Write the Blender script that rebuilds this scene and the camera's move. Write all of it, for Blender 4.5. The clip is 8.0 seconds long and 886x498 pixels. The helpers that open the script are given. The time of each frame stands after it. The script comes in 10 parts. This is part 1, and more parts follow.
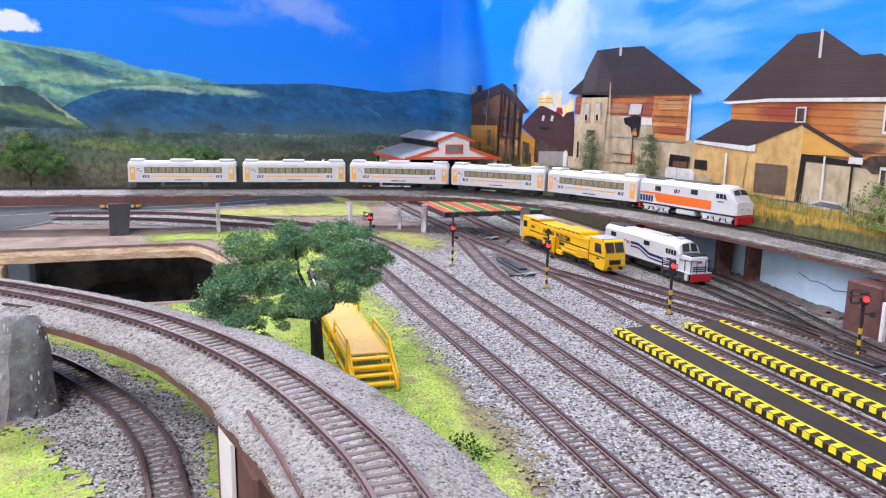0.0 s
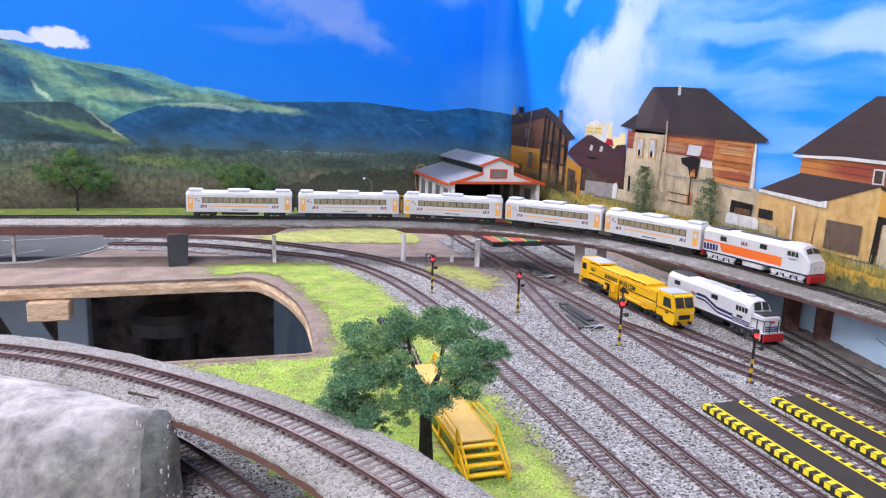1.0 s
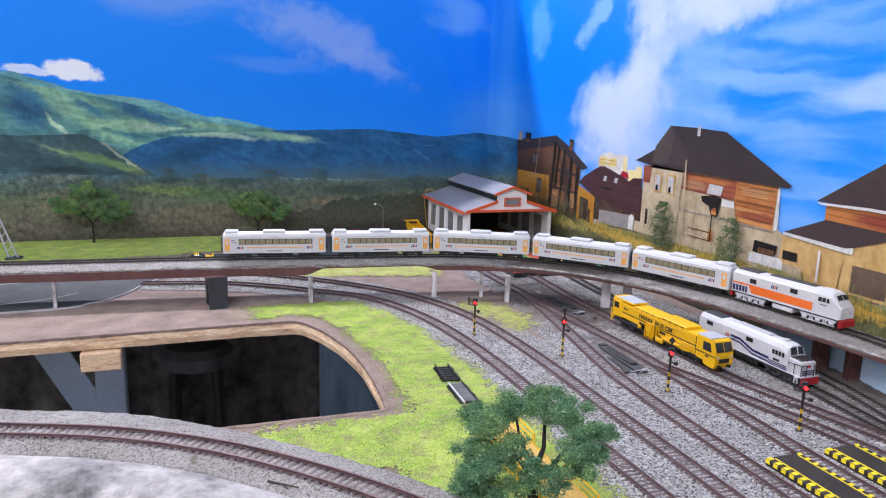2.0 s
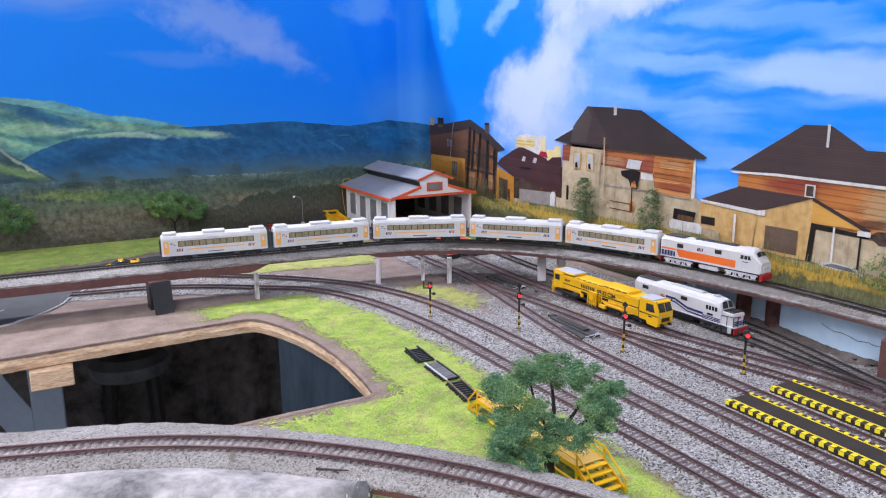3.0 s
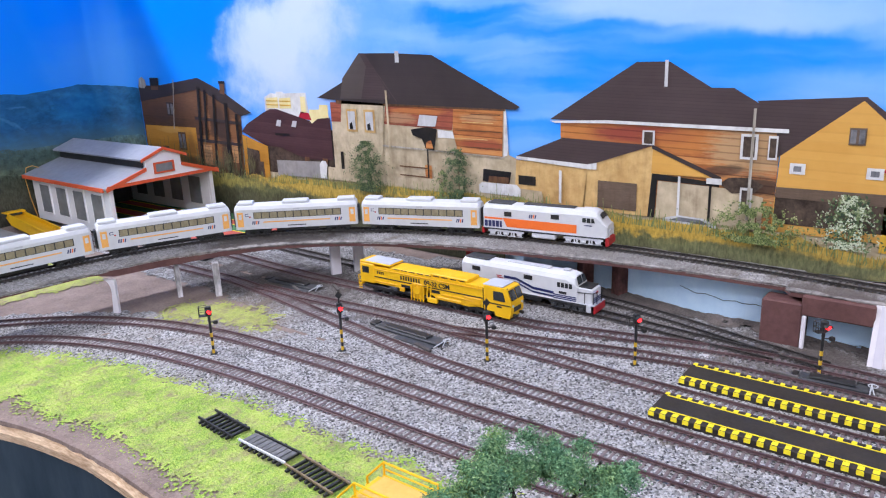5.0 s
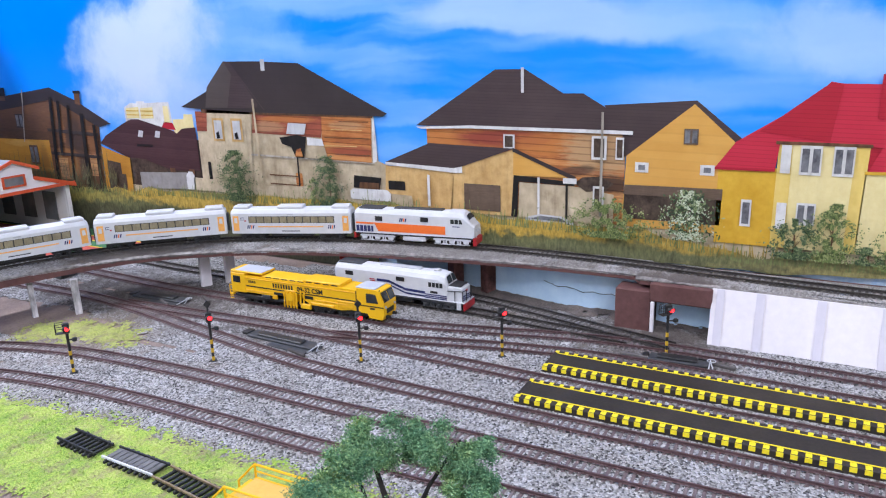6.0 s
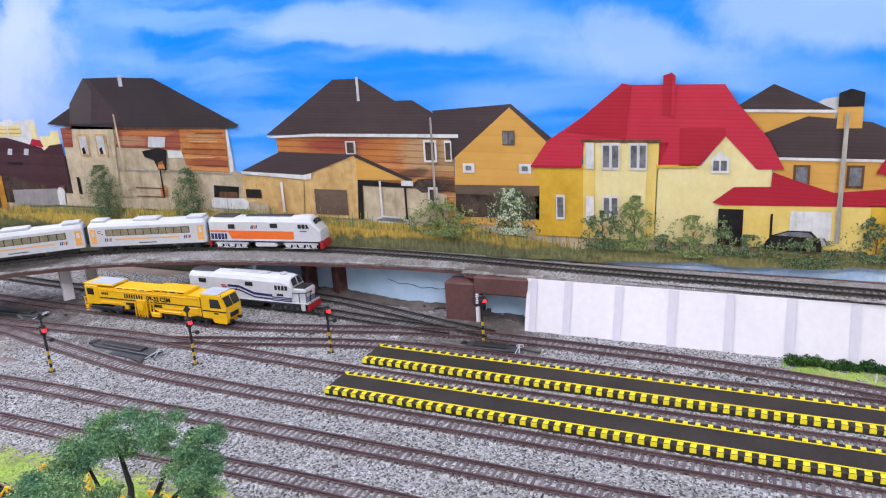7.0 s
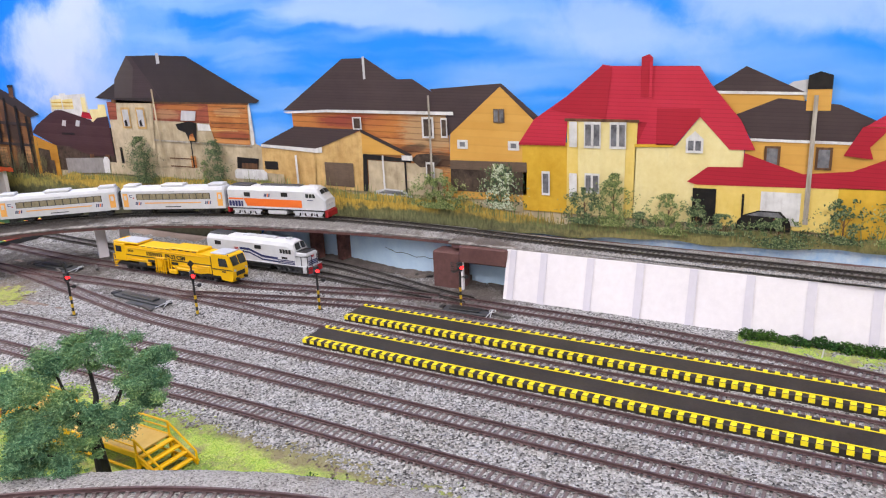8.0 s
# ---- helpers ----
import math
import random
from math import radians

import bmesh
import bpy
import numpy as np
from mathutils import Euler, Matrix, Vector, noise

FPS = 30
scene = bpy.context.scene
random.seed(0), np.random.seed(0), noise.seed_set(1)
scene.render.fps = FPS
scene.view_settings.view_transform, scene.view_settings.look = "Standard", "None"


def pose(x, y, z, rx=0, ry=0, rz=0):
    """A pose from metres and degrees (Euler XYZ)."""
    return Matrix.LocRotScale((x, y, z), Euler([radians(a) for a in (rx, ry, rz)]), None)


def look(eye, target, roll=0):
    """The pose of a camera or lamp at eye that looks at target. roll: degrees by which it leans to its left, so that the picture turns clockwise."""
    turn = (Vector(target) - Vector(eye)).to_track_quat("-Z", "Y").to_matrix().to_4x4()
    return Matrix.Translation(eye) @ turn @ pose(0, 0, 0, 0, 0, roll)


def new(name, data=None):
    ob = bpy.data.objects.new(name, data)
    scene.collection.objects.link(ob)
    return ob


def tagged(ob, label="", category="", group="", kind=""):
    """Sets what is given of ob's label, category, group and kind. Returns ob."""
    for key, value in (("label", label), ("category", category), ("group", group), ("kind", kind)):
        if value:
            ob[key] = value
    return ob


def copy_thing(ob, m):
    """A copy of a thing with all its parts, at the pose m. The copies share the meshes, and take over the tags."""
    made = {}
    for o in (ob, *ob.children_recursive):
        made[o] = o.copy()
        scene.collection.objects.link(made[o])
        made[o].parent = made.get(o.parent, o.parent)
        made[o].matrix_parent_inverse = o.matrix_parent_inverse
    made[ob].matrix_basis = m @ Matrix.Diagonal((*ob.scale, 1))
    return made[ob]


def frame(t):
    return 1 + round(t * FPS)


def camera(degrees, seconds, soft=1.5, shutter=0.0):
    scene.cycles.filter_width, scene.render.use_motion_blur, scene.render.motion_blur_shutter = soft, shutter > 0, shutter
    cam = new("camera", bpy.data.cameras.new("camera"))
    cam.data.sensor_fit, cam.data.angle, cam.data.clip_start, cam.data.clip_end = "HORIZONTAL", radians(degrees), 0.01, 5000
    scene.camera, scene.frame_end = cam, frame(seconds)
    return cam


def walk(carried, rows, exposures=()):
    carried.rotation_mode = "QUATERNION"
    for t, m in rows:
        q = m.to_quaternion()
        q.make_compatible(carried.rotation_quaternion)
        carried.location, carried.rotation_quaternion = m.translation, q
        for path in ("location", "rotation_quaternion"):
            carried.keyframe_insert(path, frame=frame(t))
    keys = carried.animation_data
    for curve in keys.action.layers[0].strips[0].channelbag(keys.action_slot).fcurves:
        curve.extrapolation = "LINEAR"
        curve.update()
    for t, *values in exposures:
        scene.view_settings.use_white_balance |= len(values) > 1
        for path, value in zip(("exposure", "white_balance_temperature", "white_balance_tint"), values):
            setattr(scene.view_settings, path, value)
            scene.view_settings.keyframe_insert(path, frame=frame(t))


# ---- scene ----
cam = camera(62.9, 8.0, soft=1.15)
PATH = [
    (0, (0.2994, 0.6023, 0.1910), (0.9616, 2.7244, -0.2136), 0.9),
    (0.5, (0.2599, 0.6046, 0.2271), (0.8995, 2.7312, -0.1921), 1.5),
    (1, (0.2283, 0.6328, 0.2599), (0.8633, 2.7595, -0.1695), 2.0),
    (1.2, (0.2057, 0.6486, 0.2723), (0.8452, 2.7719, -0.1616), 2.1),
    (2.3, (0.0893, 0.6305, 0.3424), (0.8814, 2.7007, -0.1006), 1.1),
    (2.5, (0.0712, 0.6159, 0.3413), (0.9232, 2.6600, -0.1085), 0.6),
    (3, (0.0068, 0.6509, 0.3413), (1.0645, 2.5900, -0.1401), -0.5),
    (3.5, (-0.0859, 0.7492, 0.3548), (1.1549, 2.5685, -0.1559), -1.7),
    (4, (-0.0294, 0.8418, 0.3413), (1.3831, 2.5165, -0.2147), -2.4),
    (4.5, (0.0610, 0.9277, 0.3266), (1.6249, 2.4465, -0.2678), -2.4),
    (4.7, (0.0802, 0.9424, 0.3254), (1.7052, 2.3888, -0.2848), -2.3),
    (5.8, (0.0689, 0.9209, 0.3300), (1.9447, 2.0193, -0.2893), -2.1),
    (6, (0.0701, 0.9164, 0.3198), (1.9820, 1.9594, -0.2848), -1.9),
    (6.5, (0.0825, 0.8656, 0.3209), (2.0442, 1.8136, -0.2791), -2.6),
    (7, (0.0938, 0.7650, 0.3243), (2.0679, 1.6837, -0.2814), -3.5),
    (7.5, (0.0881, 0.6735, 0.3119), (2.0374, 1.6362, -0.3028), -3.7),
    (8, (0.0870, 0.6509, 0.3062), (1.9594, 1.7549, -0.3119), -2.8),
]

walk(cam, [(t, look(eye, target, roll)) for t, eye, target, roll in PATH], exposures=[(0.0, 0.26, 6600, 12), (1.0, 0.19, 6500, 12), (2.3, -0.06, 6500, 11), (3.5, -0.05, 6450, 11), (4.5, 0.08, 6350, 11), (6.0, 0.0, 6150, 9), (7.0, -0.03, 6400, 9), (8.0, 0.05, 7050, 9)])

# ---- light ----
world = bpy.data.worlds.new("room_world")
scene.world = world
world.use_nodes = True
world.node_tree.nodes["Background"].inputs[0].default_value = (0.9, 0.95, 1.0, 1)
world.node_tree.nodes["Background"].inputs[1].default_value = 0.25
scene.view_settings.exposure = 0.0
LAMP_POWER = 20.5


# Area light with no fitting; stands in for the unseen room lighting.
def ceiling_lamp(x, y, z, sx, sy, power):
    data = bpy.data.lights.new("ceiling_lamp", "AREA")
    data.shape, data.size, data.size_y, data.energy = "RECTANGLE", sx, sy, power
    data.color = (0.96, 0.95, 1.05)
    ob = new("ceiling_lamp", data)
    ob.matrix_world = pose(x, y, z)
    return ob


# Added lights: places and powers chosen by how bright the layout comes out.
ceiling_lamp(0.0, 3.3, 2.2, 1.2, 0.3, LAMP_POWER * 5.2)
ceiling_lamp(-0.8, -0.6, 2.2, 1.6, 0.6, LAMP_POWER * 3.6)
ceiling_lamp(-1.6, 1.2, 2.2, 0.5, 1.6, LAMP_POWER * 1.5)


# ---- materials ----
def nodes_of(name):
    m = bpy.data.materials.new(name)
    m.use_nodes = True
    return m, m.node_tree.nodes, m.node_tree.links, m.node_tree.nodes["Principled BSDF"]


def ramp_node(n, stops):
    r = n.new("ShaderNodeValToRGB")
    e = r.color_ramp.elements
    while len(e) < len(stops):
        e.new(0.5)
    for k, (p, c) in enumerate(stops):
        e[k].position, e[k].color = p, (*c, 1)
    return r


def noise_node(n, l, coord, scale, detail=4, rough=0.55):
    t = n.new("ShaderNodeTexNoise")
    t.inputs["Scale"].default_value, t.inputs["Detail"].default_value, t.inputs["Roughness"].default_value = scale, detail, rough
    l.new(coord, t.inputs["Vector"])
    return t


def mix_node(n, l, fac, a, b, mode="MIX"):
    m = n.new("ShaderNodeMix")
    m.data_type, m.blend_type = "RGBA", mode
    for sock, v in ((m.inputs[0], fac), (m.inputs[6], a), (m.inputs[7], b)):
        if isinstance(v, (int, float)):
            sock.default_value = v
        elif isinstance(v, tuple):
            sock.default_value = (*v, 1)
        else:
            l.new(v, sock)
    return m.outputs[2]


def surface(name, dark, light, rough=0.6, metal=0.0, fine=400, coarse=25, bump=0.3, size=0.0006, spec=0.4, stretch=(1, 1, 1), vary=0.0):
    """Two-scale noise colour with fine relief, in metres of the layout."""
    m, n, l, b = nodes_of(name)
    g = n.new("ShaderNodeTexCoord")
    mp = n.new("ShaderNodeMapping")
    mp.inputs["Scale"].default_value = stretch
    l.new(g.outputs["Object"], mp.inputs["Vector"])
    c = mp.outputs["Vector"]
    a, f = noise_node(n, l, c, coarse, 3), noise_node(n, l, c, fine, 5, 0.65)
    s1 = n.new("ShaderNodeMath")
    s1.operation = "MULTIPLY_ADD"
    s1.inputs[1].default_value = 0.5
    l.new(a.outputs[0], s1.inputs[0])
    h = n.new("ShaderNodeMath")
    h.operation = "MULTIPLY"
    h.inputs[1].default_value = 0.5
    l.new(f.outputs[0], h.inputs[0])
    l.new(h.outputs[0], s1.inputs[2])
    r = ramp_node(n, [(0.33, dark), (0.67, light)])
    l.new(s1.outputs[0], r.inputs[0])
    col = r.outputs[0]
    if vary:
        o = n.new("ShaderNodeObjectInfo")
        q = n.new("ShaderNodeMath")
        q.operation = "MULTIPLY"
        q.inputs[1].default_value = vary
        l.new(o.outputs["Random"], q.inputs[0])
        col = mix_node(n, l, q.outputs[0], col, (0.55, 0.52, 0.5), "MIX")
    l.new(col, b.inputs["Base Color"])
    b.inputs["Roughness"].default_value, b.inputs["Metallic"].default_value = rough, metal
    b.inputs["Specular IOR Level"].default_value = spec
    if bump:
        bp = n.new("ShaderNodeBump")
        bp.inputs["Strength"].default_value, bp.inputs["Distance"].default_value = bump, size
        l.new(f.outputs[0], bp.inputs["Height"])
        l.new(bp.outputs[0], b.inputs["Normal"])
    return m


def soiled(n, l, c, col):
    """Sooty and earthy stains on the yard gravel: centre and reach of each."""
    blot = noise_node(n, l, c, 34, 6, 0.7)
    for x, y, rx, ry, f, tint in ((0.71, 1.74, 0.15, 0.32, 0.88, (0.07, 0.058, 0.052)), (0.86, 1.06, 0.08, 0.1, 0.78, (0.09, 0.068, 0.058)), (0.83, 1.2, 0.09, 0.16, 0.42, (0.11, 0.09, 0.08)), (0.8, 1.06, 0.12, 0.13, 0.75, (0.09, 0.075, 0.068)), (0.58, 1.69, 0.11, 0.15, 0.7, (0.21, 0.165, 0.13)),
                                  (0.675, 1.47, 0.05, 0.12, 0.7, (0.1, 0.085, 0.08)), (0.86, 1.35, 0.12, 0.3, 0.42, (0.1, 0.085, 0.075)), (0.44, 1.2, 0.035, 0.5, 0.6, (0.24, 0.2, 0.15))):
        mp = n.new("ShaderNodeMapping")
        mp.vector_type = "TEXTURE"
        mp.inputs["Location"].default_value = (x, y, 0)
        mp.inputs["Scale"].default_value = (rx, ry, 5)
        l.new(c, mp.inputs[0])
        g = n.new("ShaderNodeTexGradient")
        g.gradient_type = "SPHERICAL"
        l.new(mp.outputs[0], g.inputs[0])
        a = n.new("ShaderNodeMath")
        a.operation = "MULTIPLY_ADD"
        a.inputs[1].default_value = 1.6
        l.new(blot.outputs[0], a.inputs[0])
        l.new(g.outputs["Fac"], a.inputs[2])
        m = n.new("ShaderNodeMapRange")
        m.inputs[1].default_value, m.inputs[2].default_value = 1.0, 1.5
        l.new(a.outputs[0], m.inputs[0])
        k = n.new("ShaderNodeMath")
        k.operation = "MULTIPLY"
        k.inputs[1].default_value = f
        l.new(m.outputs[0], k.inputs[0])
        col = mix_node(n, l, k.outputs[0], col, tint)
    return col


def gravel(name, stops, scale=520, bump=1.0, size=0.0014):
    m, n, l, b = nodes_of(name)
    g = n.new("ShaderNodeTexCoord")
    c = g.outputs["Object"]
    v = n.new("ShaderNodeTexVoronoi")
    v.inputs["Scale"].default_value = scale
    l.new(c, v.inputs["Vector"])
    w = n.new("ShaderNodeSeparateColor")
    l.new(v.outputs["Color"], w.inputs[0])
    r = ramp_node(n, stops)
    l.new(w.outputs[0], r.inputs[0])
    big = noise_node(n, l, c, 22, 4)
    tone = ramp_node(n, [(0.3, (0.78, 0.76, 0.74)), (0.7, (1.12, 1.12, 1.14))])
    l.new(big.outputs[0], tone.inputs[0])
    col = mix_node(n, l, 1.0, r.outputs[0], tone.outputs[0], "MULTIPLY")
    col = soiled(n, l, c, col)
    l.new(col, b.inputs["Base Color"])
    b.inputs["Roughness"].default_value = 0.85
    b.inputs["Specular IOR Level"].default_value = 0.25
    bp = n.new("ShaderNodeBump")
    bp.invert = True
    bp.inputs["Strength"].default_value, bp.inputs["Distance"].default_value = bump, size
    l.new(v.outputs["Distance"], bp.inputs["Height"])
    l.new(bp.outputs[0], b.inputs["Normal"])
    return m


def flock(name, greens, soil, thin=0.5):
    """Scattered turf over soil: green flock that thins out in patches."""
    m, n, l, b = nodes_of(name)
    g = n.new("ShaderNodeTexCoord")
    c = g.outputs["Object"]
    v = n.new("ShaderNodeTexVoronoi")
    v.inputs["Scale"].default_value = 1100
    l.new(c, v.inputs["Vector"])
    w = n.new("ShaderNodeSeparateColor")
    l.new(v.outputs["Color"], w.inputs[0])
    hue = noise_node(n, l, c, 26, 4, 0.6)
    mixed = n.new("ShaderNodeMath")
    mixed.operation = "MULTIPLY_ADD"
    mixed.inputs[1].default_value = 0.3
    l.new(w.outputs[0], mixed.inputs[0])
    q = n.new("ShaderNodeMath")
    q.operation = "MULTIPLY"
    q.inputs[1].default_value = 0.75
    l.new(hue.outputs[0], q.inputs[0])
    l.new(q.outputs[0], mixed.inputs[2])
    r = ramp_node(n, greens)
    l.new(mixed.outputs[0], r.inputs[0])
    bare = noise_node(n, l, c, 46, 8, 0.85)
    k = ramp_node(n, [(thin, (0, 0, 0)), (thin + 0.16, (0.85, 0.85, 0.85))])
    l.new(bare.outputs[0], k.inputs[0])
    col = mix_node(n, l, k.outputs[0], r.outputs[0], soil)
    # trodden strips where the flock has worn away
    for x, y, rx, ry, f in ((0.466, 1.0, 0.03, 0.2, 0.85), (0.3, 1.6, 0.03, 0.2, 0.5), (0.24, 1.4, 0.16, 0.02, 0.5)):
        mp = n.new("ShaderNodeMapping")
        mp.vector_type = "TEXTURE"
        mp.inputs["Location"].default_value = (x, y, 0)
        mp.inputs["Scale"].default_value = (rx, ry, 5)
        l.new(c, mp.inputs[0])
        g2 = n.new("ShaderNodeTexGradient")
        g2.gradient_type = "SPHERICAL"
        l.new(mp.outputs[0], g2.inputs[0])
        a = n.new("ShaderNodeMath")
        a.operation = "MULTIPLY_ADD"
        a.inputs[1].default_value = 1.5
        l.new(bare.outputs[0], a.inputs[0])
        l.new(g2.outputs["Fac"], a.inputs[2])
        worn = n.new("ShaderNodeMapRange")
        worn.inputs[1].default_value, worn.inputs[2].default_value, worn.inputs[4].default_value = 0.85, 1.35, f
        l.new(a.outputs[0], worn.inputs[0])
        col = mix_node(n, l, worn.outputs[0], col, tuple(0.8 * v for v in soil))
    l.new(col, b.inputs["Base Color"])
    b.inputs["Roughness"].default_value = 0.95
    b.inputs["Specular IOR Level"].default_value = 0.15
    bp = n.new("ShaderNodeBump")
    bp.inputs["Strength"].default_value, bp.inputs["Distance"].default_value = 0.5, 0.001
    l.new(v.outputs["Distance"], bp.inputs["Height"])
    l.new(bp.outputs[0], b.inputs["Normal"])
    return m


def glow(name, colour, strength):
    m, n, l, b = nodes_of(name)
    b.inputs["Base Color"].default_value = (*colour, 1)
    b.inputs["Emission Color"].default_value = (*colour, 1)
    b.inputs["Emission Strength"].default_value = strength
    return m


GRAVEL_WARM = gravel("pale_gravel", [(0.0, (0.1, 0.095, 0.092)), (0.15, (0.22, 0.21, 0.206)), (0.55, (0.31, 0.3, 0.294)), (1.0, (0.39, 0.378, 0.372))], 760, 0.7)
GRAVEL_DECK = gravel("deck_gravel", [(0.0, (0.13, 0.124, 0.122)), (0.2, (0.22, 0.212, 0.208)), (0.6, (0.31, 0.3, 0.294)), (1.0, (0.42, 0.41, 0.405))], 760, 0.7, 0.001)
GRAVEL = gravel("grey_gravel", [(0.0, (0.04, 0.038, 0.04)), (0.18, (0.15, 0.147, 0.147)), (0.55, (0.32, 0.314, 0.314)), (1.0, (0.5, 0.493, 0.5))])
EARTH = surface("brown_earth", (0.15, 0.11, 0.095), (0.33, 0.255, 0.22), 0.95, fine=420, coarse=24, bump=1.0, size=0.001)
GRASS = flock("lime_flock", [(0.3, (0.16, 0.28, 0.055)), (0.47, (0.28, 0.42, 0.08)), (0.6, (0.4, 0.51, 0.1)), (0.78, (0.52, 0.57, 0.19))], (0.28, 0.23, 0.15), 0.47)
GRASS_PALE = flock("pale_flock", [(0.3, (0.24, 0.28, 0.09)), (0.55, (0.38, 0.42, 0.11)), (0.8, (0.46, 0.45, 0.2))], (0.26, 0.2, 0.15), 0.47)
ASPHALT = surface("asphalt_paint", (0.038, 0.041, 0.046), (0.075, 0.079, 0.085), 0.85, fine=900, coarse=20, bump=0.3)
PLYWOOD = surface("raw_plywood", (0.46, 0.27, 0.15), (0.92, 0.72, 0.5), 0.85, fine=160, coarse=40, bump=0.5, size=0.001, stretch=(0.7, 0.7, 4))
CRUST = surface("red_brown_crust", (0.13, 0.088, 0.075), (0.31, 0.235, 0.2), 0.95, fine=300, coarse=45, bump=0.8)
DARK_FLOOR = surface("dark_floor", (0.02, 0.02, 0.022), (0.3, 0.29, 0.27), 0.7, fine=45, coarse=9, bump=0.0)
GREY_STEEL = surface("grey_blue_paint", (0.36, 0.47, 0.62), (0.46, 0.58, 0.72), 0.5, fine=100, coarse=8, bump=0.1)
MAROON = surface("maroon_paint", (0.085, 0.036, 0.034), (0.155, 0.072, 0.066), 0.75, fine=150, coarse=25, bump=0.4)
MAROON_WORN = surface("flaking_maroon", (0.03, 0.013, 0.012), (0.2, 0.085, 0.075), 0.75, fine=140, coarse=55, bump=0.8, size=0.0012)
BALLAST_EDGE = surface("blotched_plaster_edge", (0.03, 0.027, 0.027), (0.4, 0.37, 0.35), 0.9, fine=150, coarse=30, bump=0.6)
SLEEPER = surface("brown_sleeper", (0.08, 0.054, 0.058), (0.18, 0.132, 0.138), 0.75, fine=700, coarse=45, bump=0.5, vary=0.16)
SLEEPER_DARK = surface("black_sleeper", (0.04, 0.034, 0.033), (0.1, 0.088, 0.085), 0.7, fine=900, coarse=60, bump=0.4, vary=0.15)
RAIL = surface("rusty_rail", (0.08, 0.046, 0.048), (0.17, 0.105, 0.108), 0.45, 0.35, fine=300, coarse=40, bump=0.2)
RAIL_DARK = surface("dark_rail", (0.03, 0.027, 0.026), (0.09, 0.08, 0.075), 0.4, 0.5, fine=300, coarse=40, bump=0.2)
WHITE_CARD = surface("white_card", (0.68, 0.645, 0.675), (0.78, 0.745, 0.775), 0.6, fine=120, coarse=9, bump=0.1)
LILAC_CARD = surface("lilac_card", (0.56, 0.535, 0.6), (0.63, 0.6, 0.665), 0.6, fine=120, coarse=9, bump=0.1)
BLUE_BOARD = surface("pale_blue_board", (0.42, 0.6, 0.8), (0.62, 0.78, 0.92), 0.6, fine=60, coarse=12, bump=0.1)
BLACK = surface("black_plastic", (0.012, 0.012, 0.013), (0.03, 0.03, 0.032), 0.45, fine=300, coarse=60, bump=0.1)
CHARCOAL = surface("charcoal_paint", (0.03, 0.032, 0.036), (0.06, 0.062, 0.068), 0.55, fine=200, coarse=40, bump=0.2)
YELLOW = surface("yellow_paint", (0.76, 0.41, 0.003), (0.84, 0.49, 0.006), 0.5, fine=200, coarse=30, bump=0.05)
YELLOW_DEEP = surface("deep_yellow_paint", (0.66, 0.33, 0.003), (0.76, 0.41, 0.005), 0.5, fine=200, coarse=30, bump=0.05)
PLATFORM = surface("platform_top", (0.016, 0.013, 0.011), (0.042, 0.034, 0.029), 0.6, fine=300, coarse=30, bump=0.15)
STRIPE = surface("yellow_stripe", (0.78, 0.62, 0.01), (0.9, 0.75, 0.03), 0.6, fine=300, coarse=50, bump=0.1)
ROCK = surface("grey_plaster_rock", (0.09, 0.09, 0.097), (0.56, 0.535, 0.545), 0.9, fine=70, coarse=16, bump=1.0, size=0.004)
ROCK_DARK = surface("dark_painted_rock", (0.035, 0.035, 0.04), (0.23, 0.23, 0.245), 0.8, fine=120, coarse=34, bump=1.0, size=0.003)
ORANGE = surface("orange_trim", (0.62, 0.09, 0.03), (0.72, 0.13, 0.05), 0.55, fine=200, coarse=40, bump=0.05)
SHED_WHITE = surface("shed_white_plastic", (0.78, 0.775, 0.79), (0.86, 0.855, 0.87), 0.5, fine=120, coarse=9, bump=0.1)
ROOF_GREY = surface("grey_roof_sheet", (0.19, 0.2, 0.225), (0.27, 0.285, 0.32), 0.55, fine=90, coarse=12, bump=0.1)
WINDOW_GREY = surface("grey_window", (0.13, 0.14, 0.148), (0.26, 0.275, 0.285), 0.35, fine=60, coarse=25, bump=0.0)
RED_STRIP = surface("red_floor_strip", (0.36, 0.06, 0.045), (0.5, 0.11, 0.08), 0.7, fine=200, coarse=30, bump=0.1)
GREEN_STRIP = surface("green_floor_strip", (0.03, 0.12, 0.05), (0.06, 0.19, 0.08), 0.7, fine=200, coarse=30, bump=0.1)
ROOM_PAINT = surface("room_paint", (0.6, 0.6, 0.6), (0.7, 0.7, 0.7), 0.8, fine=60, coarse=3, bump=0.05)


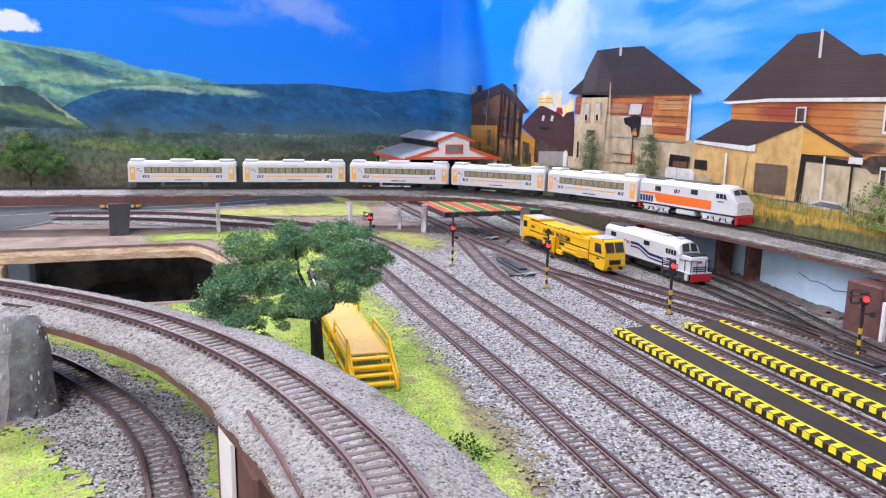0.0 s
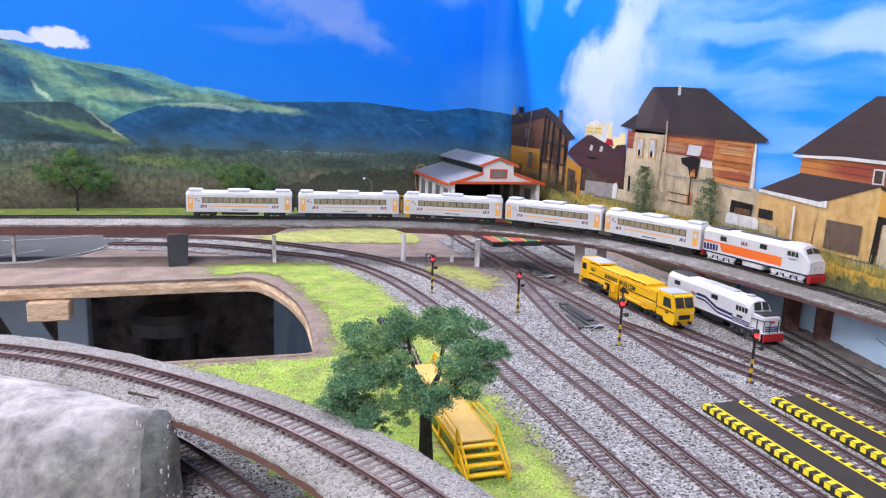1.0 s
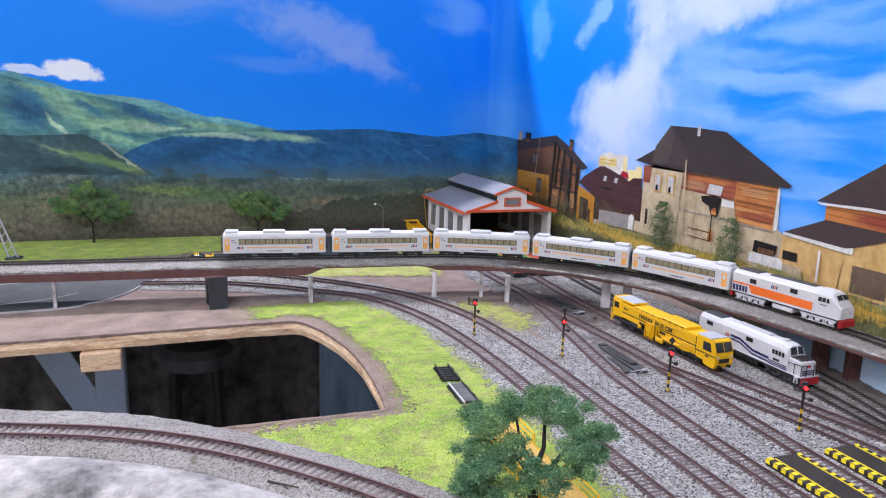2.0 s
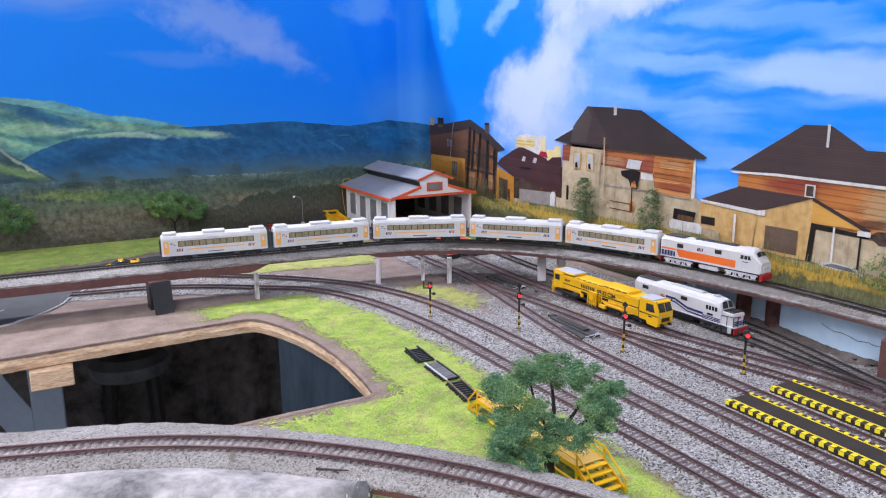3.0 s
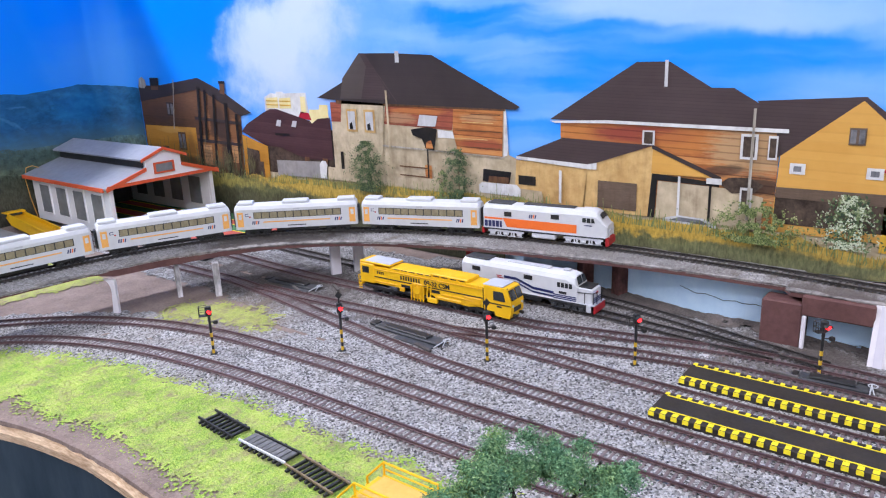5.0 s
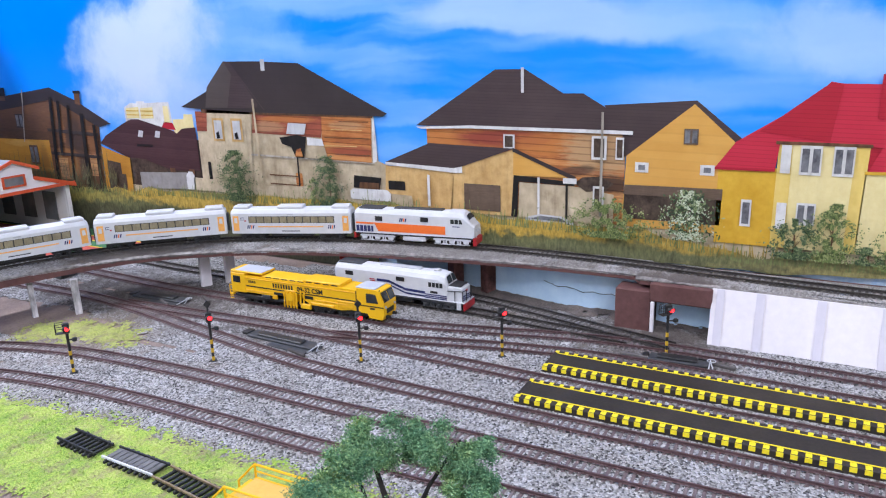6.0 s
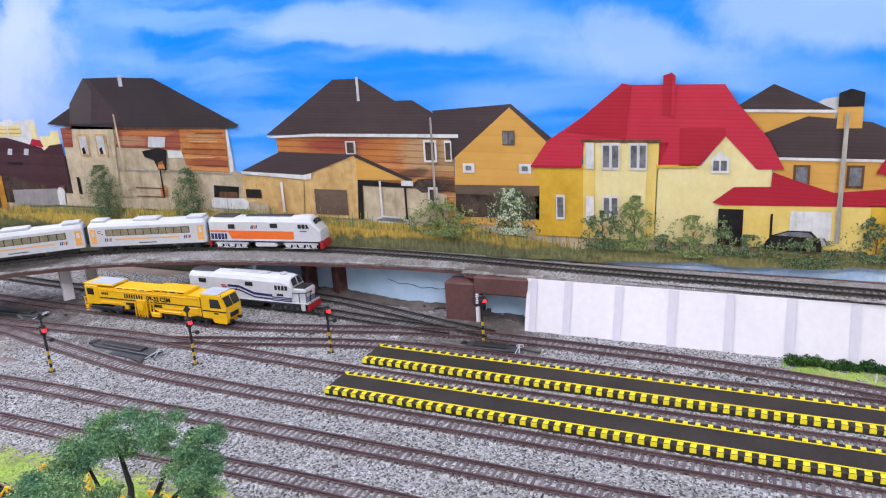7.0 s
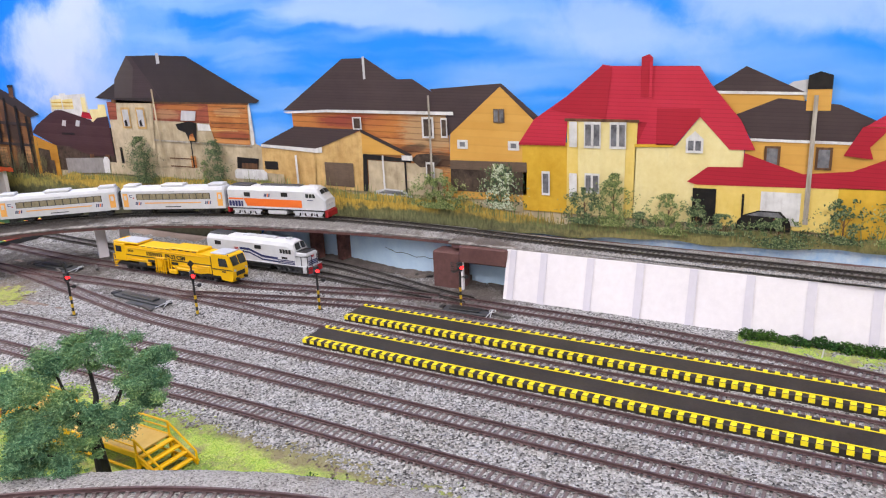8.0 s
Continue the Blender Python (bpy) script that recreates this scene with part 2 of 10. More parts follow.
# ---- geometry helpers ----
class Geo:
    """Vertices and faces of one mesh."""

    def __init__(self):
        self.v, self.f = [], []

    def add(self, verts, faces):
        k = len(self.v)
        self.v += [tuple(p) for p in verts]
        self.f += [tuple(i + k for i in q) for q in faces]
        return self

    def box(self, x0, x1, y0, y1, z0, z1, m=None):
        p = [(x, y, z) for z in (z0, z1) for y in (y0, y1) for x in (x0, x1)]
        if m is not None:
            p = [m @ Vector(q) for q in p]
        return self.add(p, [(0, 2, 3, 1), (4, 5, 7, 6), (0, 1, 5, 4), (2, 6, 7, 3), (0, 4, 6, 2), (1, 3, 7, 5)])

    def bbox(self, x0, x1, y0, y1, z0, z1, c, m=None):
        """A box with chamfered edges."""
        ring = [(x0 + c, y0), (x1 - c, y0), (x1, y0 + c), (x1, y1 - c), (x1 - c, y1), (x0 + c, y1), (x0, y1 - c), (x0, y0 + c)]
        mx, my = (x0 + x1) / 2, (y0 + y1) / 2
        sx, sy = max(0.0, 1 - 2 * c / (x1 - x0)), max(0.0, 1 - 2 * c / (y1 - y0))
        inner = [(mx + (x - mx) * sx, my + (y - my) * sy) for x, y in ring]
        p = [(x, y, z0) for x, y in inner] + [(x, y, z0 + c) for x, y in ring] + [(x, y, z1 - c) for x, y in ring] + [(x, y, z1) for x, y in inner]
        if m is not None:
            p = [m @ Vector(q) for q in p]
        f = [tuple(range(7, -1, -1)), tuple(range(24, 32))]
        for k in range(3):
            f += [(8 * k + i, 8 * k + (i + 1) % 8, 8 * k + 8 + (i + 1) % 8, 8 * k + 8 + i) for i in range(8)]
        return self.add(p, f)

    def prism(self, poly, a, b):
        """poly: 3D points of a flat outline; a, b: offsets of its two ends."""
        n = len(poly)
        p = [Vector(q) + Vector(a) for q in poly] + [Vector(q) + Vector(b) for q in poly]
        return self.add(p, [tuple(range(n - 1, -1, -1)), tuple(range(n, 2 * n))] + [(i, (i + 1) % n, n + (i + 1) % n, n + i) for i in range(n)])

    def rod(self, a, b, r0, r1=None, n=8):
        a, b = Vector(a), Vector(b)
        r1 = r0 if r1 is None else r1
        d = (b - a).normalized()
        u = d.cross(Vector((0, 0, 1)) if abs(d.z) < 0.9 else Vector((1, 0, 0))).normalized()
        w = d.cross(u)
        p = []
        for c, r in ((a, r0), (b, r1)):
            p += [c + (u * math.cos(k * math.tau / n) + w * math.sin(k * math.tau / n)) * r for k in range(n)]
        return self.add(p, [tuple(range(n - 1, -1, -1)), tuple(range(n, 2 * n))] + [(i, (i + 1) % n, n + (i + 1) % n, n + i) for i in range(n)])

    def sweep(self, path, profile, closed=True):
        """profile: (side, up) pairs, carried along (point, side vector) pairs."""
        n = len(profile)
        p = []
        for c, side in path:
            p += [(c.x + side.x * a, c.y + side.y * a, c.z + b) for a, b in profile]
        f = []
        for k in range(len(path) - 1):
            for i in range(n if closed else n - 1):
                j = (i + 1) % n
                f.append((k * n + i, k * n + j, k * n + n + j, k * n + n + i))
        if closed:
            f += [tuple(range(n - 1, -1, -1)), tuple(range((len(path) - 1) * n, len(path) * n))]
        return self.add(p, f)

    def ball(self, c, r, n=10, m=6, squash=1.0):
        p = [(c[0], c[1], c[2] - r * squash)]
        for i in range(1, m):
            a = math.pi * i / m - math.pi / 2
            p += [(c[0] + r * math.cos(a) * math.cos(k * math.tau / n), c[1] + r * math.cos(a) * math.sin(k * math.tau / n), c[2] + r * squash * math.sin(a)) for k in range(n)]
        p.append((c[0], c[1], c[2] + r * squash))
        f = [(0, 1 + (k + 1) % n, 1 + k) for k in range(n)]
        for i in range(m - 2):
            f += [(1 + i * n + k, 1 + i * n + (k + 1) % n, 1 + i * n + n + (k + 1) % n, 1 + i * n + n + k) for k in range(n)]
        e = len(p) - 1
        f += [(e, 1 + (m - 2) * n + k, 1 + (m - 2) * n + (k + 1) % n) for k in range(n)]
        return self.add(p, f)

    def mesh(self, name, mat, smooth=False):
        me = bpy.data.meshes.new(name)
        me.from_pydata(self.v, [], self.f)
        me.materials.append(mat)
        if smooth:
            me.shade_smooth()
        me.update()
        return me


def part(name, geo, mat, parent=None, label="", smooth=False):
    ob = new(name, geo.mesh(name, mat, smooth))
    if parent is not None:
        ob.parent = parent
    return tagged(ob, label)


def thing(name, label, category, group="", kind="", at=None):
    ob = new(name)
    ob.empty_display_size = 0.01
    if at is not None:
        ob.matrix_world = at
    return tagged(ob, label, category, group, kind)


def solid(name, geo, mat, label, category, group="", kind="", smooth=False):
    return tagged(new(name, geo.mesh(name, mat, smooth)), label, category, group, kind)


def spline(pts, step=0.004):
    """Evenly spaced points of a smooth curve through pts (x, y)."""
    q = [Vector((2 * pts[0][0] - pts[1][0], 2 * pts[0][1] - pts[1][1]))] + [Vector(p[:2]) for p in pts] + [Vector((2 * pts[-1][0] - pts[-2][0], 2 * pts[-1][1] - pts[-2][1]))]
    fine = []
    for k in range(1, len(q) - 2):
        a, b, c, d = q[k - 1:k + 3]
        for i in range(24):
            t = i / 24
            fine.append(0.5 * (2 * b + (c - a) * t + (2 * a - 5 * b + 4 * c - d) * t * t + (3 * b - a - 3 * c + d) * t ** 3))
    fine.append(q[-2])
    out, need = [fine[0]], step
    for a, b in zip(fine, fine[1:]):
        d = (b - a).length
        while need <= d:
            out.append(a.lerp(b, need / d))
            need += step
        need -= d
    return out


def framed(pts, z):
    """(point, left-hand side vector) along a list of 2D points."""
    res = []
    for k, p in enumerate(pts):
        d = (pts[min(k + 1, len(pts) - 1)] - pts[max(k - 1, 0)]).normalized()
        res.append((Vector((p.x, p.y, z(p) if callable(z) else z)), Vector((-d.y, d.x, 0))))
    return res


def near(p, curve):
    return min((p.x - q.x) ** 2 + (p.y - q.y) ** 2 for q in curve) ** 0.5


def inside(x, y, poly):
    r = False
    for (x0, y0), (x1, y1) in zip(poly, poly[1:] + poly[:1]):
        if (y0 > y) != (y1 > y) and x < (x1 - x0) * (y - y0) / (y1 - y0) + x0:
            r = not r
    return r


def sheet(test, height, x0, x1, y0, y1, cell):
    """Ground cover: a grid kept where test(x, y) holds."""
    g, index = Geo(), {}

    def corner(i, j):
        if (i, j) not in index:
            x, y = x0 + i * cell, y0 + j * cell
            index[i, j] = len(g.v)
            g.v.append((x + 0.3 * cell * noise.noise((x * 300, y * 300, 5)), y + 0.3 * cell * noise.noise((x * 300, y * 300, 9)), height(x, y)))
        return index[i, j]
    for j in range(int((y1 - y0) / cell)):
        for i in range(int((x1 - x0) / cell)):
            if test(x0 + (i + 0.5) * cell, y0 + (j + 0.5) * cell):
                g.f.append((corner(i, j), corner(i + 1, j), corner(i + 1, j + 1), corner(i, j + 1)))
    return g


# ---- plan ----
WALL_X, WALL_Y, TABLE_X, TABLE_Y = 0.945, 2.5, -0.75, 0.15
RAIL_Z, VIADUCT = 0.0046, 0.0635
LINE_L = [(0.02, 2.02), (0.16, 1.99), (0.25, 1.945), (0.313, 1.9), (0.383, 1.848), (0.428, 1.776), (0.458, 1.69), (0.476, 1.59), (0.485, 1.49), (0.488, 1.4), (0.49, 1.28), (0.496, 1.1), (0.497, 0.9), (0.497, 0.2)]
LINE_U = [(0.0, 2.1), (0.14, 2.075), (0.234, 2.045), (0.33, 1.98), (0.41, 1.907), (0.468, 1.836), (0.51, 1.75), (0.535, 1.66), (0.546, 1.56), (0.551, 1.45), (0.552, 1.32), (0.555, 1.18), (0.556, 0.9), (0.556, 0.2)]
LINE_M = [(0.668, 2.46), (0.67, 2.2), (0.672, 1.94), (0.675, 1.8), (0.664, 1.69), (0.645, 1.57), (0.627, 1.46), (0.617, 1.385), (0.613, 1.28), (0.612, 1.1), (0.613, 0.9), (0.613, 0.2)]
LINE_Q = [(0.676, 1.74), (0.681, 1.65), (0.688, 1.56), (0.693, 1.46), (0.691, 1.385), (0.689, 1.3), (0.686, 1.2), (0.684, 1.1), (0.683, 0.9), (0.683, 0.2)]
LINE_Y = [(0.757, 2.46), (0.757, 2.2), (0.757, 1.95), (0.752, 1.83), (0.748, 1.72), (0.75, 1.62), (0.754, 1.48), (0.758, 1.36), (0.768, 1.3), (0.782, 1.235), (0.8, 1.155), (0.81, 1.075), (0.811, 1.0), (0.81, 0.92), (0.807, 0.84), (0.8, 0.76), (0.791, 0.69), (0.776, 0.615), (0.763, 0.54), (0.76, 0.45), (0.76, 0.2)]
LINE_W = [(0.838, 2.46), (0.836, 2.2), (0.832, 1.95), (0.824, 1.8), (0.822, 1.65), (0.825, 1.5), (0.83, 1.38), (0.829, 1.29), (0.823, 1.225), (0.817, 1.155), (0.813, 1.09)]
LINE_X = [(0.886, 1.4), (0.876, 1.31), (0.866, 1.25), (0.848, 1.175), (0.831, 1.11), (0.815, 1.04)]
LINE_N = [(0.693, 1.42), (0.71, 1.36), (0.724, 1.3), (0.738, 1.245), (0.75, 1.19), (0.759, 1.13), (0.762, 1.06), (0.761, 0.98), (0.759, 0.88), (0.759, 0.7), (0.759, 0.2)]
LINE_LOW = [(0.05, 1.256), (0.115, 1.24), (0.16, 1.206), (0.185, 1.175), (0.218, 1.121), (0.24, 1.0765), (0.2495, 1.051), (0.261, 1.012), (0.27, 0.959), (0.2755, 0.9), (0.277, 0.8), (0.272, 0.65), (0.25, 0.5)]
LINE_BACK = [(-0.74, 1.985), (-0.4, 1.955), (-0.13, 1.93), (0.05, 1.918), (0.2, 1.905), (0.36, 1.885), (0.5, 1.868), (0.6, 1.842), (0.675, 1.8), (0.75, 1.735), (0.81, 1.65), (0.85, 1.56), (0.878, 1.46), (0.896, 1.34), (0.902, 1.23), (0.9, 1.12), (0.893, 1.03), (0.886, 0.92), (0.881, 0.8), (0.877, 0.68), (0.873, 0.55), (0.868, 0.2)]
LINE_FRONT = [(-0.74, 1.33), (-0.4, 1.335), (-0.22, 1.32), (-0.12, 1.3), (-0.04, 1.273), (0.05, 1.24), (0.13, 1.192), (0.2, 1.13), (0.255, 1.067), (0.295, 1.005), (0.323, 0.945), (0.343, 0.88), (0.353, 0.82), (0.357, 0.7), (0.352, 0.5), (0.338, 0.2)]
YARD = [spline(p, 0.01) for p in (LINE_L, LINE_U, LINE_M, LINE_Q, LINE_Y, LINE_W, LINE_X, LINE_N)]
LOW = spline(LINE_LOW, 0.01)
VERGE = spline([(0.12, 1.31), (0.15, 1.28), (0.187, 1.243), (0.2215, 1.194), (0.253, 1.146), (0.278, 1.106), (0.296, 1.07)], 0.008)
PIT = [(-0.6, 1.374), (0.3115, 1.374)] + [(0.3145, 1.4), (0.318, 1.46), (0.317, 1.54), (0.306, 1.62), (0.289, 1.68), (0.268, 1.725)] + [(0.25, 1.738), (-0.02, 1.73), (-0.6, 1.712)]

PIT_EDGE = [Vector(p) for p in [(x * 0.02 - 0.6, 1.38) for x in range(46)]] + spline(PIT[1:9], 0.01) + [Vector((0.26 - 0.02 * k, 1.735 - 0.0005 * k)) for k in range(43)]


# ---- room ----
def room_wall(name, x0, x1, y0, y1, z0, z1):
    return solid(name, Geo().box(x0, x1, y0, y1, z0, z1), ROOM_PAINT, "plain pale painted room wall", "wall", kind="structure")


room_wall("wall_east", 0.952, 1.05, -2.2, 4.0, -0.8, 2.3)
room_wall("wall_north", -2.2, 1.05, 4.0, 4.1, -0.8, 2.3)
room_wall("wall_west", -2.3, -2.2, -2.2, 4.1, -0.8, 2.3)
room_wall("wall_south", -2.3, 1.05, -2.3, -2.2, -0.8, 2.3)
room_wall("backdrop_board", -1.65, 0.951, 2.512, 2.524, -0.8, 0.67)
solid("ceiling", Geo().box(-2.3, 1.05, -2.3, 4.1, 2.3, 2.38), ROOM_PAINT, "plain pale painted ceiling", "ceiling", kind="structure")
solid("floor", Geo().box(-2.3, 1.05, -2.3, 4.1, -0.88, -0.8), DARK_FLOOR, "dark floor under the layout table", "floor", kind="structure")


# ---- table top with the pit ----
def table_board():
    bm = bmesh.new()
    outer = [(TABLE_X, TABLE_Y), (0.95, TABLE_Y), (0.95, 2.508), (TABLE_X, 2.508)]
    edges = []
    for loop in (outer, PIT):
        vs = [bm.verts.new((x, y, -0.0009)) for x, y in loop]
        edges += [bm.edges.new((a, b)) for a, b in zip(vs, vs[1:] + vs[:1])]
    bmesh.ops.triangle_fill(bm, use_beauty=True, use_dissolve=False, edges=edges)
    for f in list(bm.faces):
        c = f.calc_center_median()
        if inside(c.x, c.y, PIT):
            bm.faces.remove(f)
    for f in bm.faces:
        if f.normal.z < 0:
            f.normal_flip()
    me = bpy.data.meshes.new("table_top")
    bm.to_mesh(me)
    bm.free()
    me.materials.append(EARTH)
    return me


ground = tagged(new("table_top", table_board()), "brown earth-covered table top with a cut-out pit", "table top", kind="structure")

# raw edge of the board round the pit, uneven as it was sawn
edge = Geo()
ring = spline(PIT[:2], 0.008) + spline(PIT[1:9], 0.006)[1:] + spline(PIT[8:11], 0.008)[1:] + spline([PIT[10], PIT[0]], 0.008)[1:]
prof = []
for k, p in enumerate(ring):
    a, b = ring[(k - 1) % len(ring)], ring[(k + 1) % len(ring)]
    d = (b - a).normalized()
    side = Vector((-d.y, d.x))
    wob = 0.0018 * noise.noise((p.x * 18, p.y * 18, 1)) + 0.0006 * noise.noise((p.x * 150, p.y * 150, 3))
    prof.append([(p.x - side.x * 0.0006, p.y - side.y * 0.0006, -0.0007),
                 (p.x + side.x * (0.002 + wob), p.y + side.y * (0.002 + wob), -0.006 + wob * 0.8),
                 (p.x + side.x * (0.003 - wob), p.y + side.y * (0.003 - wob), -0.012 - wob),
                 (p.x + side.x * 0.001, p.y + side.y * 0.001, -0.021 + wob)])
for a, b in zip(prof, prof[1:]):
    edge.add(a + b, [(0, 1, 5, 4), (1, 2, 6, 5), (2, 3, 7, 6)])
part("board_edge", edge, PLYWOOD, ground, "pale raw sawn plywood edge of the pit")
crust = Geo()
for a, b in zip(ring, ring[1:]):
    d = (b - a).normalized()
    side = Vector((-d.y, d.x))
    for p in (a, b):
        w = 0.0016 * abs(noise.noise((p.x * 45, p.y * 45, 6))) + 0.0008
        crust.v += [(p.x - side.x * 0.004, p.y - side.y * 0.004, -0.0003), (p.x + side.x * (0.0008 + w), p.y + side.y * (0.0008 + w), 0.0002 + w * 0.3), (p.x + side.x * (0.0012 + w), p.y + side.y * (0.0012 + w), -0.0016 - w * 1.6)]
crust.f = [(6 * k + i, 6 * k + i + 1, 6 * k + i + 4, 6 * k + i + 3) for k in range(len(ring) - 1) for i in range(2)]
part("earth_crust", crust, CRUST, ground, "thin dark red-brown crust over the plywood edge")
under = Geo().box(TABLE_X, 0.95, TABLE_Y, 1.37, -0.022, -0.0045).box(TABLE_X, -0.61, 1.37, 1.745, -0.022, -0.0045).box(TABLE_X, 0.95, 1.745, 2.508, -0.022, -0.0045).box(0.325, 0.95, 1.37, 1.745, -0.022, -0.0045)
part("board", under, PLYWOOD, ground)


# ---- ground covers ----
def ragged(x, y, s=40, amount=0.012, seed=0):
    return amount * (noise.noise((x * s, y * s, seed)) + 0.5 * noise.noise((x * s * 3, y * s * 3, seed + 7)))


def left_edge(y):
    """x of the yard gravel's edge beside the grass."""
    best = min(YARD[0], key=lambda q: abs(q.y - y))
    return best.x - 0.036 if y > 1.0 else best.x - 0.034 - (1.0 - y) * 0.06


def in_gravel(x, y):
    p, w = Vector((x, y)), ragged(x, y)
    if inside(x, y, PIT):
        return False
    if y < 1.62 and left_edge(y) + w < x < 0.93:
        return y < 1.5 or x > 0.6 or min(near(p, YARD[0]), near(p, YARD[1])) < 0.05 + w
    if min(near(p, YARD[0]), near(p, YARD[1])) < 0.038 + w:
        return True
    return y < 2.02 and min(near(p, c) for c in YARD[2:6]) < (0.042 if x < 0.76 else 0.085) + w and x < 0.935


def bumps(x, y):
    return max(-0.0006, 0.0007 * noise.noise((x * 160, y * 160, 0)) + 0.0008 * noise.noise((x * 30, y * 30, 4)))


solid("gravel_bed", sheet(in_gravel, lambda x, y: 0.0 + bumps(x, y), 0.0, 0.94, 0.2, 2.12, 0.005), GRAVEL, "grey speckled railway gravel bed", "gravel", kind="structure", smooth=True)
solid("gravel_bed", sheet(lambda x, y: near(Vector((x, y)), LOW) < 0.06 + ragged(x, y) and y < 1.3 and near(Vector((x, y)), VERGE) > 0.007, lambda x, y: 0.0 + bumps(x, y), -0.05, 0.4, 0.45, 1.3, 0.006), GRAVEL, "grey gravel bed under the raised curve", "gravel", kind="structure", smooth=True)

PATCH = [(0.53, 1.76), (0.576, 1.785), (0.614, 1.735), (0.622, 1.63), (0.585, 1.605), (0.555, 1.68)]
ROAD = [(-0.75, 1.85), (-0.15, 1.875), (-0.05, 1.905), (0.0, 1.96), (0.03, 2.03), (0.1, 2.11), (0.25, 2.14), (0.4, 2.2), (0.558, 2.24), (0.545, 2.3), (0.55, 2.48), (0.45, 2.48), (0.4, 2.4), (0.25, 2.29), (0.0, 2.24), (-0.75, 2.2)]
BACK_GREEN = [(0.25, 2.0), (0.33, 2.02), (0.45, 2.0), (0.585, 1.98), (0.6, 2.1), (0.6, 2.19), (0.54, 2.2), (0.45, 2.17), (0.3, 2.11)]


def in_grass(x, y):
    w = ragged(x, y, 30, 0.014, 3) + 0.013 * (random.random() + random.random() - 1.0)
    if inside(x, y, PIT):
        return False
    p = Vector((x, y))
    if 0.6 < y < 1.83 and x < left_edge(y) + 0.004 + w:
        if y > 1.36:
            return near(p, PIT_EDGE) > 0.024 + w + 0.05 * max(0.0, y - 1.6) and x > 0.2 + w * 3
        return x > 0.0 + w and (y > 1.25 or x > 0.29 + w or near(p, VERGE) < 0.012 + w * 0.5) and (y < 1.355 + w or x > 0.25)
    return False


def turf(x, y):
    return max(-0.0005, 0.0002 + 0.0009 * noise.noise((x * 120, y * 120, 2)) + 0.0007 * noise.noise((x * 420, y * 420, 8)))


solid("grass_verge", sheet(in_grass, turf, 0.0, 0.5, 0.6, 1.84, 0.0022), GRASS, "bright lime green flocked grass beside the tracks", "grass", kind="structure", smooth=True)
solid("grass_patch", sheet(lambda x, y: inside(x + ragged(x, y, 50, 0.02, 1) + 0.012 * (random.random() - 0.5), y + ragged(x, y, 50, 0.02, 5) + 0.012 * (random.random() - 0.5), PATCH), turf, 0.5, 0.65, 1.58, 1.82, 0.0028), GRASS_PALE, "small lime green grass patch between the tracks", "grass", kind="structure", smooth=True)
solid("grass_strip", sheet(lambda x, y: inside(x + ragged(x, y, 50, 0.02, 2), y + ragged(x, y, 50, 0.02, 6), BACK_GREEN), turf, 0.2, 0.66, 1.95, 2.35, 0.005), GRASS_PALE, "lime green grass behind the raised line", "grass", kind="structure", smooth=True)
SIDE_GREEN = [(0.545, 2.21), (0.675, 2.15), (0.676, 2.33), (0.64, 2.27), (0.605, 2.3), (0.603, 2.386), (0.56, 2.386)]
solid("grass_strip", sheet(lambda x, y: inside(x + ragged(x, y, 50, 0.014, 2), y + ragged(x, y, 50, 0.014, 6), SIDE_GREEN), turf, 0.53, 0.69, 2.13, 2.4, 0.004), GRASS_PALE, "lime green grass between the grey slabs", "grass", kind="structure", smooth=True)
solid("grass_strip", sheet(lambda x, y: y > 2.4 + ragged(x, y, 30, 0.02, 2) and x < 0.42 or (y > 2.27 + 0.25 * max(x, 0.0) + ragged(x, y, 30, 0.02, 4) and x < 0.38), turf, -0.75, 0.44, 2.26, 2.5, 0.008), GRASS, "lime green grass along the printed backdrop", "grass", kind="structure", smooth=True)
solid("grass_strip", sheet(lambda x, y: 0.79 + 0.0003 / max(0.01, 0.76 - y) + ragged(x, y) < x < 0.842 and y < 0.745, turf, 0.77, 0.85, 0.2, 0.75, 0.004), GRASS, "lime green grass at the foot of the white wall", "grass", kind="structure", smooth=True)
solid("grass_mound", sheet(lambda x, y: y < 1.078 - 0.7 * min(0.09, max(0.0, 0.18 - x)) + ragged(x, y, 30, 0.012, 1) + 0.012 * (random.random() - 0.5) and x < 0.19 + 0.47 * max(0.0, 1.07 - y) - 1.9 * max(0.0, 0.95 - y) ** 2 + ragged(x, y, 40, 0.014, 1) + 0.016 * (random.random() - 0.5), lambda x, y: turf(x, y) + 0.0006, -0.72, 0.26, 0.2, 1.1, 0.0036), GRASS, "lime green grass inside the lower curve", "grass", kind="structure", smooth=True)
solid("road", sheet(lambda x, y: inside(x + ragged(x, y, 20, 0.004, 1), y, ROAD), lambda x, y: 0.0006, -0.75, 0.62, 1.84, 2.49, 0.006), ASPHALT, "dark grey curved asphalt road", "road", kind="structure")


# ---- railway tracks ----
def sleeper_mesh(name, mat, half=0.0118):
    g = Geo()
    g.bbox(-half, half, -0.0014, 0.0014, -0.0004, 0.0014, 0.0004)
    for s in (-1, 1):
        g.box(s * 0.0088 - 0.0019, s * 0.0088 + 0.0019, -0.0011, 0.0011, 0.0012, 0.0025)
    return g.mesh(name, mat)


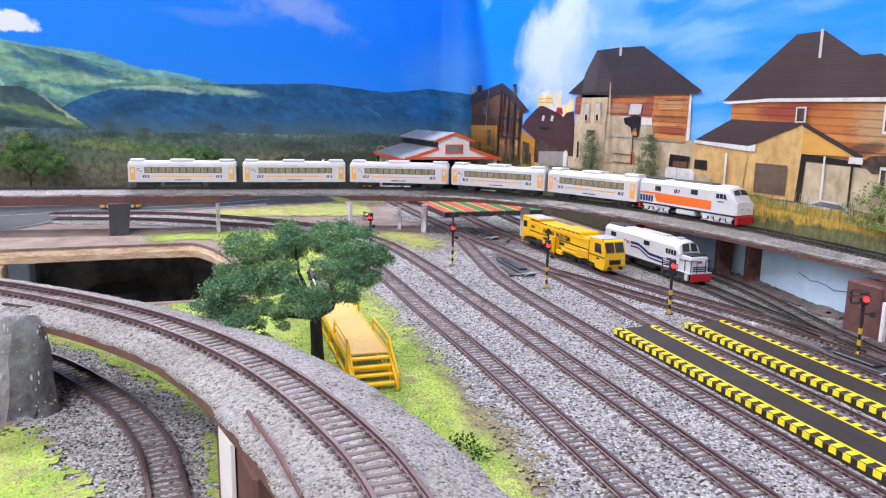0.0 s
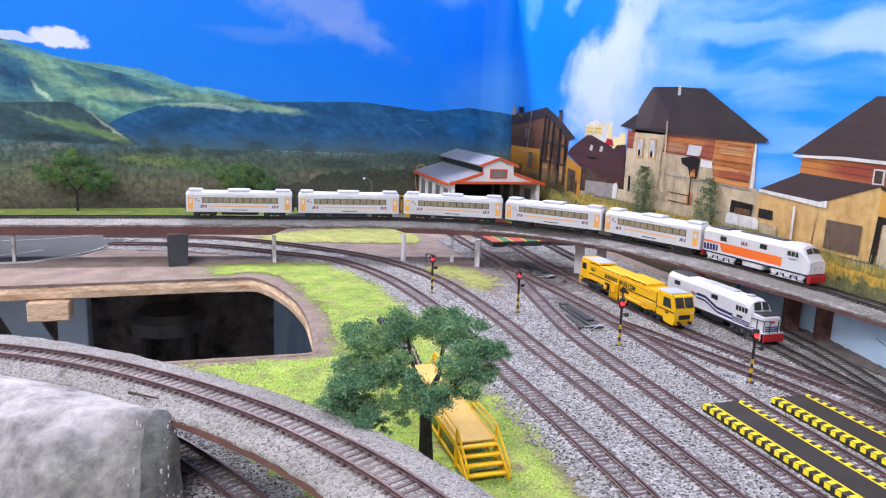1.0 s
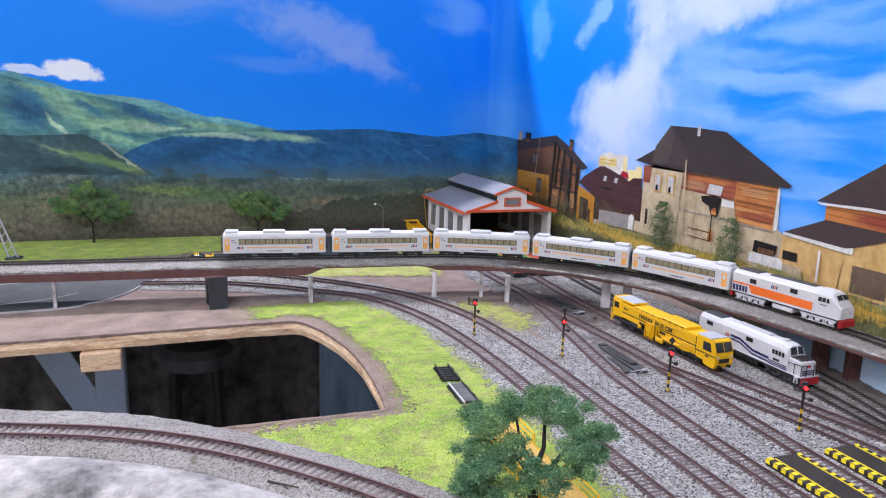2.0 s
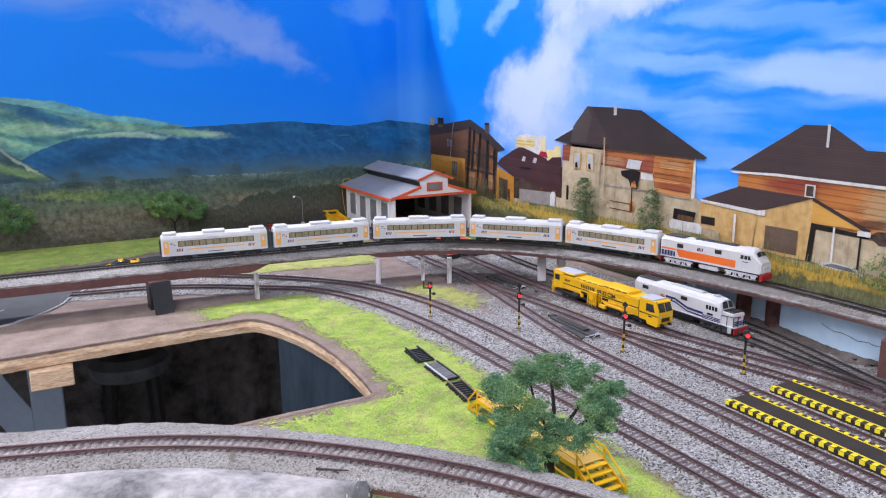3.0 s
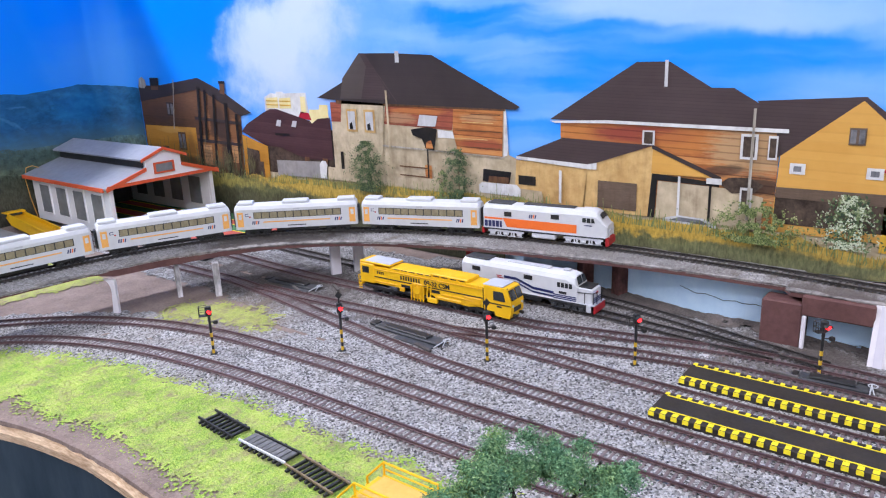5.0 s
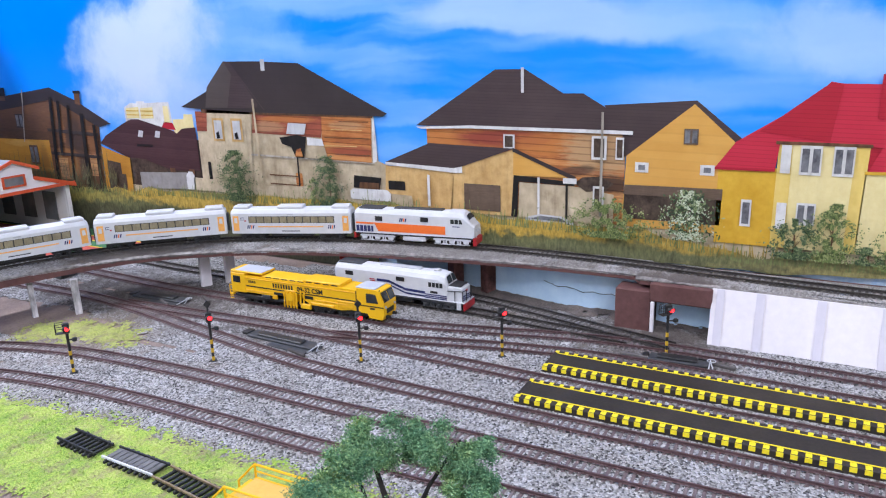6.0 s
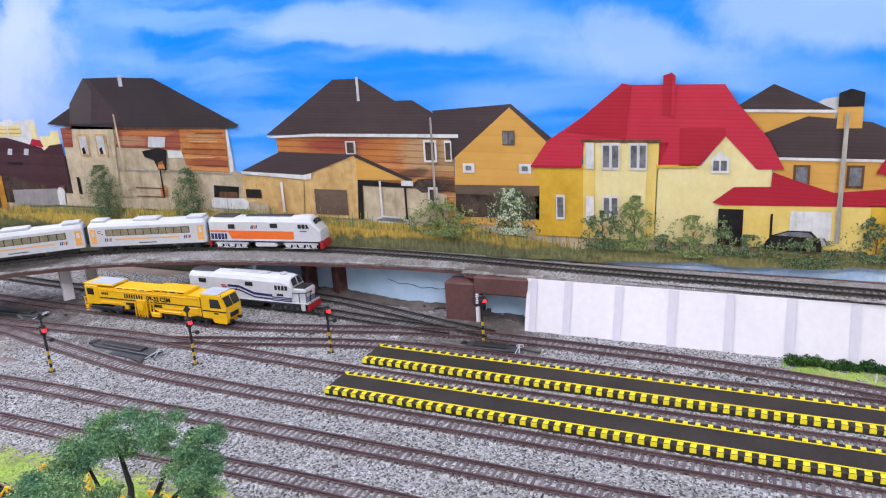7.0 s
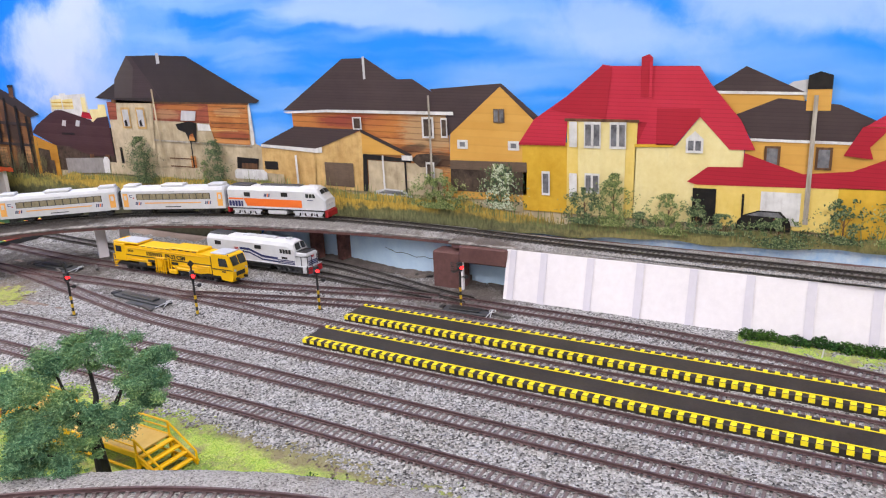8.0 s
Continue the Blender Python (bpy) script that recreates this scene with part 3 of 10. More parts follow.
SLEEPER_MESH, SLEEPER_MESH_DARK = sleeper_mesh("sleeper", SLEEPER), sleeper_mesh("sleeper", SLEEPER_DARK)
RAIL_PROFILE = [(-0.0011, 0.0019), (0.0011, 0.0019), (0.0011, 0.0024), (0.00045, 0.0027), (0.00045, 0.0037), (0.0008, 0.0039), (0.0008, 0.0046), (-0.0008, 0.0046), (-0.0008, 0.0039), (-0.00045, 0.0037), (-0.00045, 0.0027), (-0.0011, 0.0024)]


def ballast(pts, z):
    """Uneven stones packed between the sleepers, almost up to their tops, and sloping off at their ends."""
    g = Geo()
    rows = [(-0.0165, -0.0012), (-0.0135, 0.0006), (-0.0112, 0.0008), (-0.0098, 0.0005), (-0.0074, 0.0007), (-0.004, 0.0009), (0.0, 0.001), (0.004, 0.0009), (0.0074, 0.0007), (0.0098, 0.0005), (0.0112, 0.0008), (0.0135, 0.0006), (0.0165, -0.0012)]
    path = framed(spline(pts, 0.0032), z)
    for p, side in path:
        for a, h in rows:
            x, y = p.x + side.x * a, p.y + side.y * a
            lift = 0.0005 * noise.noise((x * 420, y * 420, 2)) + 0.0004 * noise.noise((x * 60, y * 60, 8))
            g.v.append((x, y, p.z + h + lift))
    n = len(rows)
    g.f = [(k * n + i + 1, k * n + i, k * n + n + i, k * n + n + i + 1) for k in range(len(path) - 1) for i in range(n - 1)]
    return g


def track(pts, z, label, dark=False, pitch=0.0064, group="yard tracks", stone=None):
    t = thing("railway_track", label, "track", group)
    part("ballast", ballast(pts, z), stone or GRAVEL, t, "grey stones packed between the sleepers", smooth=True)
    path = framed(spline(pts, 0.008), z)
    for s in (-1, 1):
        part("rail", Geo().sweep(path, [(s * 0.0088 + a, b) for a, b in RAIL_PROFILE]), RAIL_DARK if dark else RAIL, t)
    for k, (p, side) in enumerate(framed(spline(pts, pitch), z)):
        o = new("sleeper", SLEEPER_MESH_DARK if dark else SLEEPER_MESH)
        o.parent = t
        j = noise.noise((p.x * 90, p.y * 90, 3))
        o.matrix_world = pose(p.x, p.y, p.z, 0, 0, math.degrees(math.atan2(side.y, side.x)) + 3 * j)
    return t


track(LINE_L, 0.0005, "purple-brown sleepered track beside the grass")
track(LINE_U, 0.0005, "purple-brown sleepered track in grey gravel")
track(LINE_M, 0.0005, "brown track leading from the engine shed past the platform")
track(LINE_Q, 0.0007, "brown track between two striped platforms")
track(LINE_N, 0.0003, "pale dusty track behind the striped platform")
track(LINE_Y, 0.0006, "dark weathered track under the yellow machine", dark=False)
track(LINE_W, 0.0008, "dark weathered track under the white locomotive", dark=True)
track(LINE_X, 0.0010, "short dark siding by the blue wall", dark=True)
track(LINE_LOW, 0.0006, "dusty brown curved track passing under the raised curve", group="lower tracks")


# ---- raised lines ----
def viaduct(pts, half, label, bottom, dark, stone):
    """half(point, side): half width of the deck on either hand (-1 or 1)."""
    v = thing("viaduct", label, "viaduct")
    d = Geo()
    path = framed(spline(pts, 0.01), 0.0)
    for p, side in path:
        l, r = half(p, 1), -half(p, -1)
        low = bottom(p)
        d.v += [(p.x + side.x * a, p.y + side.y * a, z) for a, z in ((r, low), (l, low), (l, VIADUCT - 0.0062), (r, VIADUCT - 0.0062))]
    for k in range(len(path) - 1):
        d.f += [(4 * k + i, 4 * k + (i + 1) % 4, 4 * k + 4 + (i + 1) % 4, 4 * k + 4 + i) for i in range(4)]
    d.f += [(3, 2, 1, 0), tuple(range(len(d.v) - 4, len(d.v)))]
    part("deck", d, MAROON, v)
    g = Geo()
    rows = [-1.004, -1.0, -0.93, -0.75, -0.5, -0.25, 0, 0.25, 0.5, 0.75, 0.93, 1.0] + ([] if dark else [1.14, 1.26])
    path = framed(spline(pts, 0.006), 0.0)
    for k, (p, side) in enumerate(path):
        for r in rows:
            a = r * half(p, 1 if r > 0 else -1) * (1 + (0.05 * noise.noise((p.x * 60, p.y * 60, r * 3)) if abs(r) > 0.8 else 0))
            drop = (0.0085 if dark and r > 0 and p.y < 1.1 else 0.0045) * max(0.0, abs(r) - 0.6) / 0.4 + (0.03 if dark else 0.06) * max(0.0, r - 1.0) + (0.0022 if r < -1.0 else 0.0)
            x, y = p.x + side.x * a, p.y + side.y * a
            g.v.append((x, y, VIADUCT - drop + bumps(x, y)))
    n = len(rows)
    for k in range(len(path) - 1):
        g.f += [(k * n + i, k * n + i + 1, k * n + n + i + 1, k * n + n + i) for i in range(n - 1)]
    part("gravel_bed", g, stone, v, "grey gravel on the raised line", smooth=True)
    # edge strip, mottled from near black to pale
    if dark:
        e = Geo()
        path = framed(spline(pts, 0.003), 0.0)
        for p, side in path:
            w = 0.0011 * noise.noise((p.x * 70, p.y * 70, 4)) + 0.0007 * noise.noise((p.x * 260, p.y * 260, 4))
            a = -half(p, -1)
            e.v += [(p.x + side.x * (a - 0.0006), p.y + side.y * (a - 0.0006), VIADUCT - 0.0052 - w), (p.x + side.x * (a - 0.0008), p.y + side.y * (a - 0.0008), VIADUCT - 0.004 + 0.3 * w), (p.x + side.x * (a + 0.0065), p.y + side.y * (a + 0.0065), VIADUCT - 0.0026)]
        for k in range(len(path) - 1):
            e.f += [(3 * k + i, 3 * k + 3 + i, 3 * k + 4 + i, 3 * k + 1 + i) for i in range(2)]
        part("plaster_edge", e, BALLAST_EDGE, v, "uneven plaster strip blotched dark and pale along the edge")
    track(pts, VIADUCT + 0.0002, "dark track on the raised line" if dark else "purple-brown track on the raised curve", dark=dark, group="raised tracks", stone=stone)
    return v


def back_half(p, hand):
    t = min(1.0, max(0.0, (1.38 - p.y) / 0.3)) if p.x > 0.7 else 0.0
    far_side = min(1.0, max(0.0, (p.x - 0.48) / 0.15)) if hand > 0 else 1.0
    return 0.028 + 0.012 * far_side + t * ((min(0.07, 0.944 - p.x) if hand > 0 else p.x - 0.8645 if p.y < 1.1 else 0.02) - 0.04)


def deck_bottom(p):
    """The back line has deep and shallow beams."""
    steps = [(-0.8, 0.0435), (0.3, 0.0435), (0.325, 0.055), (0.5, 0.056), (0.525, 0.0485), (0.62, 0.0485), (0.72, 0.053)]
    if p.x >= 0.72:
        return 0.053
    for (a, za), (b, zb) in zip(steps, steps[1:]):
        if p.x <= b:
            return za + (zb - za) * (p.x - a) / (b - a)
    return 0.053


back_line = viaduct(LINE_BACK, back_half, "maroon raised line on piers before the backdrop", deck_bottom, True, GRAVEL_DECK)
front_line = viaduct(LINE_FRONT, lambda p, hand: 0.04 + 0.014 * min(1.0, max(0.0, (0.15 - p.x) / 0.12)) if hand > 0 else 0.028 + 0.006 * min(1.0, max(0.0, (1.02 - p.y) / 0.1)), "maroon raised curve covered in grey gravel", lambda p: 0.0525, False, GRAVEL_WARM)

# ---- printed backdrop ----
def ink(name, dark, light, fine=120, coarse=20, stretch=(1, 1, 1), rough=0.42, dirt=1.0):
    """A printed tone with mottling, rain streaks and blotches of its own."""
    m = surface(name, dark, light, rough, fine=fine, coarse=coarse, bump=0.0, spec=0.2, stretch=stretch)
    n, l = m.node_tree.nodes, m.node_tree.links
    b = n["Principled BSDF"]
    col = b.inputs["Base Color"].links[0].from_socket
    run, z, c = print_coords(n, l)
    streak = stretched(n, l, c, 3.5, 0.5, 0.0, 42, 4, 0.6)
    stain = noise_node(n, l, c, 33, 6, 0.7).outputs[0]
    v = math_node(n, l, "MULTIPLY_ADD", streak, 0.45, math_node(n, l, "MULTIPLY", stain, 0.55))
    t = ramp_node(n, [(0.3, (1 - 0.38 * dirt, 1 - 0.42 * dirt, 1 - 0.44 * dirt)), (0.47, (1 - 0.03 * dirt,) * 3), (0.7, (1 + 0.12 * dirt,) * 3)])
    l.new(v, t.inputs[0])
    l.new(mix_node(n, l, 1.0, col, t.outputs[0], "MULTIPLY"), b.inputs["Base Color"])
    return m


def math_node(n, l, op, a, b=None, c=None):
    m = n.new("ShaderNodeMath")
    m.operation = op
    for sock, v in zip(m.inputs, (a, b, c)):
        if v is None:
            continue
        if isinstance(v, (int, float)):
            sock.default_value = v
        else:
            l.new(v, sock)
    return m.outputs[0]


def span_node(n, l, v, a, b, c=0.0, d=1.0):
    m = n.new("ShaderNodeMapRange")
    m.interpolation_type = "SMOOTHSTEP"
    for k, x in enumerate((a, b, c, d)):
        m.inputs[k + 1].default_value = x
    l.new(v, m.inputs[0])
    return m.outputs[0]


def print_coords(n, l):
    """Position along the walls (x - y), height, and both as a flat vector."""
    g = n.new("ShaderNodeTexCoord")
    sep = n.new("ShaderNodeSeparateXYZ")
    l.new(g.outputs["Object"], sep.inputs[0])
    run = math_node(n, l, "SUBTRACT", sep.outputs[0], sep.outputs[1])
    flat = n.new("ShaderNodeCombineXYZ")
    l.new(run, flat.inputs[0])
    l.new(sep.outputs[2], flat.inputs[1])
    return run, sep.outputs[2], flat.outputs[0]


def stretched(n, l, c, sx, sy, turn, scale, detail=5, rough=0.55):
    mp = n.new("ShaderNodeMapping")
    mp.inputs["Scale"].default_value = (sx, sy, 1)
    mp.inputs["Rotation"].default_value = (0, 0, turn)
    l.new(c, mp.inputs[0])
    return noise_node(n, l, mp.outputs[0], scale, detail, rough).outputs[0]


def blot(n, l, c, s0, z0, rs, rz, turn, tex, rough, low, high):
    """A soft-edged printed patch: its place, half sizes and turn in degrees, frayed by tex; 1 inside, 0 outside."""
    mp = n.new("ShaderNodeMapping")
    mp.vector_type = "TEXTURE"
    mp.inputs["Location"].default_value = (s0, z0, 0)
    mp.inputs["Rotation"].default_value = (0, 0, radians(turn))
    mp.inputs["Scale"].default_value = (rs, rz, 1)
    l.new(c, mp.inputs[0])
    gr = n.new("ShaderNodeTexGradient")
    gr.gradient_type = "SPHERICAL"
    l.new(mp.outputs[0], gr.inputs[0])
    v = math_node(n, l, "MULTIPLY_ADD", math_node(n, l, "SUBTRACT", tex, 0.5), rough, gr.outputs["Fac"])
    return math_node(n, l, "MULTIPLY", span_node(n, l, v, low, high), span_node(n, l, gr.outputs["Fac"], 0.0, 0.12))


def warped(n, l, c, scale, sx, sy):
    """Coordinates bent by a slow noise, centred on themselves."""
    warp = noise_node(n, l, c, scale, 5, 0.6)
    mid = n.new("ShaderNodeVectorMath")
    mid.operation = "SUBTRACT"
    mid.inputs[1].default_value = (0.5, 0.5, 0.5)
    l.new(warp.outputs["Color"], mid.inputs[0])
    wob = n.new("ShaderNodeVectorMath")
    wob.operation = "MULTIPLY_ADD"
    wob.inputs[1].default_value = (sx, sy, 0)
    l.new(mid.outputs[0], wob.inputs[0])
    l.new(c, wob.inputs[2])
    return wob.outputs[0]


WHITE_CLOUD, PALE_CLOUD, LILAC_CLOUD = (0.56, 0.66, 0.85), (0.27, 0.5, 0.87), (0.24, 0.4, 0.84)


def sky_print():
    m, n, l, b = nodes_of("sky_print")
    run, z, c = print_coords(n, l)
    span = span_node(n, l, run, -3.2, 0.6)
    span.node.interpolation_type = "LINEAR"
    tone = ramp_node(n, [(0.0, (0.005, 0.25, 0.9)), (0.33, (0.003, 0.225, 0.9)), (0.44, (0.003, 0.225, 0.88)), (0.52, (0.003, 0.21, 0.82)), (0.65, (0.003, 0.235, 0.86)), (1.0, (0.006, 0.26, 0.87))])
    l.new(span, tone.inputs[0])
    col = mix_node(n, l, span_node(n, l, z, 0.18, 0.4, 0.3, 0.0), tone.outputs[0], (0.05, 0.34, 0.88))
    wob = warped(n, l, c, 5, 0.09, 0.06)
    fine = warped(n, l, c, 16, 0.03, 0.03)
    wisp = stretched(n, l, wob, 0.9, 4.5, -0.12, 4.2, 3, 0.45)
    thread = stretched(n, l, wob, 0.7, 5.0, 0.2, 8.0, 3, 0.45)
    puff = noise_node(n, l, wob, 9, 6, 0.6).outputs[0]
    lump = noise_node(n, l, fine, 26, 5, 0.55).outputs[0]
    # thin cirrus over the houses
    veil = math_node(n, l, "MULTIPLY", span_node(n, l, math_node(n, l, "MULTIPLY_ADD", thread, 0.45, math_node(n, l, "MULTIPLY", wisp, 0.6)), 0.42, 0.7), span_node(n, l, run, -1.0, -0.7, 0.0, 0.55))
    col = mix_node(n, l, veil, col, PALE_CLOUD)
    # clouds and one corner sheen: place along the wall, height, half length, half height, turn, strength, grain,
    # fraying, low, high, colour
    for s0, z0, rs, rz, turn, f, tex, rough, low, high, tint in (
            (-2.08, 0.5, 0.3, 0.11, -24, 0.75, puff, 1.9, 0.15, 0.85, LILAC_CLOUD), (-1.98, 0.435, 0.12, 0.04, -18, 0.5, puff, 1.4, 0.1, 0.7, LILAC_CLOUD), (-2.5, 0.565, 0.42, 0.06, -4, 0.5, wisp, 1.6, 0.1, 0.8, LILAC_CLOUD),
            (-2.2, 0.42, 0.2, 0.03, -6, 0.22, wisp, 1.2, 0.1, 0.7, LILAC_CLOUD), (-2.3, 0.62, 0.3, 0.07, -8, 0.6, puff, 1.6, 0.1, 0.8, LILAC_CLOUD), (-1.71, 0.575, 0.13, 0.08, -10, 0.62, puff, 1.9, 0.15, 0.75, (0.16, 0.42, 0.88)),
            (-1.4, 0.55, 0.12, 0.1, 60, 0.5, puff, 2.2, 0.25, 0.8, (0.18, 0.46, 0.9)), (-1.13, 0.53, 0.15, 0.05, 35, 0.7, puff, 2.2, 0.22, 0.7, PALE_CLOUD),
            # -1.56 is no cloud: the print's pale gloss at the corner, painted in
            (-1.56, 0.3, 0.22, 0.15, 0, 0.62, wisp, 0.5, 0.0, 0.9, (0.09, 0.36, 0.88)), (-0.93, 0.33, 0.38, 0.17, 18, 0.55, puff, 1.2, 0.05, 0.7, PALE_CLOUD), (-1.02, 0.34, 0.27, 0.125, 22, 0.9, puff, 1.1, 0.08, 0.7, WHITE_CLOUD), (-0.86, 0.46, 0.32, 0.065, 27, 0.6, puff, 1.5, 0.1, 0.65, WHITE_CLOUD),
            (-0.7, 0.55, 0.42, 0.09, 4, 0.85, puff, 1.2, 0.1, 0.6, WHITE_CLOUD), (-0.97, 0.26, 0.2, 0.09, 5, 0.5, puff, 0.8, 0.05, 0.7, (0.55, 0.64, 0.88)),
            (-0.62, 0.39, 0.34, 0.035, -9, 0.55, thread, 1.3, 0.1, 0.75, PALE_CLOUD), (-0.3, 0.355, 0.3, 0.045, -7, 0.75, wisp, 1.3, 0.1, 0.7, (0.42, 0.6, 0.88)), (-0.62, 0.315, 0.22, 0.022, -6, 0.45, thread, 1.2, 0.1, 0.7, PALE_CLOUD),
            (-0.1, 0.335, 0.16, 0.06, -20, 0.6, wisp, 1.3, 0.1, 0.7, PALE_CLOUD), (0.03, 0.315, 0.16, 0.055, -14, 0.7, puff, 1.4, 0.1, 0.75, (0.42, 0.6, 0.88)), (-0.1, 0.262, 0.2, 0.035, 0, 0.45, wisp, 1.0, 0.05, 0.7, PALE_CLOUD),
            (0.24, 0.34, 0.22, 0.07, -5, 0.75, puff, 1.4, 0.1, 0.7, (0.42, 0.6, 0.88)), (0.2, 0.27, 0.2, 0.03, -5, 0.4, wisp, 1.2, 0.1, 0.7, PALE_CLOUD), (0.6, 0.34, 0.3, 0.1, -8, 0.8, puff, 1.2, 0.1, 0.7, (0.42, 0.6, 0.88)),
            (-0.5, 0.235, 0.14, 0.035, -5, 0.4, thread, 1.2, 0.1, 0.7, PALE_CLOUD), (-0.42, 0.44, 0.3, 0.03, -8, 0.4, thread, 1.3, 0.1, 0.7, PALE_CLOUD)):
        k = math_node(n, l, "MULTIPLY", blot(n, l, wob, s0, z0, rs, rz, turn, tex, rough, low, high), f)
        col = mix_node(n, l, k, col, tint)
    # one small bright cloud over the hills, with a thin tail
    for s0, z0, rs, rz, turn, f in ((-2.72, 0.388, 0.07, 0.014, -4, 0.75), (-2.61, 0.38, 0.048, 0.018, -12, 0.95), (-2.637, 0.39, 0.075, 0.028, -6, 1.0)):
        col = mix_node(n, l, math_node(n, l, "MULTIPLY", blot(n, l, fine, s0, z0, rs, rz, turn, lump, 0.9, 0.1, 0.4), f), col, (0.8, 0.85, 0.94))
    l.new(col, b.inputs["Base Color"])
    b.inputs["Roughness"].default_value = 0.4
    b.inputs["Specular IOR Level"].default_value = 0.2
    fold = noise_node(n, l, c, 5, 2)
    bp = n.new("ShaderNodeBump")
    bp.inputs["Strength"].default_value, bp.inputs["Distance"].default_value = 0.15, 0.01
    l.new(fold.outputs[0], bp.inputs["Height"])
    l.new(bp.outputs[0], b.inputs["Normal"])
    return m


def scenery_print(name, base, patches, haze=(0.055, 0.1, 0.12), h0=0.15, h1=0.21, relief=0.5, turn=-0.6):
    """Printed hills: a base tone with gullies, soft patches of (x, z, half length, half height, turn, strength, colour), and mist at the foot."""
    m, n, l, b = nodes_of(name)
    run, z, c = print_coords(n, l)
    big = stretched(n, l, c, 1, 1.6, turn, 14, 5, 0.6)
    fine = stretched(n, l, c, 1, 1.8, turn, 70, 5, 0.7)
    tone = ramp_node(n, [(0.35, tuple(0.66 * v for v in base)), (0.65, tuple(1.35 * v for v in base))])
    l.new(math_node(n, l, "MULTIPLY_ADD", fine, 0.4, math_node(n, l, "MULTIPLY", big, 0.6)), tone.inputs[0])
    col = tone.outputs[0]
    bent = warped(n, l, c, 14, 0.06, 0.03)
    speckle = math_node(n, l, "MULTIPLY_ADD", fine, 0.6, math_node(n, l, "MULTIPLY", big, 0.4))
    for x, h, rx, rz, t, f, tint in patches:
        k = math_node(n, l, "MULTIPLY", blot(n, l, bent, x - 2.5, h, rx, rz, t, speckle, 1.3, 0.02, 0.75), f)
        col = mix_node(n, l, k, col, tint)
    off = n.new("ShaderNodeVectorMath")
    off.operation = "ADD"
    off.inputs[1].default_value = (0.008, 0.006, 0)
    l.new(bent, off.inputs[0])
    a, d = (stretched(n, l, v, 1, 1.5, turn, 13, 6, 0.55) for v in (bent, off.outputs[0]))
    lit = ramp_node(n, [(0.0, (1 - relief, 1 - relief * 0.9, 1 - relief * 0.7)), (0.5, (1.0, 1.0, 1.0)), (1.0, (1 + relief * 1.3, 1 + relief * 1.2, 1 + relief * 0.8))])
    l.new(math_node(n, l, "MULTIPLY_ADD", math_node(n, l, "SUBTRACT", a, d), 4.5, 0.5), lit.inputs[0])
    col = mix_node(n, l, 1.0, col, lit.outputs[0], "MULTIPLY")
    hz = math_node(n, l, "MULTIPLY_ADD", math_node(n, l, "SUBTRACT", big, 0.5), 0.05, z)
    col = mix_node(n, l, span_node(n, l, hz, h0, h1, 1.0, 0.0), col, haze)
    l.new(col, b.inputs["Base Color"])
    b.inputs["Roughness"].default_value = 0.42
    b.inputs["Specular IOR Level"].default_value = 0.2
    return m


def field_print(name, stops, height, streak=0.5, sx=3.0, contrast=0.9, wobble=0.05, patches=()):
    """Printed meadow or grass: tones by height, broken up by patches and upright blades."""
    m, n, l, b = nodes_of(name)
    run, z, c = print_coords(n, l)
    patch = stretched(n, l, c, 1, 2.6, 0.05, 13, 5, 0.6)
    blade = stretched(n, l, c, sx, 0.7, 0.1, 130, 4, 0.7)
    speck = stretched(n, l, c, 1, 1, 0, 70, 6, 0.7)
    zz = math_node(n, l, "MULTIPLY_ADD", math_node(n, l, "SUBTRACT", patch, 0.5), wobble, z)
    zz = math_node(n, l, "MULTIPLY_ADD", math_node(n, l, "SUBTRACT", blade, 0.5), wobble * 0.6, zz)
    r = ramp_node(n, stops)
    l.new(math_node(n, l, "DIVIDE", zz, height), r.inputs[0])
    tone = r.outputs[0]
    if patches:
        bent = warped(n, l, c, 14, 0.05, 0.025)
        for s0, h, rs, rz, turn, f, tint in patches:
            k = math_node(n, l, "MULTIPLY", blot(n, l, bent, s0, h, rs, rz, turn, speck, 1.6, 0.1, 0.6), f)
            tone = mix_node(n, l, k, tone, tint)
    v = math_node(n, l, "ADD", math_node(n, l, "MULTIPLY", blade, streak), math_node(n, l, "MULTIPLY", speck, 1.0 - streak))
    lo, hi = 1 - contrast * 0.75, 1 + contrast * 0.85
    t = ramp_node(n, [(0.3, (lo, lo, lo)), (0.7, (hi, hi, hi))])
    l.new(v, t.inputs[0])
    l.new(mix_node(n, l, 1.0, tone, t.outputs[0], "MULTIPLY"), b.inputs["Base Color"])
    b.inputs["Roughness"].default_value = 0.42
    b.inputs["Specular IOR Level"].default_value = 0.2
    return m


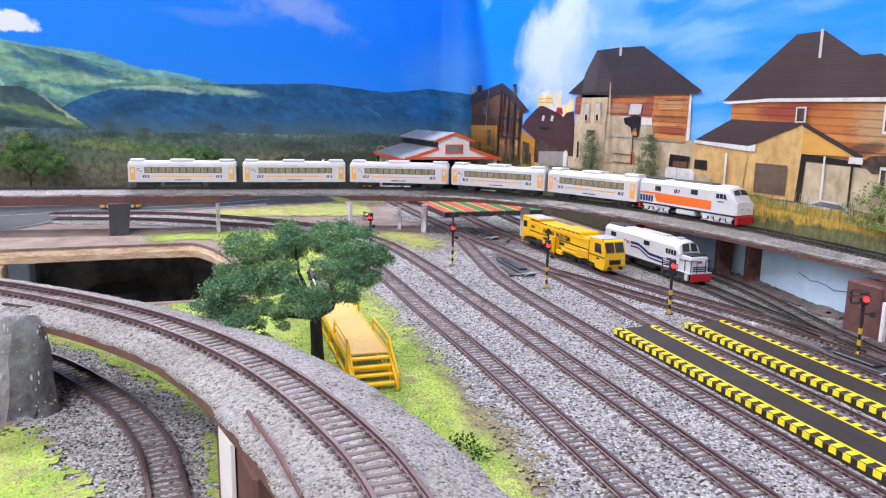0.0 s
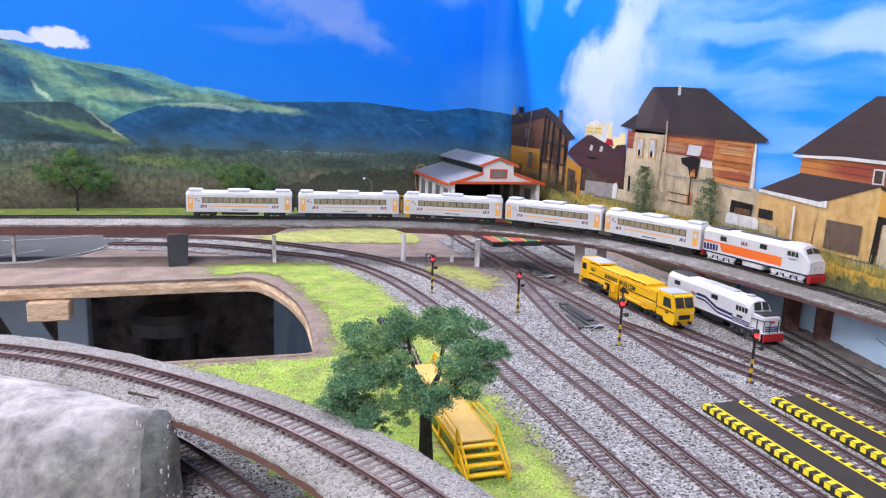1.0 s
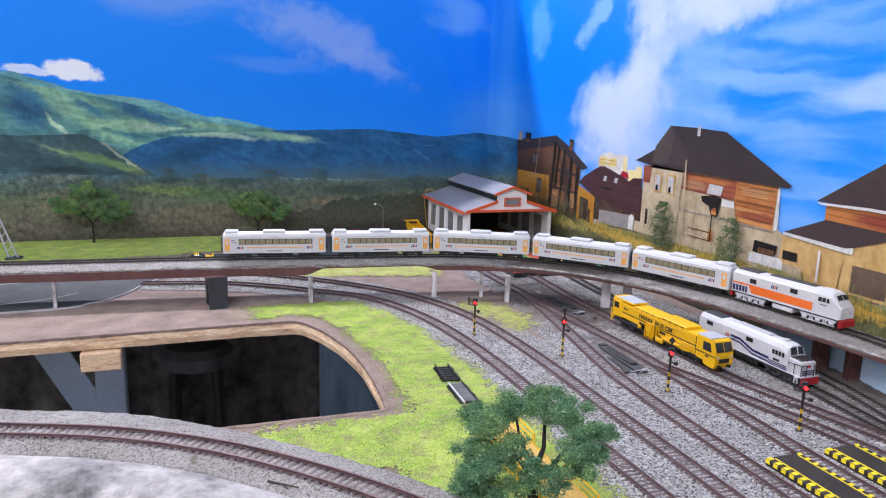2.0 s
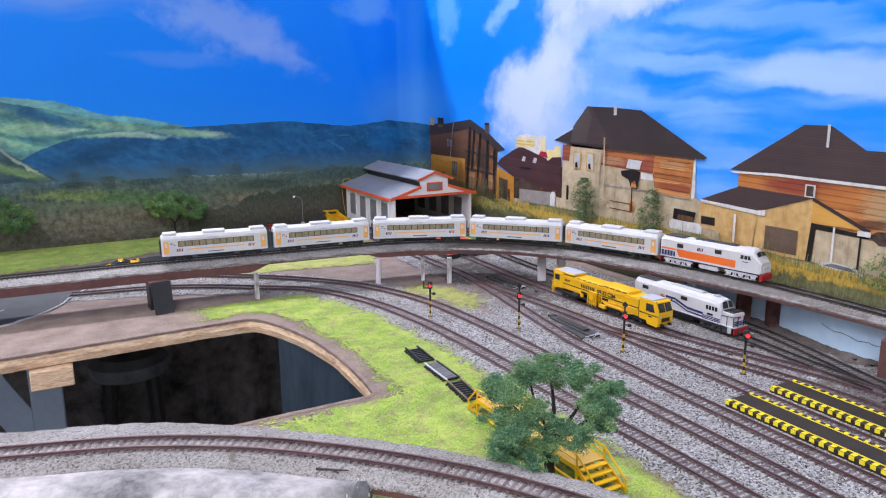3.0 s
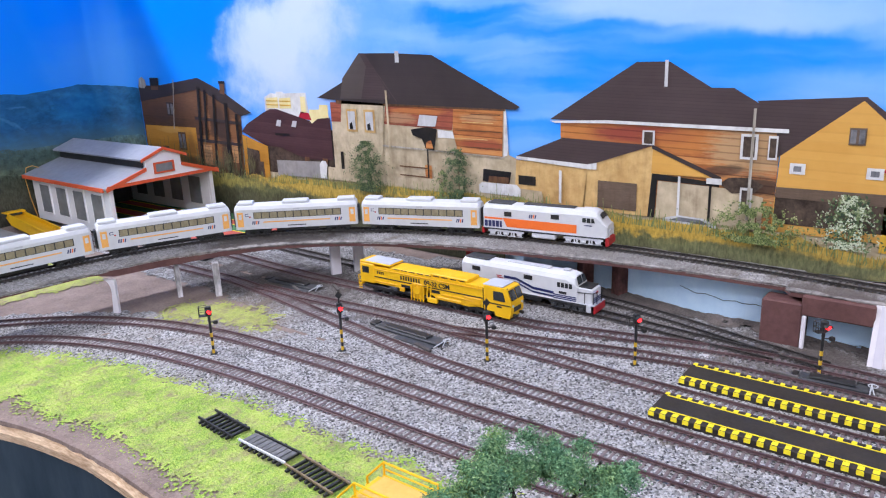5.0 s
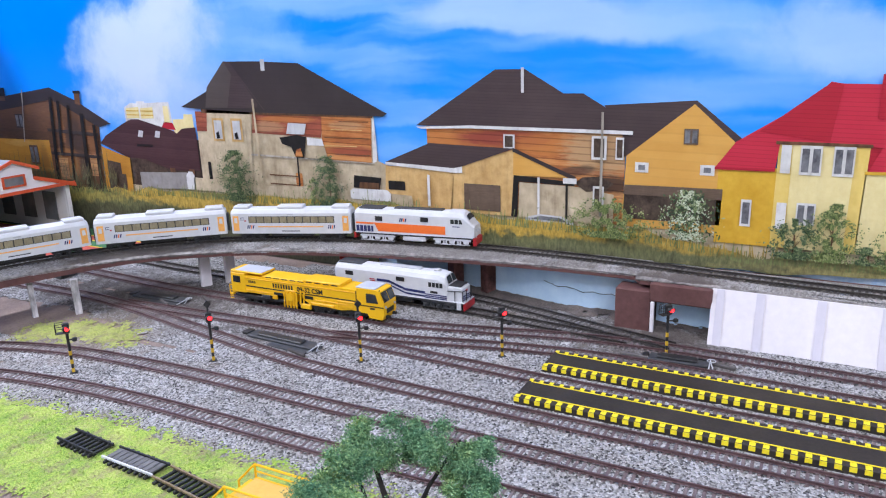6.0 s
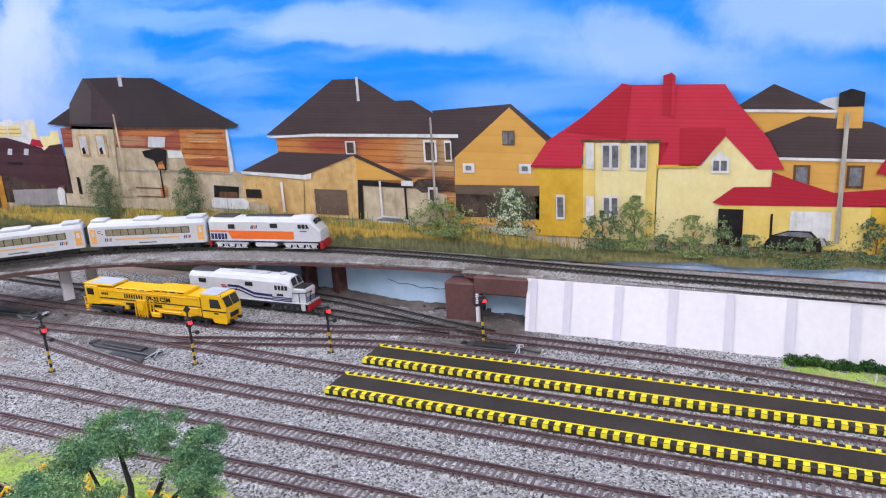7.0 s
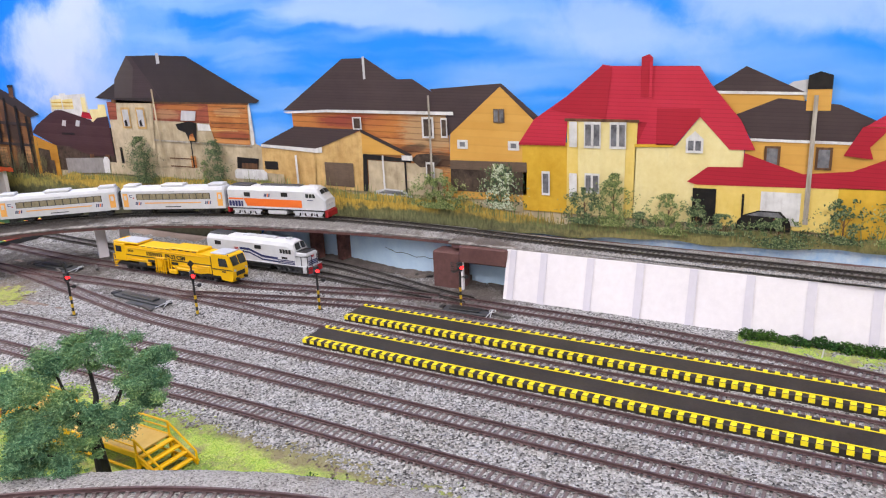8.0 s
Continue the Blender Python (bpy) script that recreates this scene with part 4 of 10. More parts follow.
def plank_print(name, tones, period, line=0.35, wander=0.35, grain=0.4, patches=()):
    """Printed boards, bricks or roof courses: each course has its own tone and a dark joint; soft patches of other tones."""
    m, n, l, b = nodes_of(name)
    run, z, c = print_coords(n, l)
    slope = math_node(n, l, "MULTIPLY_ADD", run, 0.03, z)
    q = math_node(n, l, "DIVIDE", slope, period)
    w = n.new("ShaderNodeTexWhiteNoise")
    w.noise_dimensions = "1D"
    l.new(math_node(n, l, "FLOOR", q), w.inputs["W"])
    big = noise_node(n, l, c, 14, 5, 0.6).outputs[0]
    fibre = stretched(n, l, c, 1, 7, 0, 60, 5, 0.65)
    v = math_node(n, l, "MULTIPLY_ADD", w.outputs["Value"], grain * 0.6, math_node(n, l, "MULTIPLY", fibre, grain))
    v = math_node(n, l, "MULTIPLY_ADD", big, wander * 2, math_node(n, l, "SUBTRACT", v, wander + grain * 0.8 - 0.52))
    r = ramp_node(n, tones)
    l.new(v, r.inputs[0])
    col = r.outputs[0]
    fray = math_node(n, l, "MULTIPLY_ADD", fibre, 0.6, math_node(n, l, "MULTIPLY", big, 0.4))
    for y0, h, ry, rz, turn, f, tint in patches:
        col = mix_node(n, l, math_node(n, l, "MULTIPLY", blot(n, l, c, 0.945 - y0, h, ry, rz, turn, fray, 1.5, 0.1, 0.55), f), col, tint)
    joint = math_node(n, l, "LESS_THAN", math_node(n, l, "FRACT", q), 0.2)
    dark = mix_node(n, l, math_node(n, l, "MULTIPLY", joint, line), (1.0, 1.0, 1.0), (0.3, 0.28, 0.28))
    l.new(mix_node(n, l, 1.0, col, dark, "MULTIPLY"), b.inputs["Base Color"])
    b.inputs["Roughness"].default_value = 0.42
    b.inputs["Specular IOR Level"].default_value = 0.2
    return m


def wave_top(y):
    """Height of the print's lower edge along the east wall."""
    if y > 1.5:
        return 0.0
    return (0.06 + 0.03 * max(0.0, 1.0 - y) if y < 1.0 else 0.06 - 0.05 * (y - 1.0)) + 0.0018 * math.sin(y * 31) + 0.001 * math.sin(y * 77)


def crease(x, y, h):
    """Folds of the print beside the corner: one slanting, one upright, none on the east wall."""
    fade = min(1.0, max(0.0, (0.94 - x) / 0.03))
    slant = x - (0.9 - 0.336 * h)
    return fade * (0.0042 * math.exp(-(slant / 0.02) ** 2) * min(1.0, max(0.0, (h - 0.14) / 0.1)) + 0.005 * math.exp(-((x - 0.893) / 0.011) ** 2) * min(1.0, max(0.0, (h - 0.1) / 0.15)) - 0.002 * math.exp(-((slant - 0.05) / 0.03) ** 2) + 0.002 * math.sin((x - y) * 60 + h * 4) * math.exp(-((x - y + 1.58) / 0.12) ** 2))


def print_sheet():
    g = Geo()
    line = [(-1.6 + 0.08 * k, WALL_Y, 0.0) for k in range(26)] + [(0.46 + 0.00425 * k, WALL_Y, 0.0) for k in range(101)]
    for k in range(1, 9):
        a = k / 8 * math.pi / 2
        line.append((0.885 + 0.06 * math.sin(a), 2.44 + 0.06 * math.cos(a), 0.0))
    line += [(WALL_X, 2.44 - 0.04 * k, wave_top(2.44 - 0.04 * k)) for k in range(1, 72)]
    rows = 41
    for k, (x, y, z) in enumerate(line):
        for j in range(rows):
            h = z + (0.66 - z) * j / (rows - 1)
            dent = crease(x, y, h)
            g.v.append((x - dent * 0.6, y - dent * 0.6, h))
    for k in range(len(line) - 1):
        g.f += [(k * rows + j, k * rows + j + 1, k * rows + rows + j + 1, k * rows + rows + j) for j in range(rows - 1)]
    return g


backdrop = solid("backdrop", print_sheet(), sky_print(), "glossy printed backdrop of blue sky, hills and houses", "backdrop", kind="structure", smooth=True)
BLUE_WALL = surface("blue_wall_paint", (0.3, 0.54, 0.82), (0.72, 0.83, 0.93), 0.6, fine=160, coarse=55, bump=0.3)
part("lower_wall", Geo().box(0.9465, 0.9515, -0.4, 1.52, -0.003, 0.09), BLUE_WALL, backdrop, "light blue painted wall below the print")


def on_east(name, pts, layer, mat, parent, label=""):
    """A printed shape on the east wall: (y, z) points."""
    x = WALL_X - 0.00045 * layer
    g = Geo().add([(x, y, z) for y, z in pts], [tuple(range(len(pts)))])
    bm = bmesh.new()
    me = g.mesh(name, mat)
    bm.from_mesh(me)
    bmesh.ops.triangulate(bm, faces=bm.faces[:])
    bm.to_mesh(me)
    bm.free()
    ob = new(name, me)
    ob.parent = parent
    return tagged(ob, label)


def rect(y0, y1, z0, z1):
    return [(y0, z0), (y1, z0), (y1, z1), (y0, z1)]


def printed(name, label):
    ob = new(name)
    ob.empty_display_size = 0.01
    ob.parent = backdrop
    return tagged(ob, label)


def on_north(name, top, bottom, layer, mat, rough=0.004, seed=0, label=""):
    """A printed hill on the north wall: its skyline as (x, z) points."""
    line = []
    for a, b in zip(top, top[1:]):
        k = max(1, int((b[0] - a[0]) / 0.004))
        line += [Vector(a).lerp(Vector(b), i / k) for i in range(k)]
    line.append(Vector(top[-1]))
    g = Geo()
    y = WALL_Y - 0.00045 * layer
    for q in line:
        z = q.y + rough * (noise.noise((q.x * 30, seed, 0)) + 0.6 * noise.noise((q.x * 110, seed, 3)))
        if q.x <= 0.885:
            p = (q.x, y)
        else:
            a = min((q.x - 0.885) / 0.06, math.pi / 2)
            p = (0.885 + (0.06 - 0.00045 * layer) * math.sin(a), 2.44 + (0.06 - 0.00045 * layer) * math.cos(a))
        for j in range(9):
            h = bottom + (z - bottom) * j / 8
            dent = crease(p[0], p[1], h)
            g.v.append((p[0] - dent * 0.6, p[1] - dent * 0.6, h))
    g.f = [(9 * k + j, 9 * k + j + 1, 9 * k + j + 10, 9 * k + j + 9) for k in range(len(line) - 1) for j in range(8)]
    return part(name, g, mat, backdrop, label, smooth=True)


HAZE = (0.085, 0.165, 0.2)
LIT_GREEN, LIT_PALE, SHADE = (0.25, 0.45, 0.29), (0.44, 0.62, 0.46), (0.025, 0.11, 0.21)
INK_FAR_RIDGE = scenery_print("far_ridge_print", (0.12, 0.33, 0.38), [(0.02, 0.3, 0.2, 0.03, -20, 0.5, (0.2, 0.42, 0.36))], HAZE, 0.1, 0.14, 0.25)
INK_HILL = scenery_print("green_hill_print", (0.1, 0.26, 0.25), [
    (-0.23, 0.3, 0.08, 0.075, -50, 0.95, SHADE), (-0.25, 0.35, 0.06, 0.04, -30, 0.6, SHADE), (-0.16, 0.335, 0.16, 0.014, -14, 0.7, LIT_GREEN), (-0.13, 0.29, 0.12, 0.024, -38, 0.75, LIT_GREEN), (-0.175, 0.27, 0.05, 0.008, -58, 0.8, LIT_PALE),
    (0.0, 0.298, 0.12, 0.02, -22, 0.95, SHADE), (-0.11, 0.312, 0.06, 0.012, -36, 0.8, SHADE), (0.06, 0.283, 0.07, 0.012, -18, 0.8, SHADE),
    (-0.03, 0.268, 0.14, 0.022, -6, 0.9, LIT_GREEN), (0.04, 0.263, 0.1, 0.008, -2, 0.8, LIT_PALE), (-0.05, 0.235, 0.08, 0.012, -12, 0.6, LIT_GREEN), (-0.02, 0.246, 0.05, 0.006, -8, 0.7, SHADE), (0.16, 0.268, 0.12, 0.012, -8, 0.8, LIT_GREEN), (0.03, 0.245, 0.09, 0.01, 4, 0.7, (0.04, 0.15, 0.18))], HAZE, 0.14, 0.18, 0.4)
INK_RIDGE = scenery_print("blue_ridge_print", (0.018, 0.105, 0.24), [
    (0.13, 0.252, 0.17, 0.014, 3, 0.85, LIT_GREEN), (0.2, 0.246, 0.12, 0.01, -3, 0.7, LIT_PALE), (0.32, 0.25, 0.13, 0.014, -6, 0.85, LIT_GREEN), (0.38, 0.247, 0.05, 0.008, -2, 0.6, LIT_PALE),
    # 0.86: brighter gloss beside the corner fold, painted into the ridge
    (0.1, 0.2, 0.14, 0.03, 20, 0.6, (0.01, 0.06, 0.13)), (0.5, 0.24, 0.16, 0.02, -8, 0.5, (0.01, 0.075, 0.19)), (0.86, 0.22, 0.14, 0.04, 10, 0.7, (0.014, 0.15, 0.38)), (0.7, 0.2, 0.05, 0.004, -28, 0.6, (0.07, 0.22, 0.4)), (0.72, 0.226, 0.03, 0.003, -14, 0.5, (0.07, 0.22, 0.42))], HAZE, 0.12, 0.2, 0.25)
INK_HILL_NEAR = scenery_print("dark_hill_print", (0.05, 0.1, 0.115), [
    (-0.045, 0.2, 0.09, 0.005, -40, 1.0, (0.34, 0.42, 0.32)), (-0.07, 0.22, 0.03, 0.006, -30, 0.8, (0.3, 0.34, 0.28)), (-0.1, 0.19, 0.12, 0.014, -14, 0.9, (0.14, 0.25, 0.1)), (-0.03, 0.17, 0.06, 0.012, -30, 0.9, (0.17, 0.28, 0.12)), (-0.17, 0.208, 0.08, 0.005, -18, 0.8, (0.2, 0.28, 0.17)), (-0.15, 0.165, 0.1, 0.012, -4, 0.8, (0.02, 0.04, 0.045))], HAZE, 0.125, 0.155, 0.3)
INK_MEADOW = field_print("meadow_print", [(0.0, (0.085, 0.08, 0.062)), (0.22, (0.13, 0.122, 0.094)), (0.42, (0.135, 0.136, 0.1)), (0.6, (0.115, 0.145, 0.095)), (0.74, (0.085, 0.122, 0.095)), (0.88, (0.1, 0.155, 0.135)), (1.0, HAZE)], 0.155, 0.22, 1.0, 0.95, 0.06, [
    (-2.45, 0.118, 0.13, 0.016, -5, 0.7, (0.16, 0.22, 0.07)), (-2.32, 0.1, 0.12, 0.024, -6, 0.65, (0.09, 0.17, 0.06)), (-2.16, 0.146, 0.16, 0.006, -2, 0.8, (0.22, 0.28, 0.3)), (-1.98, 0.138, 0.12, 0.005, -3, 0.6, (0.17, 0.22, 0.22)), (-2.05, 0.08, 0.09, 0.016, -6, 0.6, (0.22, 0.17, 0.11)),
    (-2.36, 0.055, 0.22, 0.028, 0, 0.5, (0.17, 0.145, 0.1)), (-2.66, 0.085, 0.12, 0.045, 0, 0.55, (0.2, 0.19, 0.12)), (-2.68, 0.145, 0.1, 0.012, 0, 0.6, (0.2, 0.22, 0.17)), (-2.44, 0.138, 0.05, 0.012, 0, 0.7, (0.025, 0.05, 0.045)), (-2.28, 0.137, 0.07, 0.014, 0, 0.7, (0.028, 0.055, 0.05)), (-2.0, 0.11, 0.1, 0.02, 0, 0.6, (0.03, 0.05, 0.045)), (-1.8, 0.13, 0.16, 0.02, 0, 0.5, (0.04, 0.075, 0.07))])
INK_THICKET = field_print("thicket_print", [(0.0, (0.05, 0.046, 0.037)), (0.4, (0.085, 0.085, 0.06)), (0.8, (0.06, 0.073, 0.05)), (1.0, (0.08, 0.11, 0.08))], 0.11, 0.65, 2.0, 0.9, 0.05)
on_north("printed_ridge", [(-1.6, 0.46), (-0.6, 0.42), (-0.252, 0.379), (-0.118, 0.341), (-0.026, 0.333), (0.039, 0.327), (0.128, 0.297), (0.221, 0.285), (0.316, 0.263), (0.4, 0.25)], 0.12, 0.5, INK_FAR_RIDGE, 0.003, 6, "pale misty far ridge")
on_north("printed_hill", [(-1.6, 0.43), (-0.9, 0.45), (-0.5, 0.41), (-0.252, 0.367), (-0.213, 0.354), (-0.118, 0.337), (-0.041, 0.322), (0.061, 0.3), (0.143, 0.281), (0.225, 0.27), (0.386, 0.256), (0.52, 0.23)], 0.12, 1, INK_HILL, 0.003, 1, "green mountain slopes with dark gullies")
on_north("printed_ridge", [(-0.04, 0.2), (0.0, 0.222), (0.081, 0.25), (0.204, 0.258), (0.316, 0.262), (0.386, 0.264), (0.552, 0.27), (0.675, 0.258), (0.736, 0.252), (0.844, 0.264), (0.93, 0.256), (0.979, 0.25)], 0.12, 2, INK_RIDGE, 0.0015, 2, "dark blue mountain ridge with lit green crest")
on_north("printed_slope", [(-1.6, 0.27), (-0.6, 0.26), (-0.26, 0.241), (-0.123, 0.246), (-0.075, 0.226), (-0.035, 0.196), (0.003, 0.168), (0.03, 0.15)], 0.12, 4, INK_HILL_NEAR, 0.002, 4, "dark hillside with a pale rocky edge")
on_north("printed_meadow", [(-1.6, 0.165), (-0.8, 0.16), (-0.267, 0.158), (-0.152, 0.154), (0.092, 0.146), (0.3, 0.143), (0.5, 0.142), (0.723, 0.146), (0.979, 0.15)], 0.0, 5, INK_MEADOW, 0.005, 5, "hazy dark green and grey meadow")
on_north("printed_thicket", [(0.3, 0.04), (0.42, 0.07), (0.5, 0.095), (0.6, 0.1), (0.75, 0.1), (0.979, 0.105)], 0.0, 6, INK_THICKET, 0.014, 7, "dark tall grass thicket")



def far_tree(x, z0, z1, w, seed, mat):
    """A small dark printed tree in the misty meadow."""
    rnd = random.Random(seed)
    g = Geo()
    for k in range(520):
        t = rnd.random()
        r = 0.0005 + 0.0013 * rnd.random()
        cx, cz = x + rnd.gauss(0, 0.36) * w * (0.4 + math.sin(math.pi * t)), z0 + (z1 - z0) * t
        a = rnd.random() * math.pi
        ca, sa = math.cos(a) * r, math.sin(a) * r
        y = WALL_Y - 0.0031 - 0.0000006 * k
        g.add([(cx - ca, y, cz - sa), (cx + sa * 0.6, y, cz - ca * 0.6), (cx + ca, y, cz + sa), (cx - sa * 0.6, y, cz + ca * 0.6)], [(0, 1, 2, 3)])
    return part("printed_tree", g, mat, backdrop, "small dark printed tree in the mist")


INK_FAR_TREE = ink("far_tree_print", (0.06, 0.095, 0.088), (0.1, 0.14, 0.115), 120, 40)
for x, z0, z1, w, seed in ((-0.02, 0.12, 0.162, 0.05, 1), (0.06, 0.12, 0.168, 0.04, 2), (0.13, 0.125, 0.155, 0.03, 3), (0.3, 0.128, 0.165, 0.05, 4), (0.42, 0.125, 0.168, 0.035, 5), (0.56, 0.12, 0.155, 0.06, 6), (-0.22, 0.125, 0.16, 0.06, 7), (-0.12, 0.12, 0.15, 0.04, 8), (0.68, 0.11, 0.15, 0.05, 9)):
    far_tree(x, z0, z1, w, seed, INK_FAR_TREE)
INK_ROOF = plank_print("brown_roof_print", [(0.3, (0.05, 0.034, 0.036)), (0.8, (0.085, 0.06, 0.06))], 0.004, 0.18, 0.3, 0.12)
INK_ROOF_DARK = plank_print("dark_roof_print", [(0.3, (0.034, 0.026, 0.026)), (0.8, (0.06, 0.046, 0.046))], 0.0032, 0.06, 0.3, 0.1)
INK_RED_ROOF = plank_print("red_roof_print", [(0.3, (0.44, 0.02, 0.045)), (0.8, (0.56, 0.04, 0.07))], 0.0046, 0.26, 0.25, 0.12)
INK_RED_DARK = plank_print("dark_red_roof_print", [(0.3, (0.35, 0.014, 0.03)), (0.8, (0.44, 0.025, 0.045))], 0.0046, 0.24, 0.25, 0.12)
RUST, TAN, SOOT, WINE = (0.5, 0.19, 0.05), (0.45, 0.3, 0.16), (0.05, 0.035, 0.03), (0.25, 0.05, 0.038)
INK_BRICK = plank_print("weathered_board_print", [(0.2, (0.2, 0.06, 0.03)), (0.42, (0.4, 0.14, 0.045)), (0.62, (0.55, 0.24, 0.08)), (0.9, (0.5, 0.3, 0.15))], 0.0085, 0.5, 0.35, 0.4, [
    (1.3, 0.203, 0.1, 0.016, 0, 0.9, WINE), (1.24, 0.196, 0.08, 0.02, 0, 0.6, RUST), (1.17, 0.19, 0.07, 0.04, 0, 0.8, TAN), (1.16, 0.15, 0.05, 0.016, 0, 0.9, SOOT), (1.2, 0.165, 0.04, 0.01, 10, 0.7, SOOT), (1.4, 0.2, 0.05, 0.02, 0, 0.5, RUST), (1.54, 0.178, 0.06, 0.012, 0, 0.7, WINE), (1.55, 0.215, 0.05, 0.008, 0, 0.5, TAN)])
INK_BRICK_RED = plank_print("red_board_print", [(0.25, (0.17, 0.04, 0.03)), (0.55, (0.32, 0.09, 0.055)), (0.8, (0.48, 0.2, 0.08))], 0.0085, 0.45, 0.35, 0.4, [(1.66, 0.222, 0.08, 0.008, 0, 0.6, RUST), (1.7, 0.21, 0.05, 0.012, 0, 0.5, TAN)])
INK_BURNT = plank_print("burnt_board_print", [(0.2, (0.05, 0.035, 0.03)), (0.42, (0.3, 0.16, 0.08)), (0.65, (0.48, 0.25, 0.1)), (0.9, (0.42, 0.31, 0.2))], 0.007, 0.5, 0.55)
INK_CREAM = ink("beige_wall_print", (0.33, 0.26, 0.165), (0.62, 0.515, 0.36), 55, 14)
INK_SAND = ink("sand_wall_print", (0.4, 0.23, 0.075), (0.68, 0.46, 0.2), 70, 16)
INK_OCHRE = plank_print("ochre_wall_print", [(0.25, (0.52, 0.26, 0.05)), (0.6, (0.64, 0.35, 0.085)), (0.9, (0.68, 0.42, 0.13))], 0.0105, 0.06, 0.3, 0.15)
INK_YELLOW = ink("yellow_wall_print", (0.66, 0.46, 0.1), (0.78, 0.6, 0.2), 60, 9, dirt=0.3)
INK_GOLD = ink("gold_wall_print", (0.52, 0.29, 0.02), (0.7, 0.44, 0.06), 60, 9, dirt=0.3)
INK_PALE = ink("cream_wall_print", (0.66, 0.53, 0.22), (0.8, 0.7, 0.38), 60, 9, dirt=0.3)
INK_TIMBER = ink("scorched_timber_print", (0.06, 0.032, 0.02), (0.2, 0.1, 0.05), 60, 20, (1, 5, 0.5))
INK_WHITE = ink("white_print", (0.52, 0.51, 0.5), (0.74, 0.73, 0.72), 60, 20)
INK_POLE = ink("weathered_pole_print", (0.22, 0.19, 0.15), (0.5, 0.46, 0.4), 120, 40, (1, 4, 0.5))
INK_GREYW = ink("grey_print", (0.42, 0.42, 0.43), (0.58, 0.58, 0.6), 60, 20)
INK_PANE = ink("window_print", (0.05, 0.05, 0.058), (0.25, 0.25, 0.265), 150, 40)
INK_BLACK = ink("shadow_print", (0.008, 0.008, 0.01), (0.03, 0.025, 0.022), 100, 30)
INK_GARAGE = ink("garage_door_print", (0.1, 0.07, 0.05), (0.16, 0.11, 0.08), 100, 12, (1, 1, 8))
INK_FIELD = field_print("field_grass_print", [(0.0, (0.055, 0.055, 0.036)), (0.42, (0.085, 0.085, 0.05)), (0.6, (0.13, 0.135, 0.062)), (0.72, (0.19, 0.17, 0.07)), (0.84, (0.24, 0.21, 0.075)), (0.95, (0.15, 0.19, 0.075))], 0.12, 0.65, 2.2, 0.8, 0.04, [
    (-0.95, 0.08, 0.3, 0.02, -3, 0.8, (0.46, 0.31, 0.06)), (-0.6, 0.09, 0.34, 0.018, -2, 0.9, (0.5, 0.33, 0.06)), (-0.3, 0.09, 0.24, 0.016, 0, 0.85, (0.48, 0.31, 0.055)), (-0.1, 0.082, 0.14, 0.012, 0, 0.7, (0.42, 0.27, 0.05)), (-1.25, 0.075, 0.2, 0.02, 0, 0.6, (0.3, 0.25, 0.06)), (0.15, 0.07, 0.3, 0.012, 2, 0.5, (0.3, 0.25, 0.09)),
    (-1.4, 0.05, 0.16, 0.06, 0, 0.7, (0.05, 0.07, 0.03)), (-0.75, 0.055, 0.25, 0.02, 0, 0.4, (0.09, 0.13, 0.05))])
INK_GREEN = field_print("green_grass_print", [(0.0, (0.09, 0.105, 0.045)), (0.7, (0.17, 0.2, 0.075)), (1.0, (0.25, 0.3, 0.12))], 0.13, 0.6, 2.2, 0.7, 0.03)


def leaf_print(name, stops):
    m, n, l, b = nodes_of(name)
    g = n.new("ShaderNodeNewGeometry")
    r = ramp_node(n, stops)
    l.new(g.outputs["Random Per Island"], r.inputs[0])
    l.new(r.outputs[0], b.inputs["Base Color"])
    b.inputs["Roughness"].default_value = 0.5
    return m


INK_LEAF = leaf_print("leaf_print", [(0.0, (0.012, 0.03, 0.015)), (0.4, (0.05, 0.09, 0.035)), (0.75, (0.14, 0.2, 0.075)), (1.0, (0.34, 0.38, 0.2))])
INK_LEAF_LIGHT = leaf_print("light_leaf_print", [(0.0, (0.03, 0.05, 0.015)), (0.3, (0.1, 0.15, 0.04)), (0.7, (0.24, 0.3, 0.09)), (1.0, (0.45, 0.46, 0.22))])
INK_PORCH = ink("porch_print", (0.025, 0.017, 0.013), (0.12, 0.085, 0.065), 200, 40)
INK_BLOSSOM = ink("blossom_print", (0.35, 0.42, 0.25), (0.75, 0.78, 0.62), 300, 60)


def window(parent, y0, y1, z0, z1, layer=6, bars=1, frame_mat=None, pane_mat=None):
    w = on_east("window", rect(y0, y1, z0, z1), layer, frame_mat or INK_WHITE, parent)
    d = (y1 - y0) / (bars + 1)
    for k in range(bars + 1):
        a, b = y0 + d * k, y0 + d * (k + 1)
        m = (z1 - z0) * 0.1
        on_east("pane", rect(a + d * 0.16, b - d * 0.16, z0 + m, z1 - m), layer + 1, pane_mat or INK_PANE, w)
    return w


# pale yard ground behind the grass
yard = printed("printed_yard", "sandy printed ground behind the grass")
on_east("ground", [(0.0, 0.095), (1.0, 0.066), (1.5, 0.04), (2.44, 0.04), (2.44, 0.108), (1.0, 0.108), (0.0, 0.13)], 1, INK_CREAM, yard)
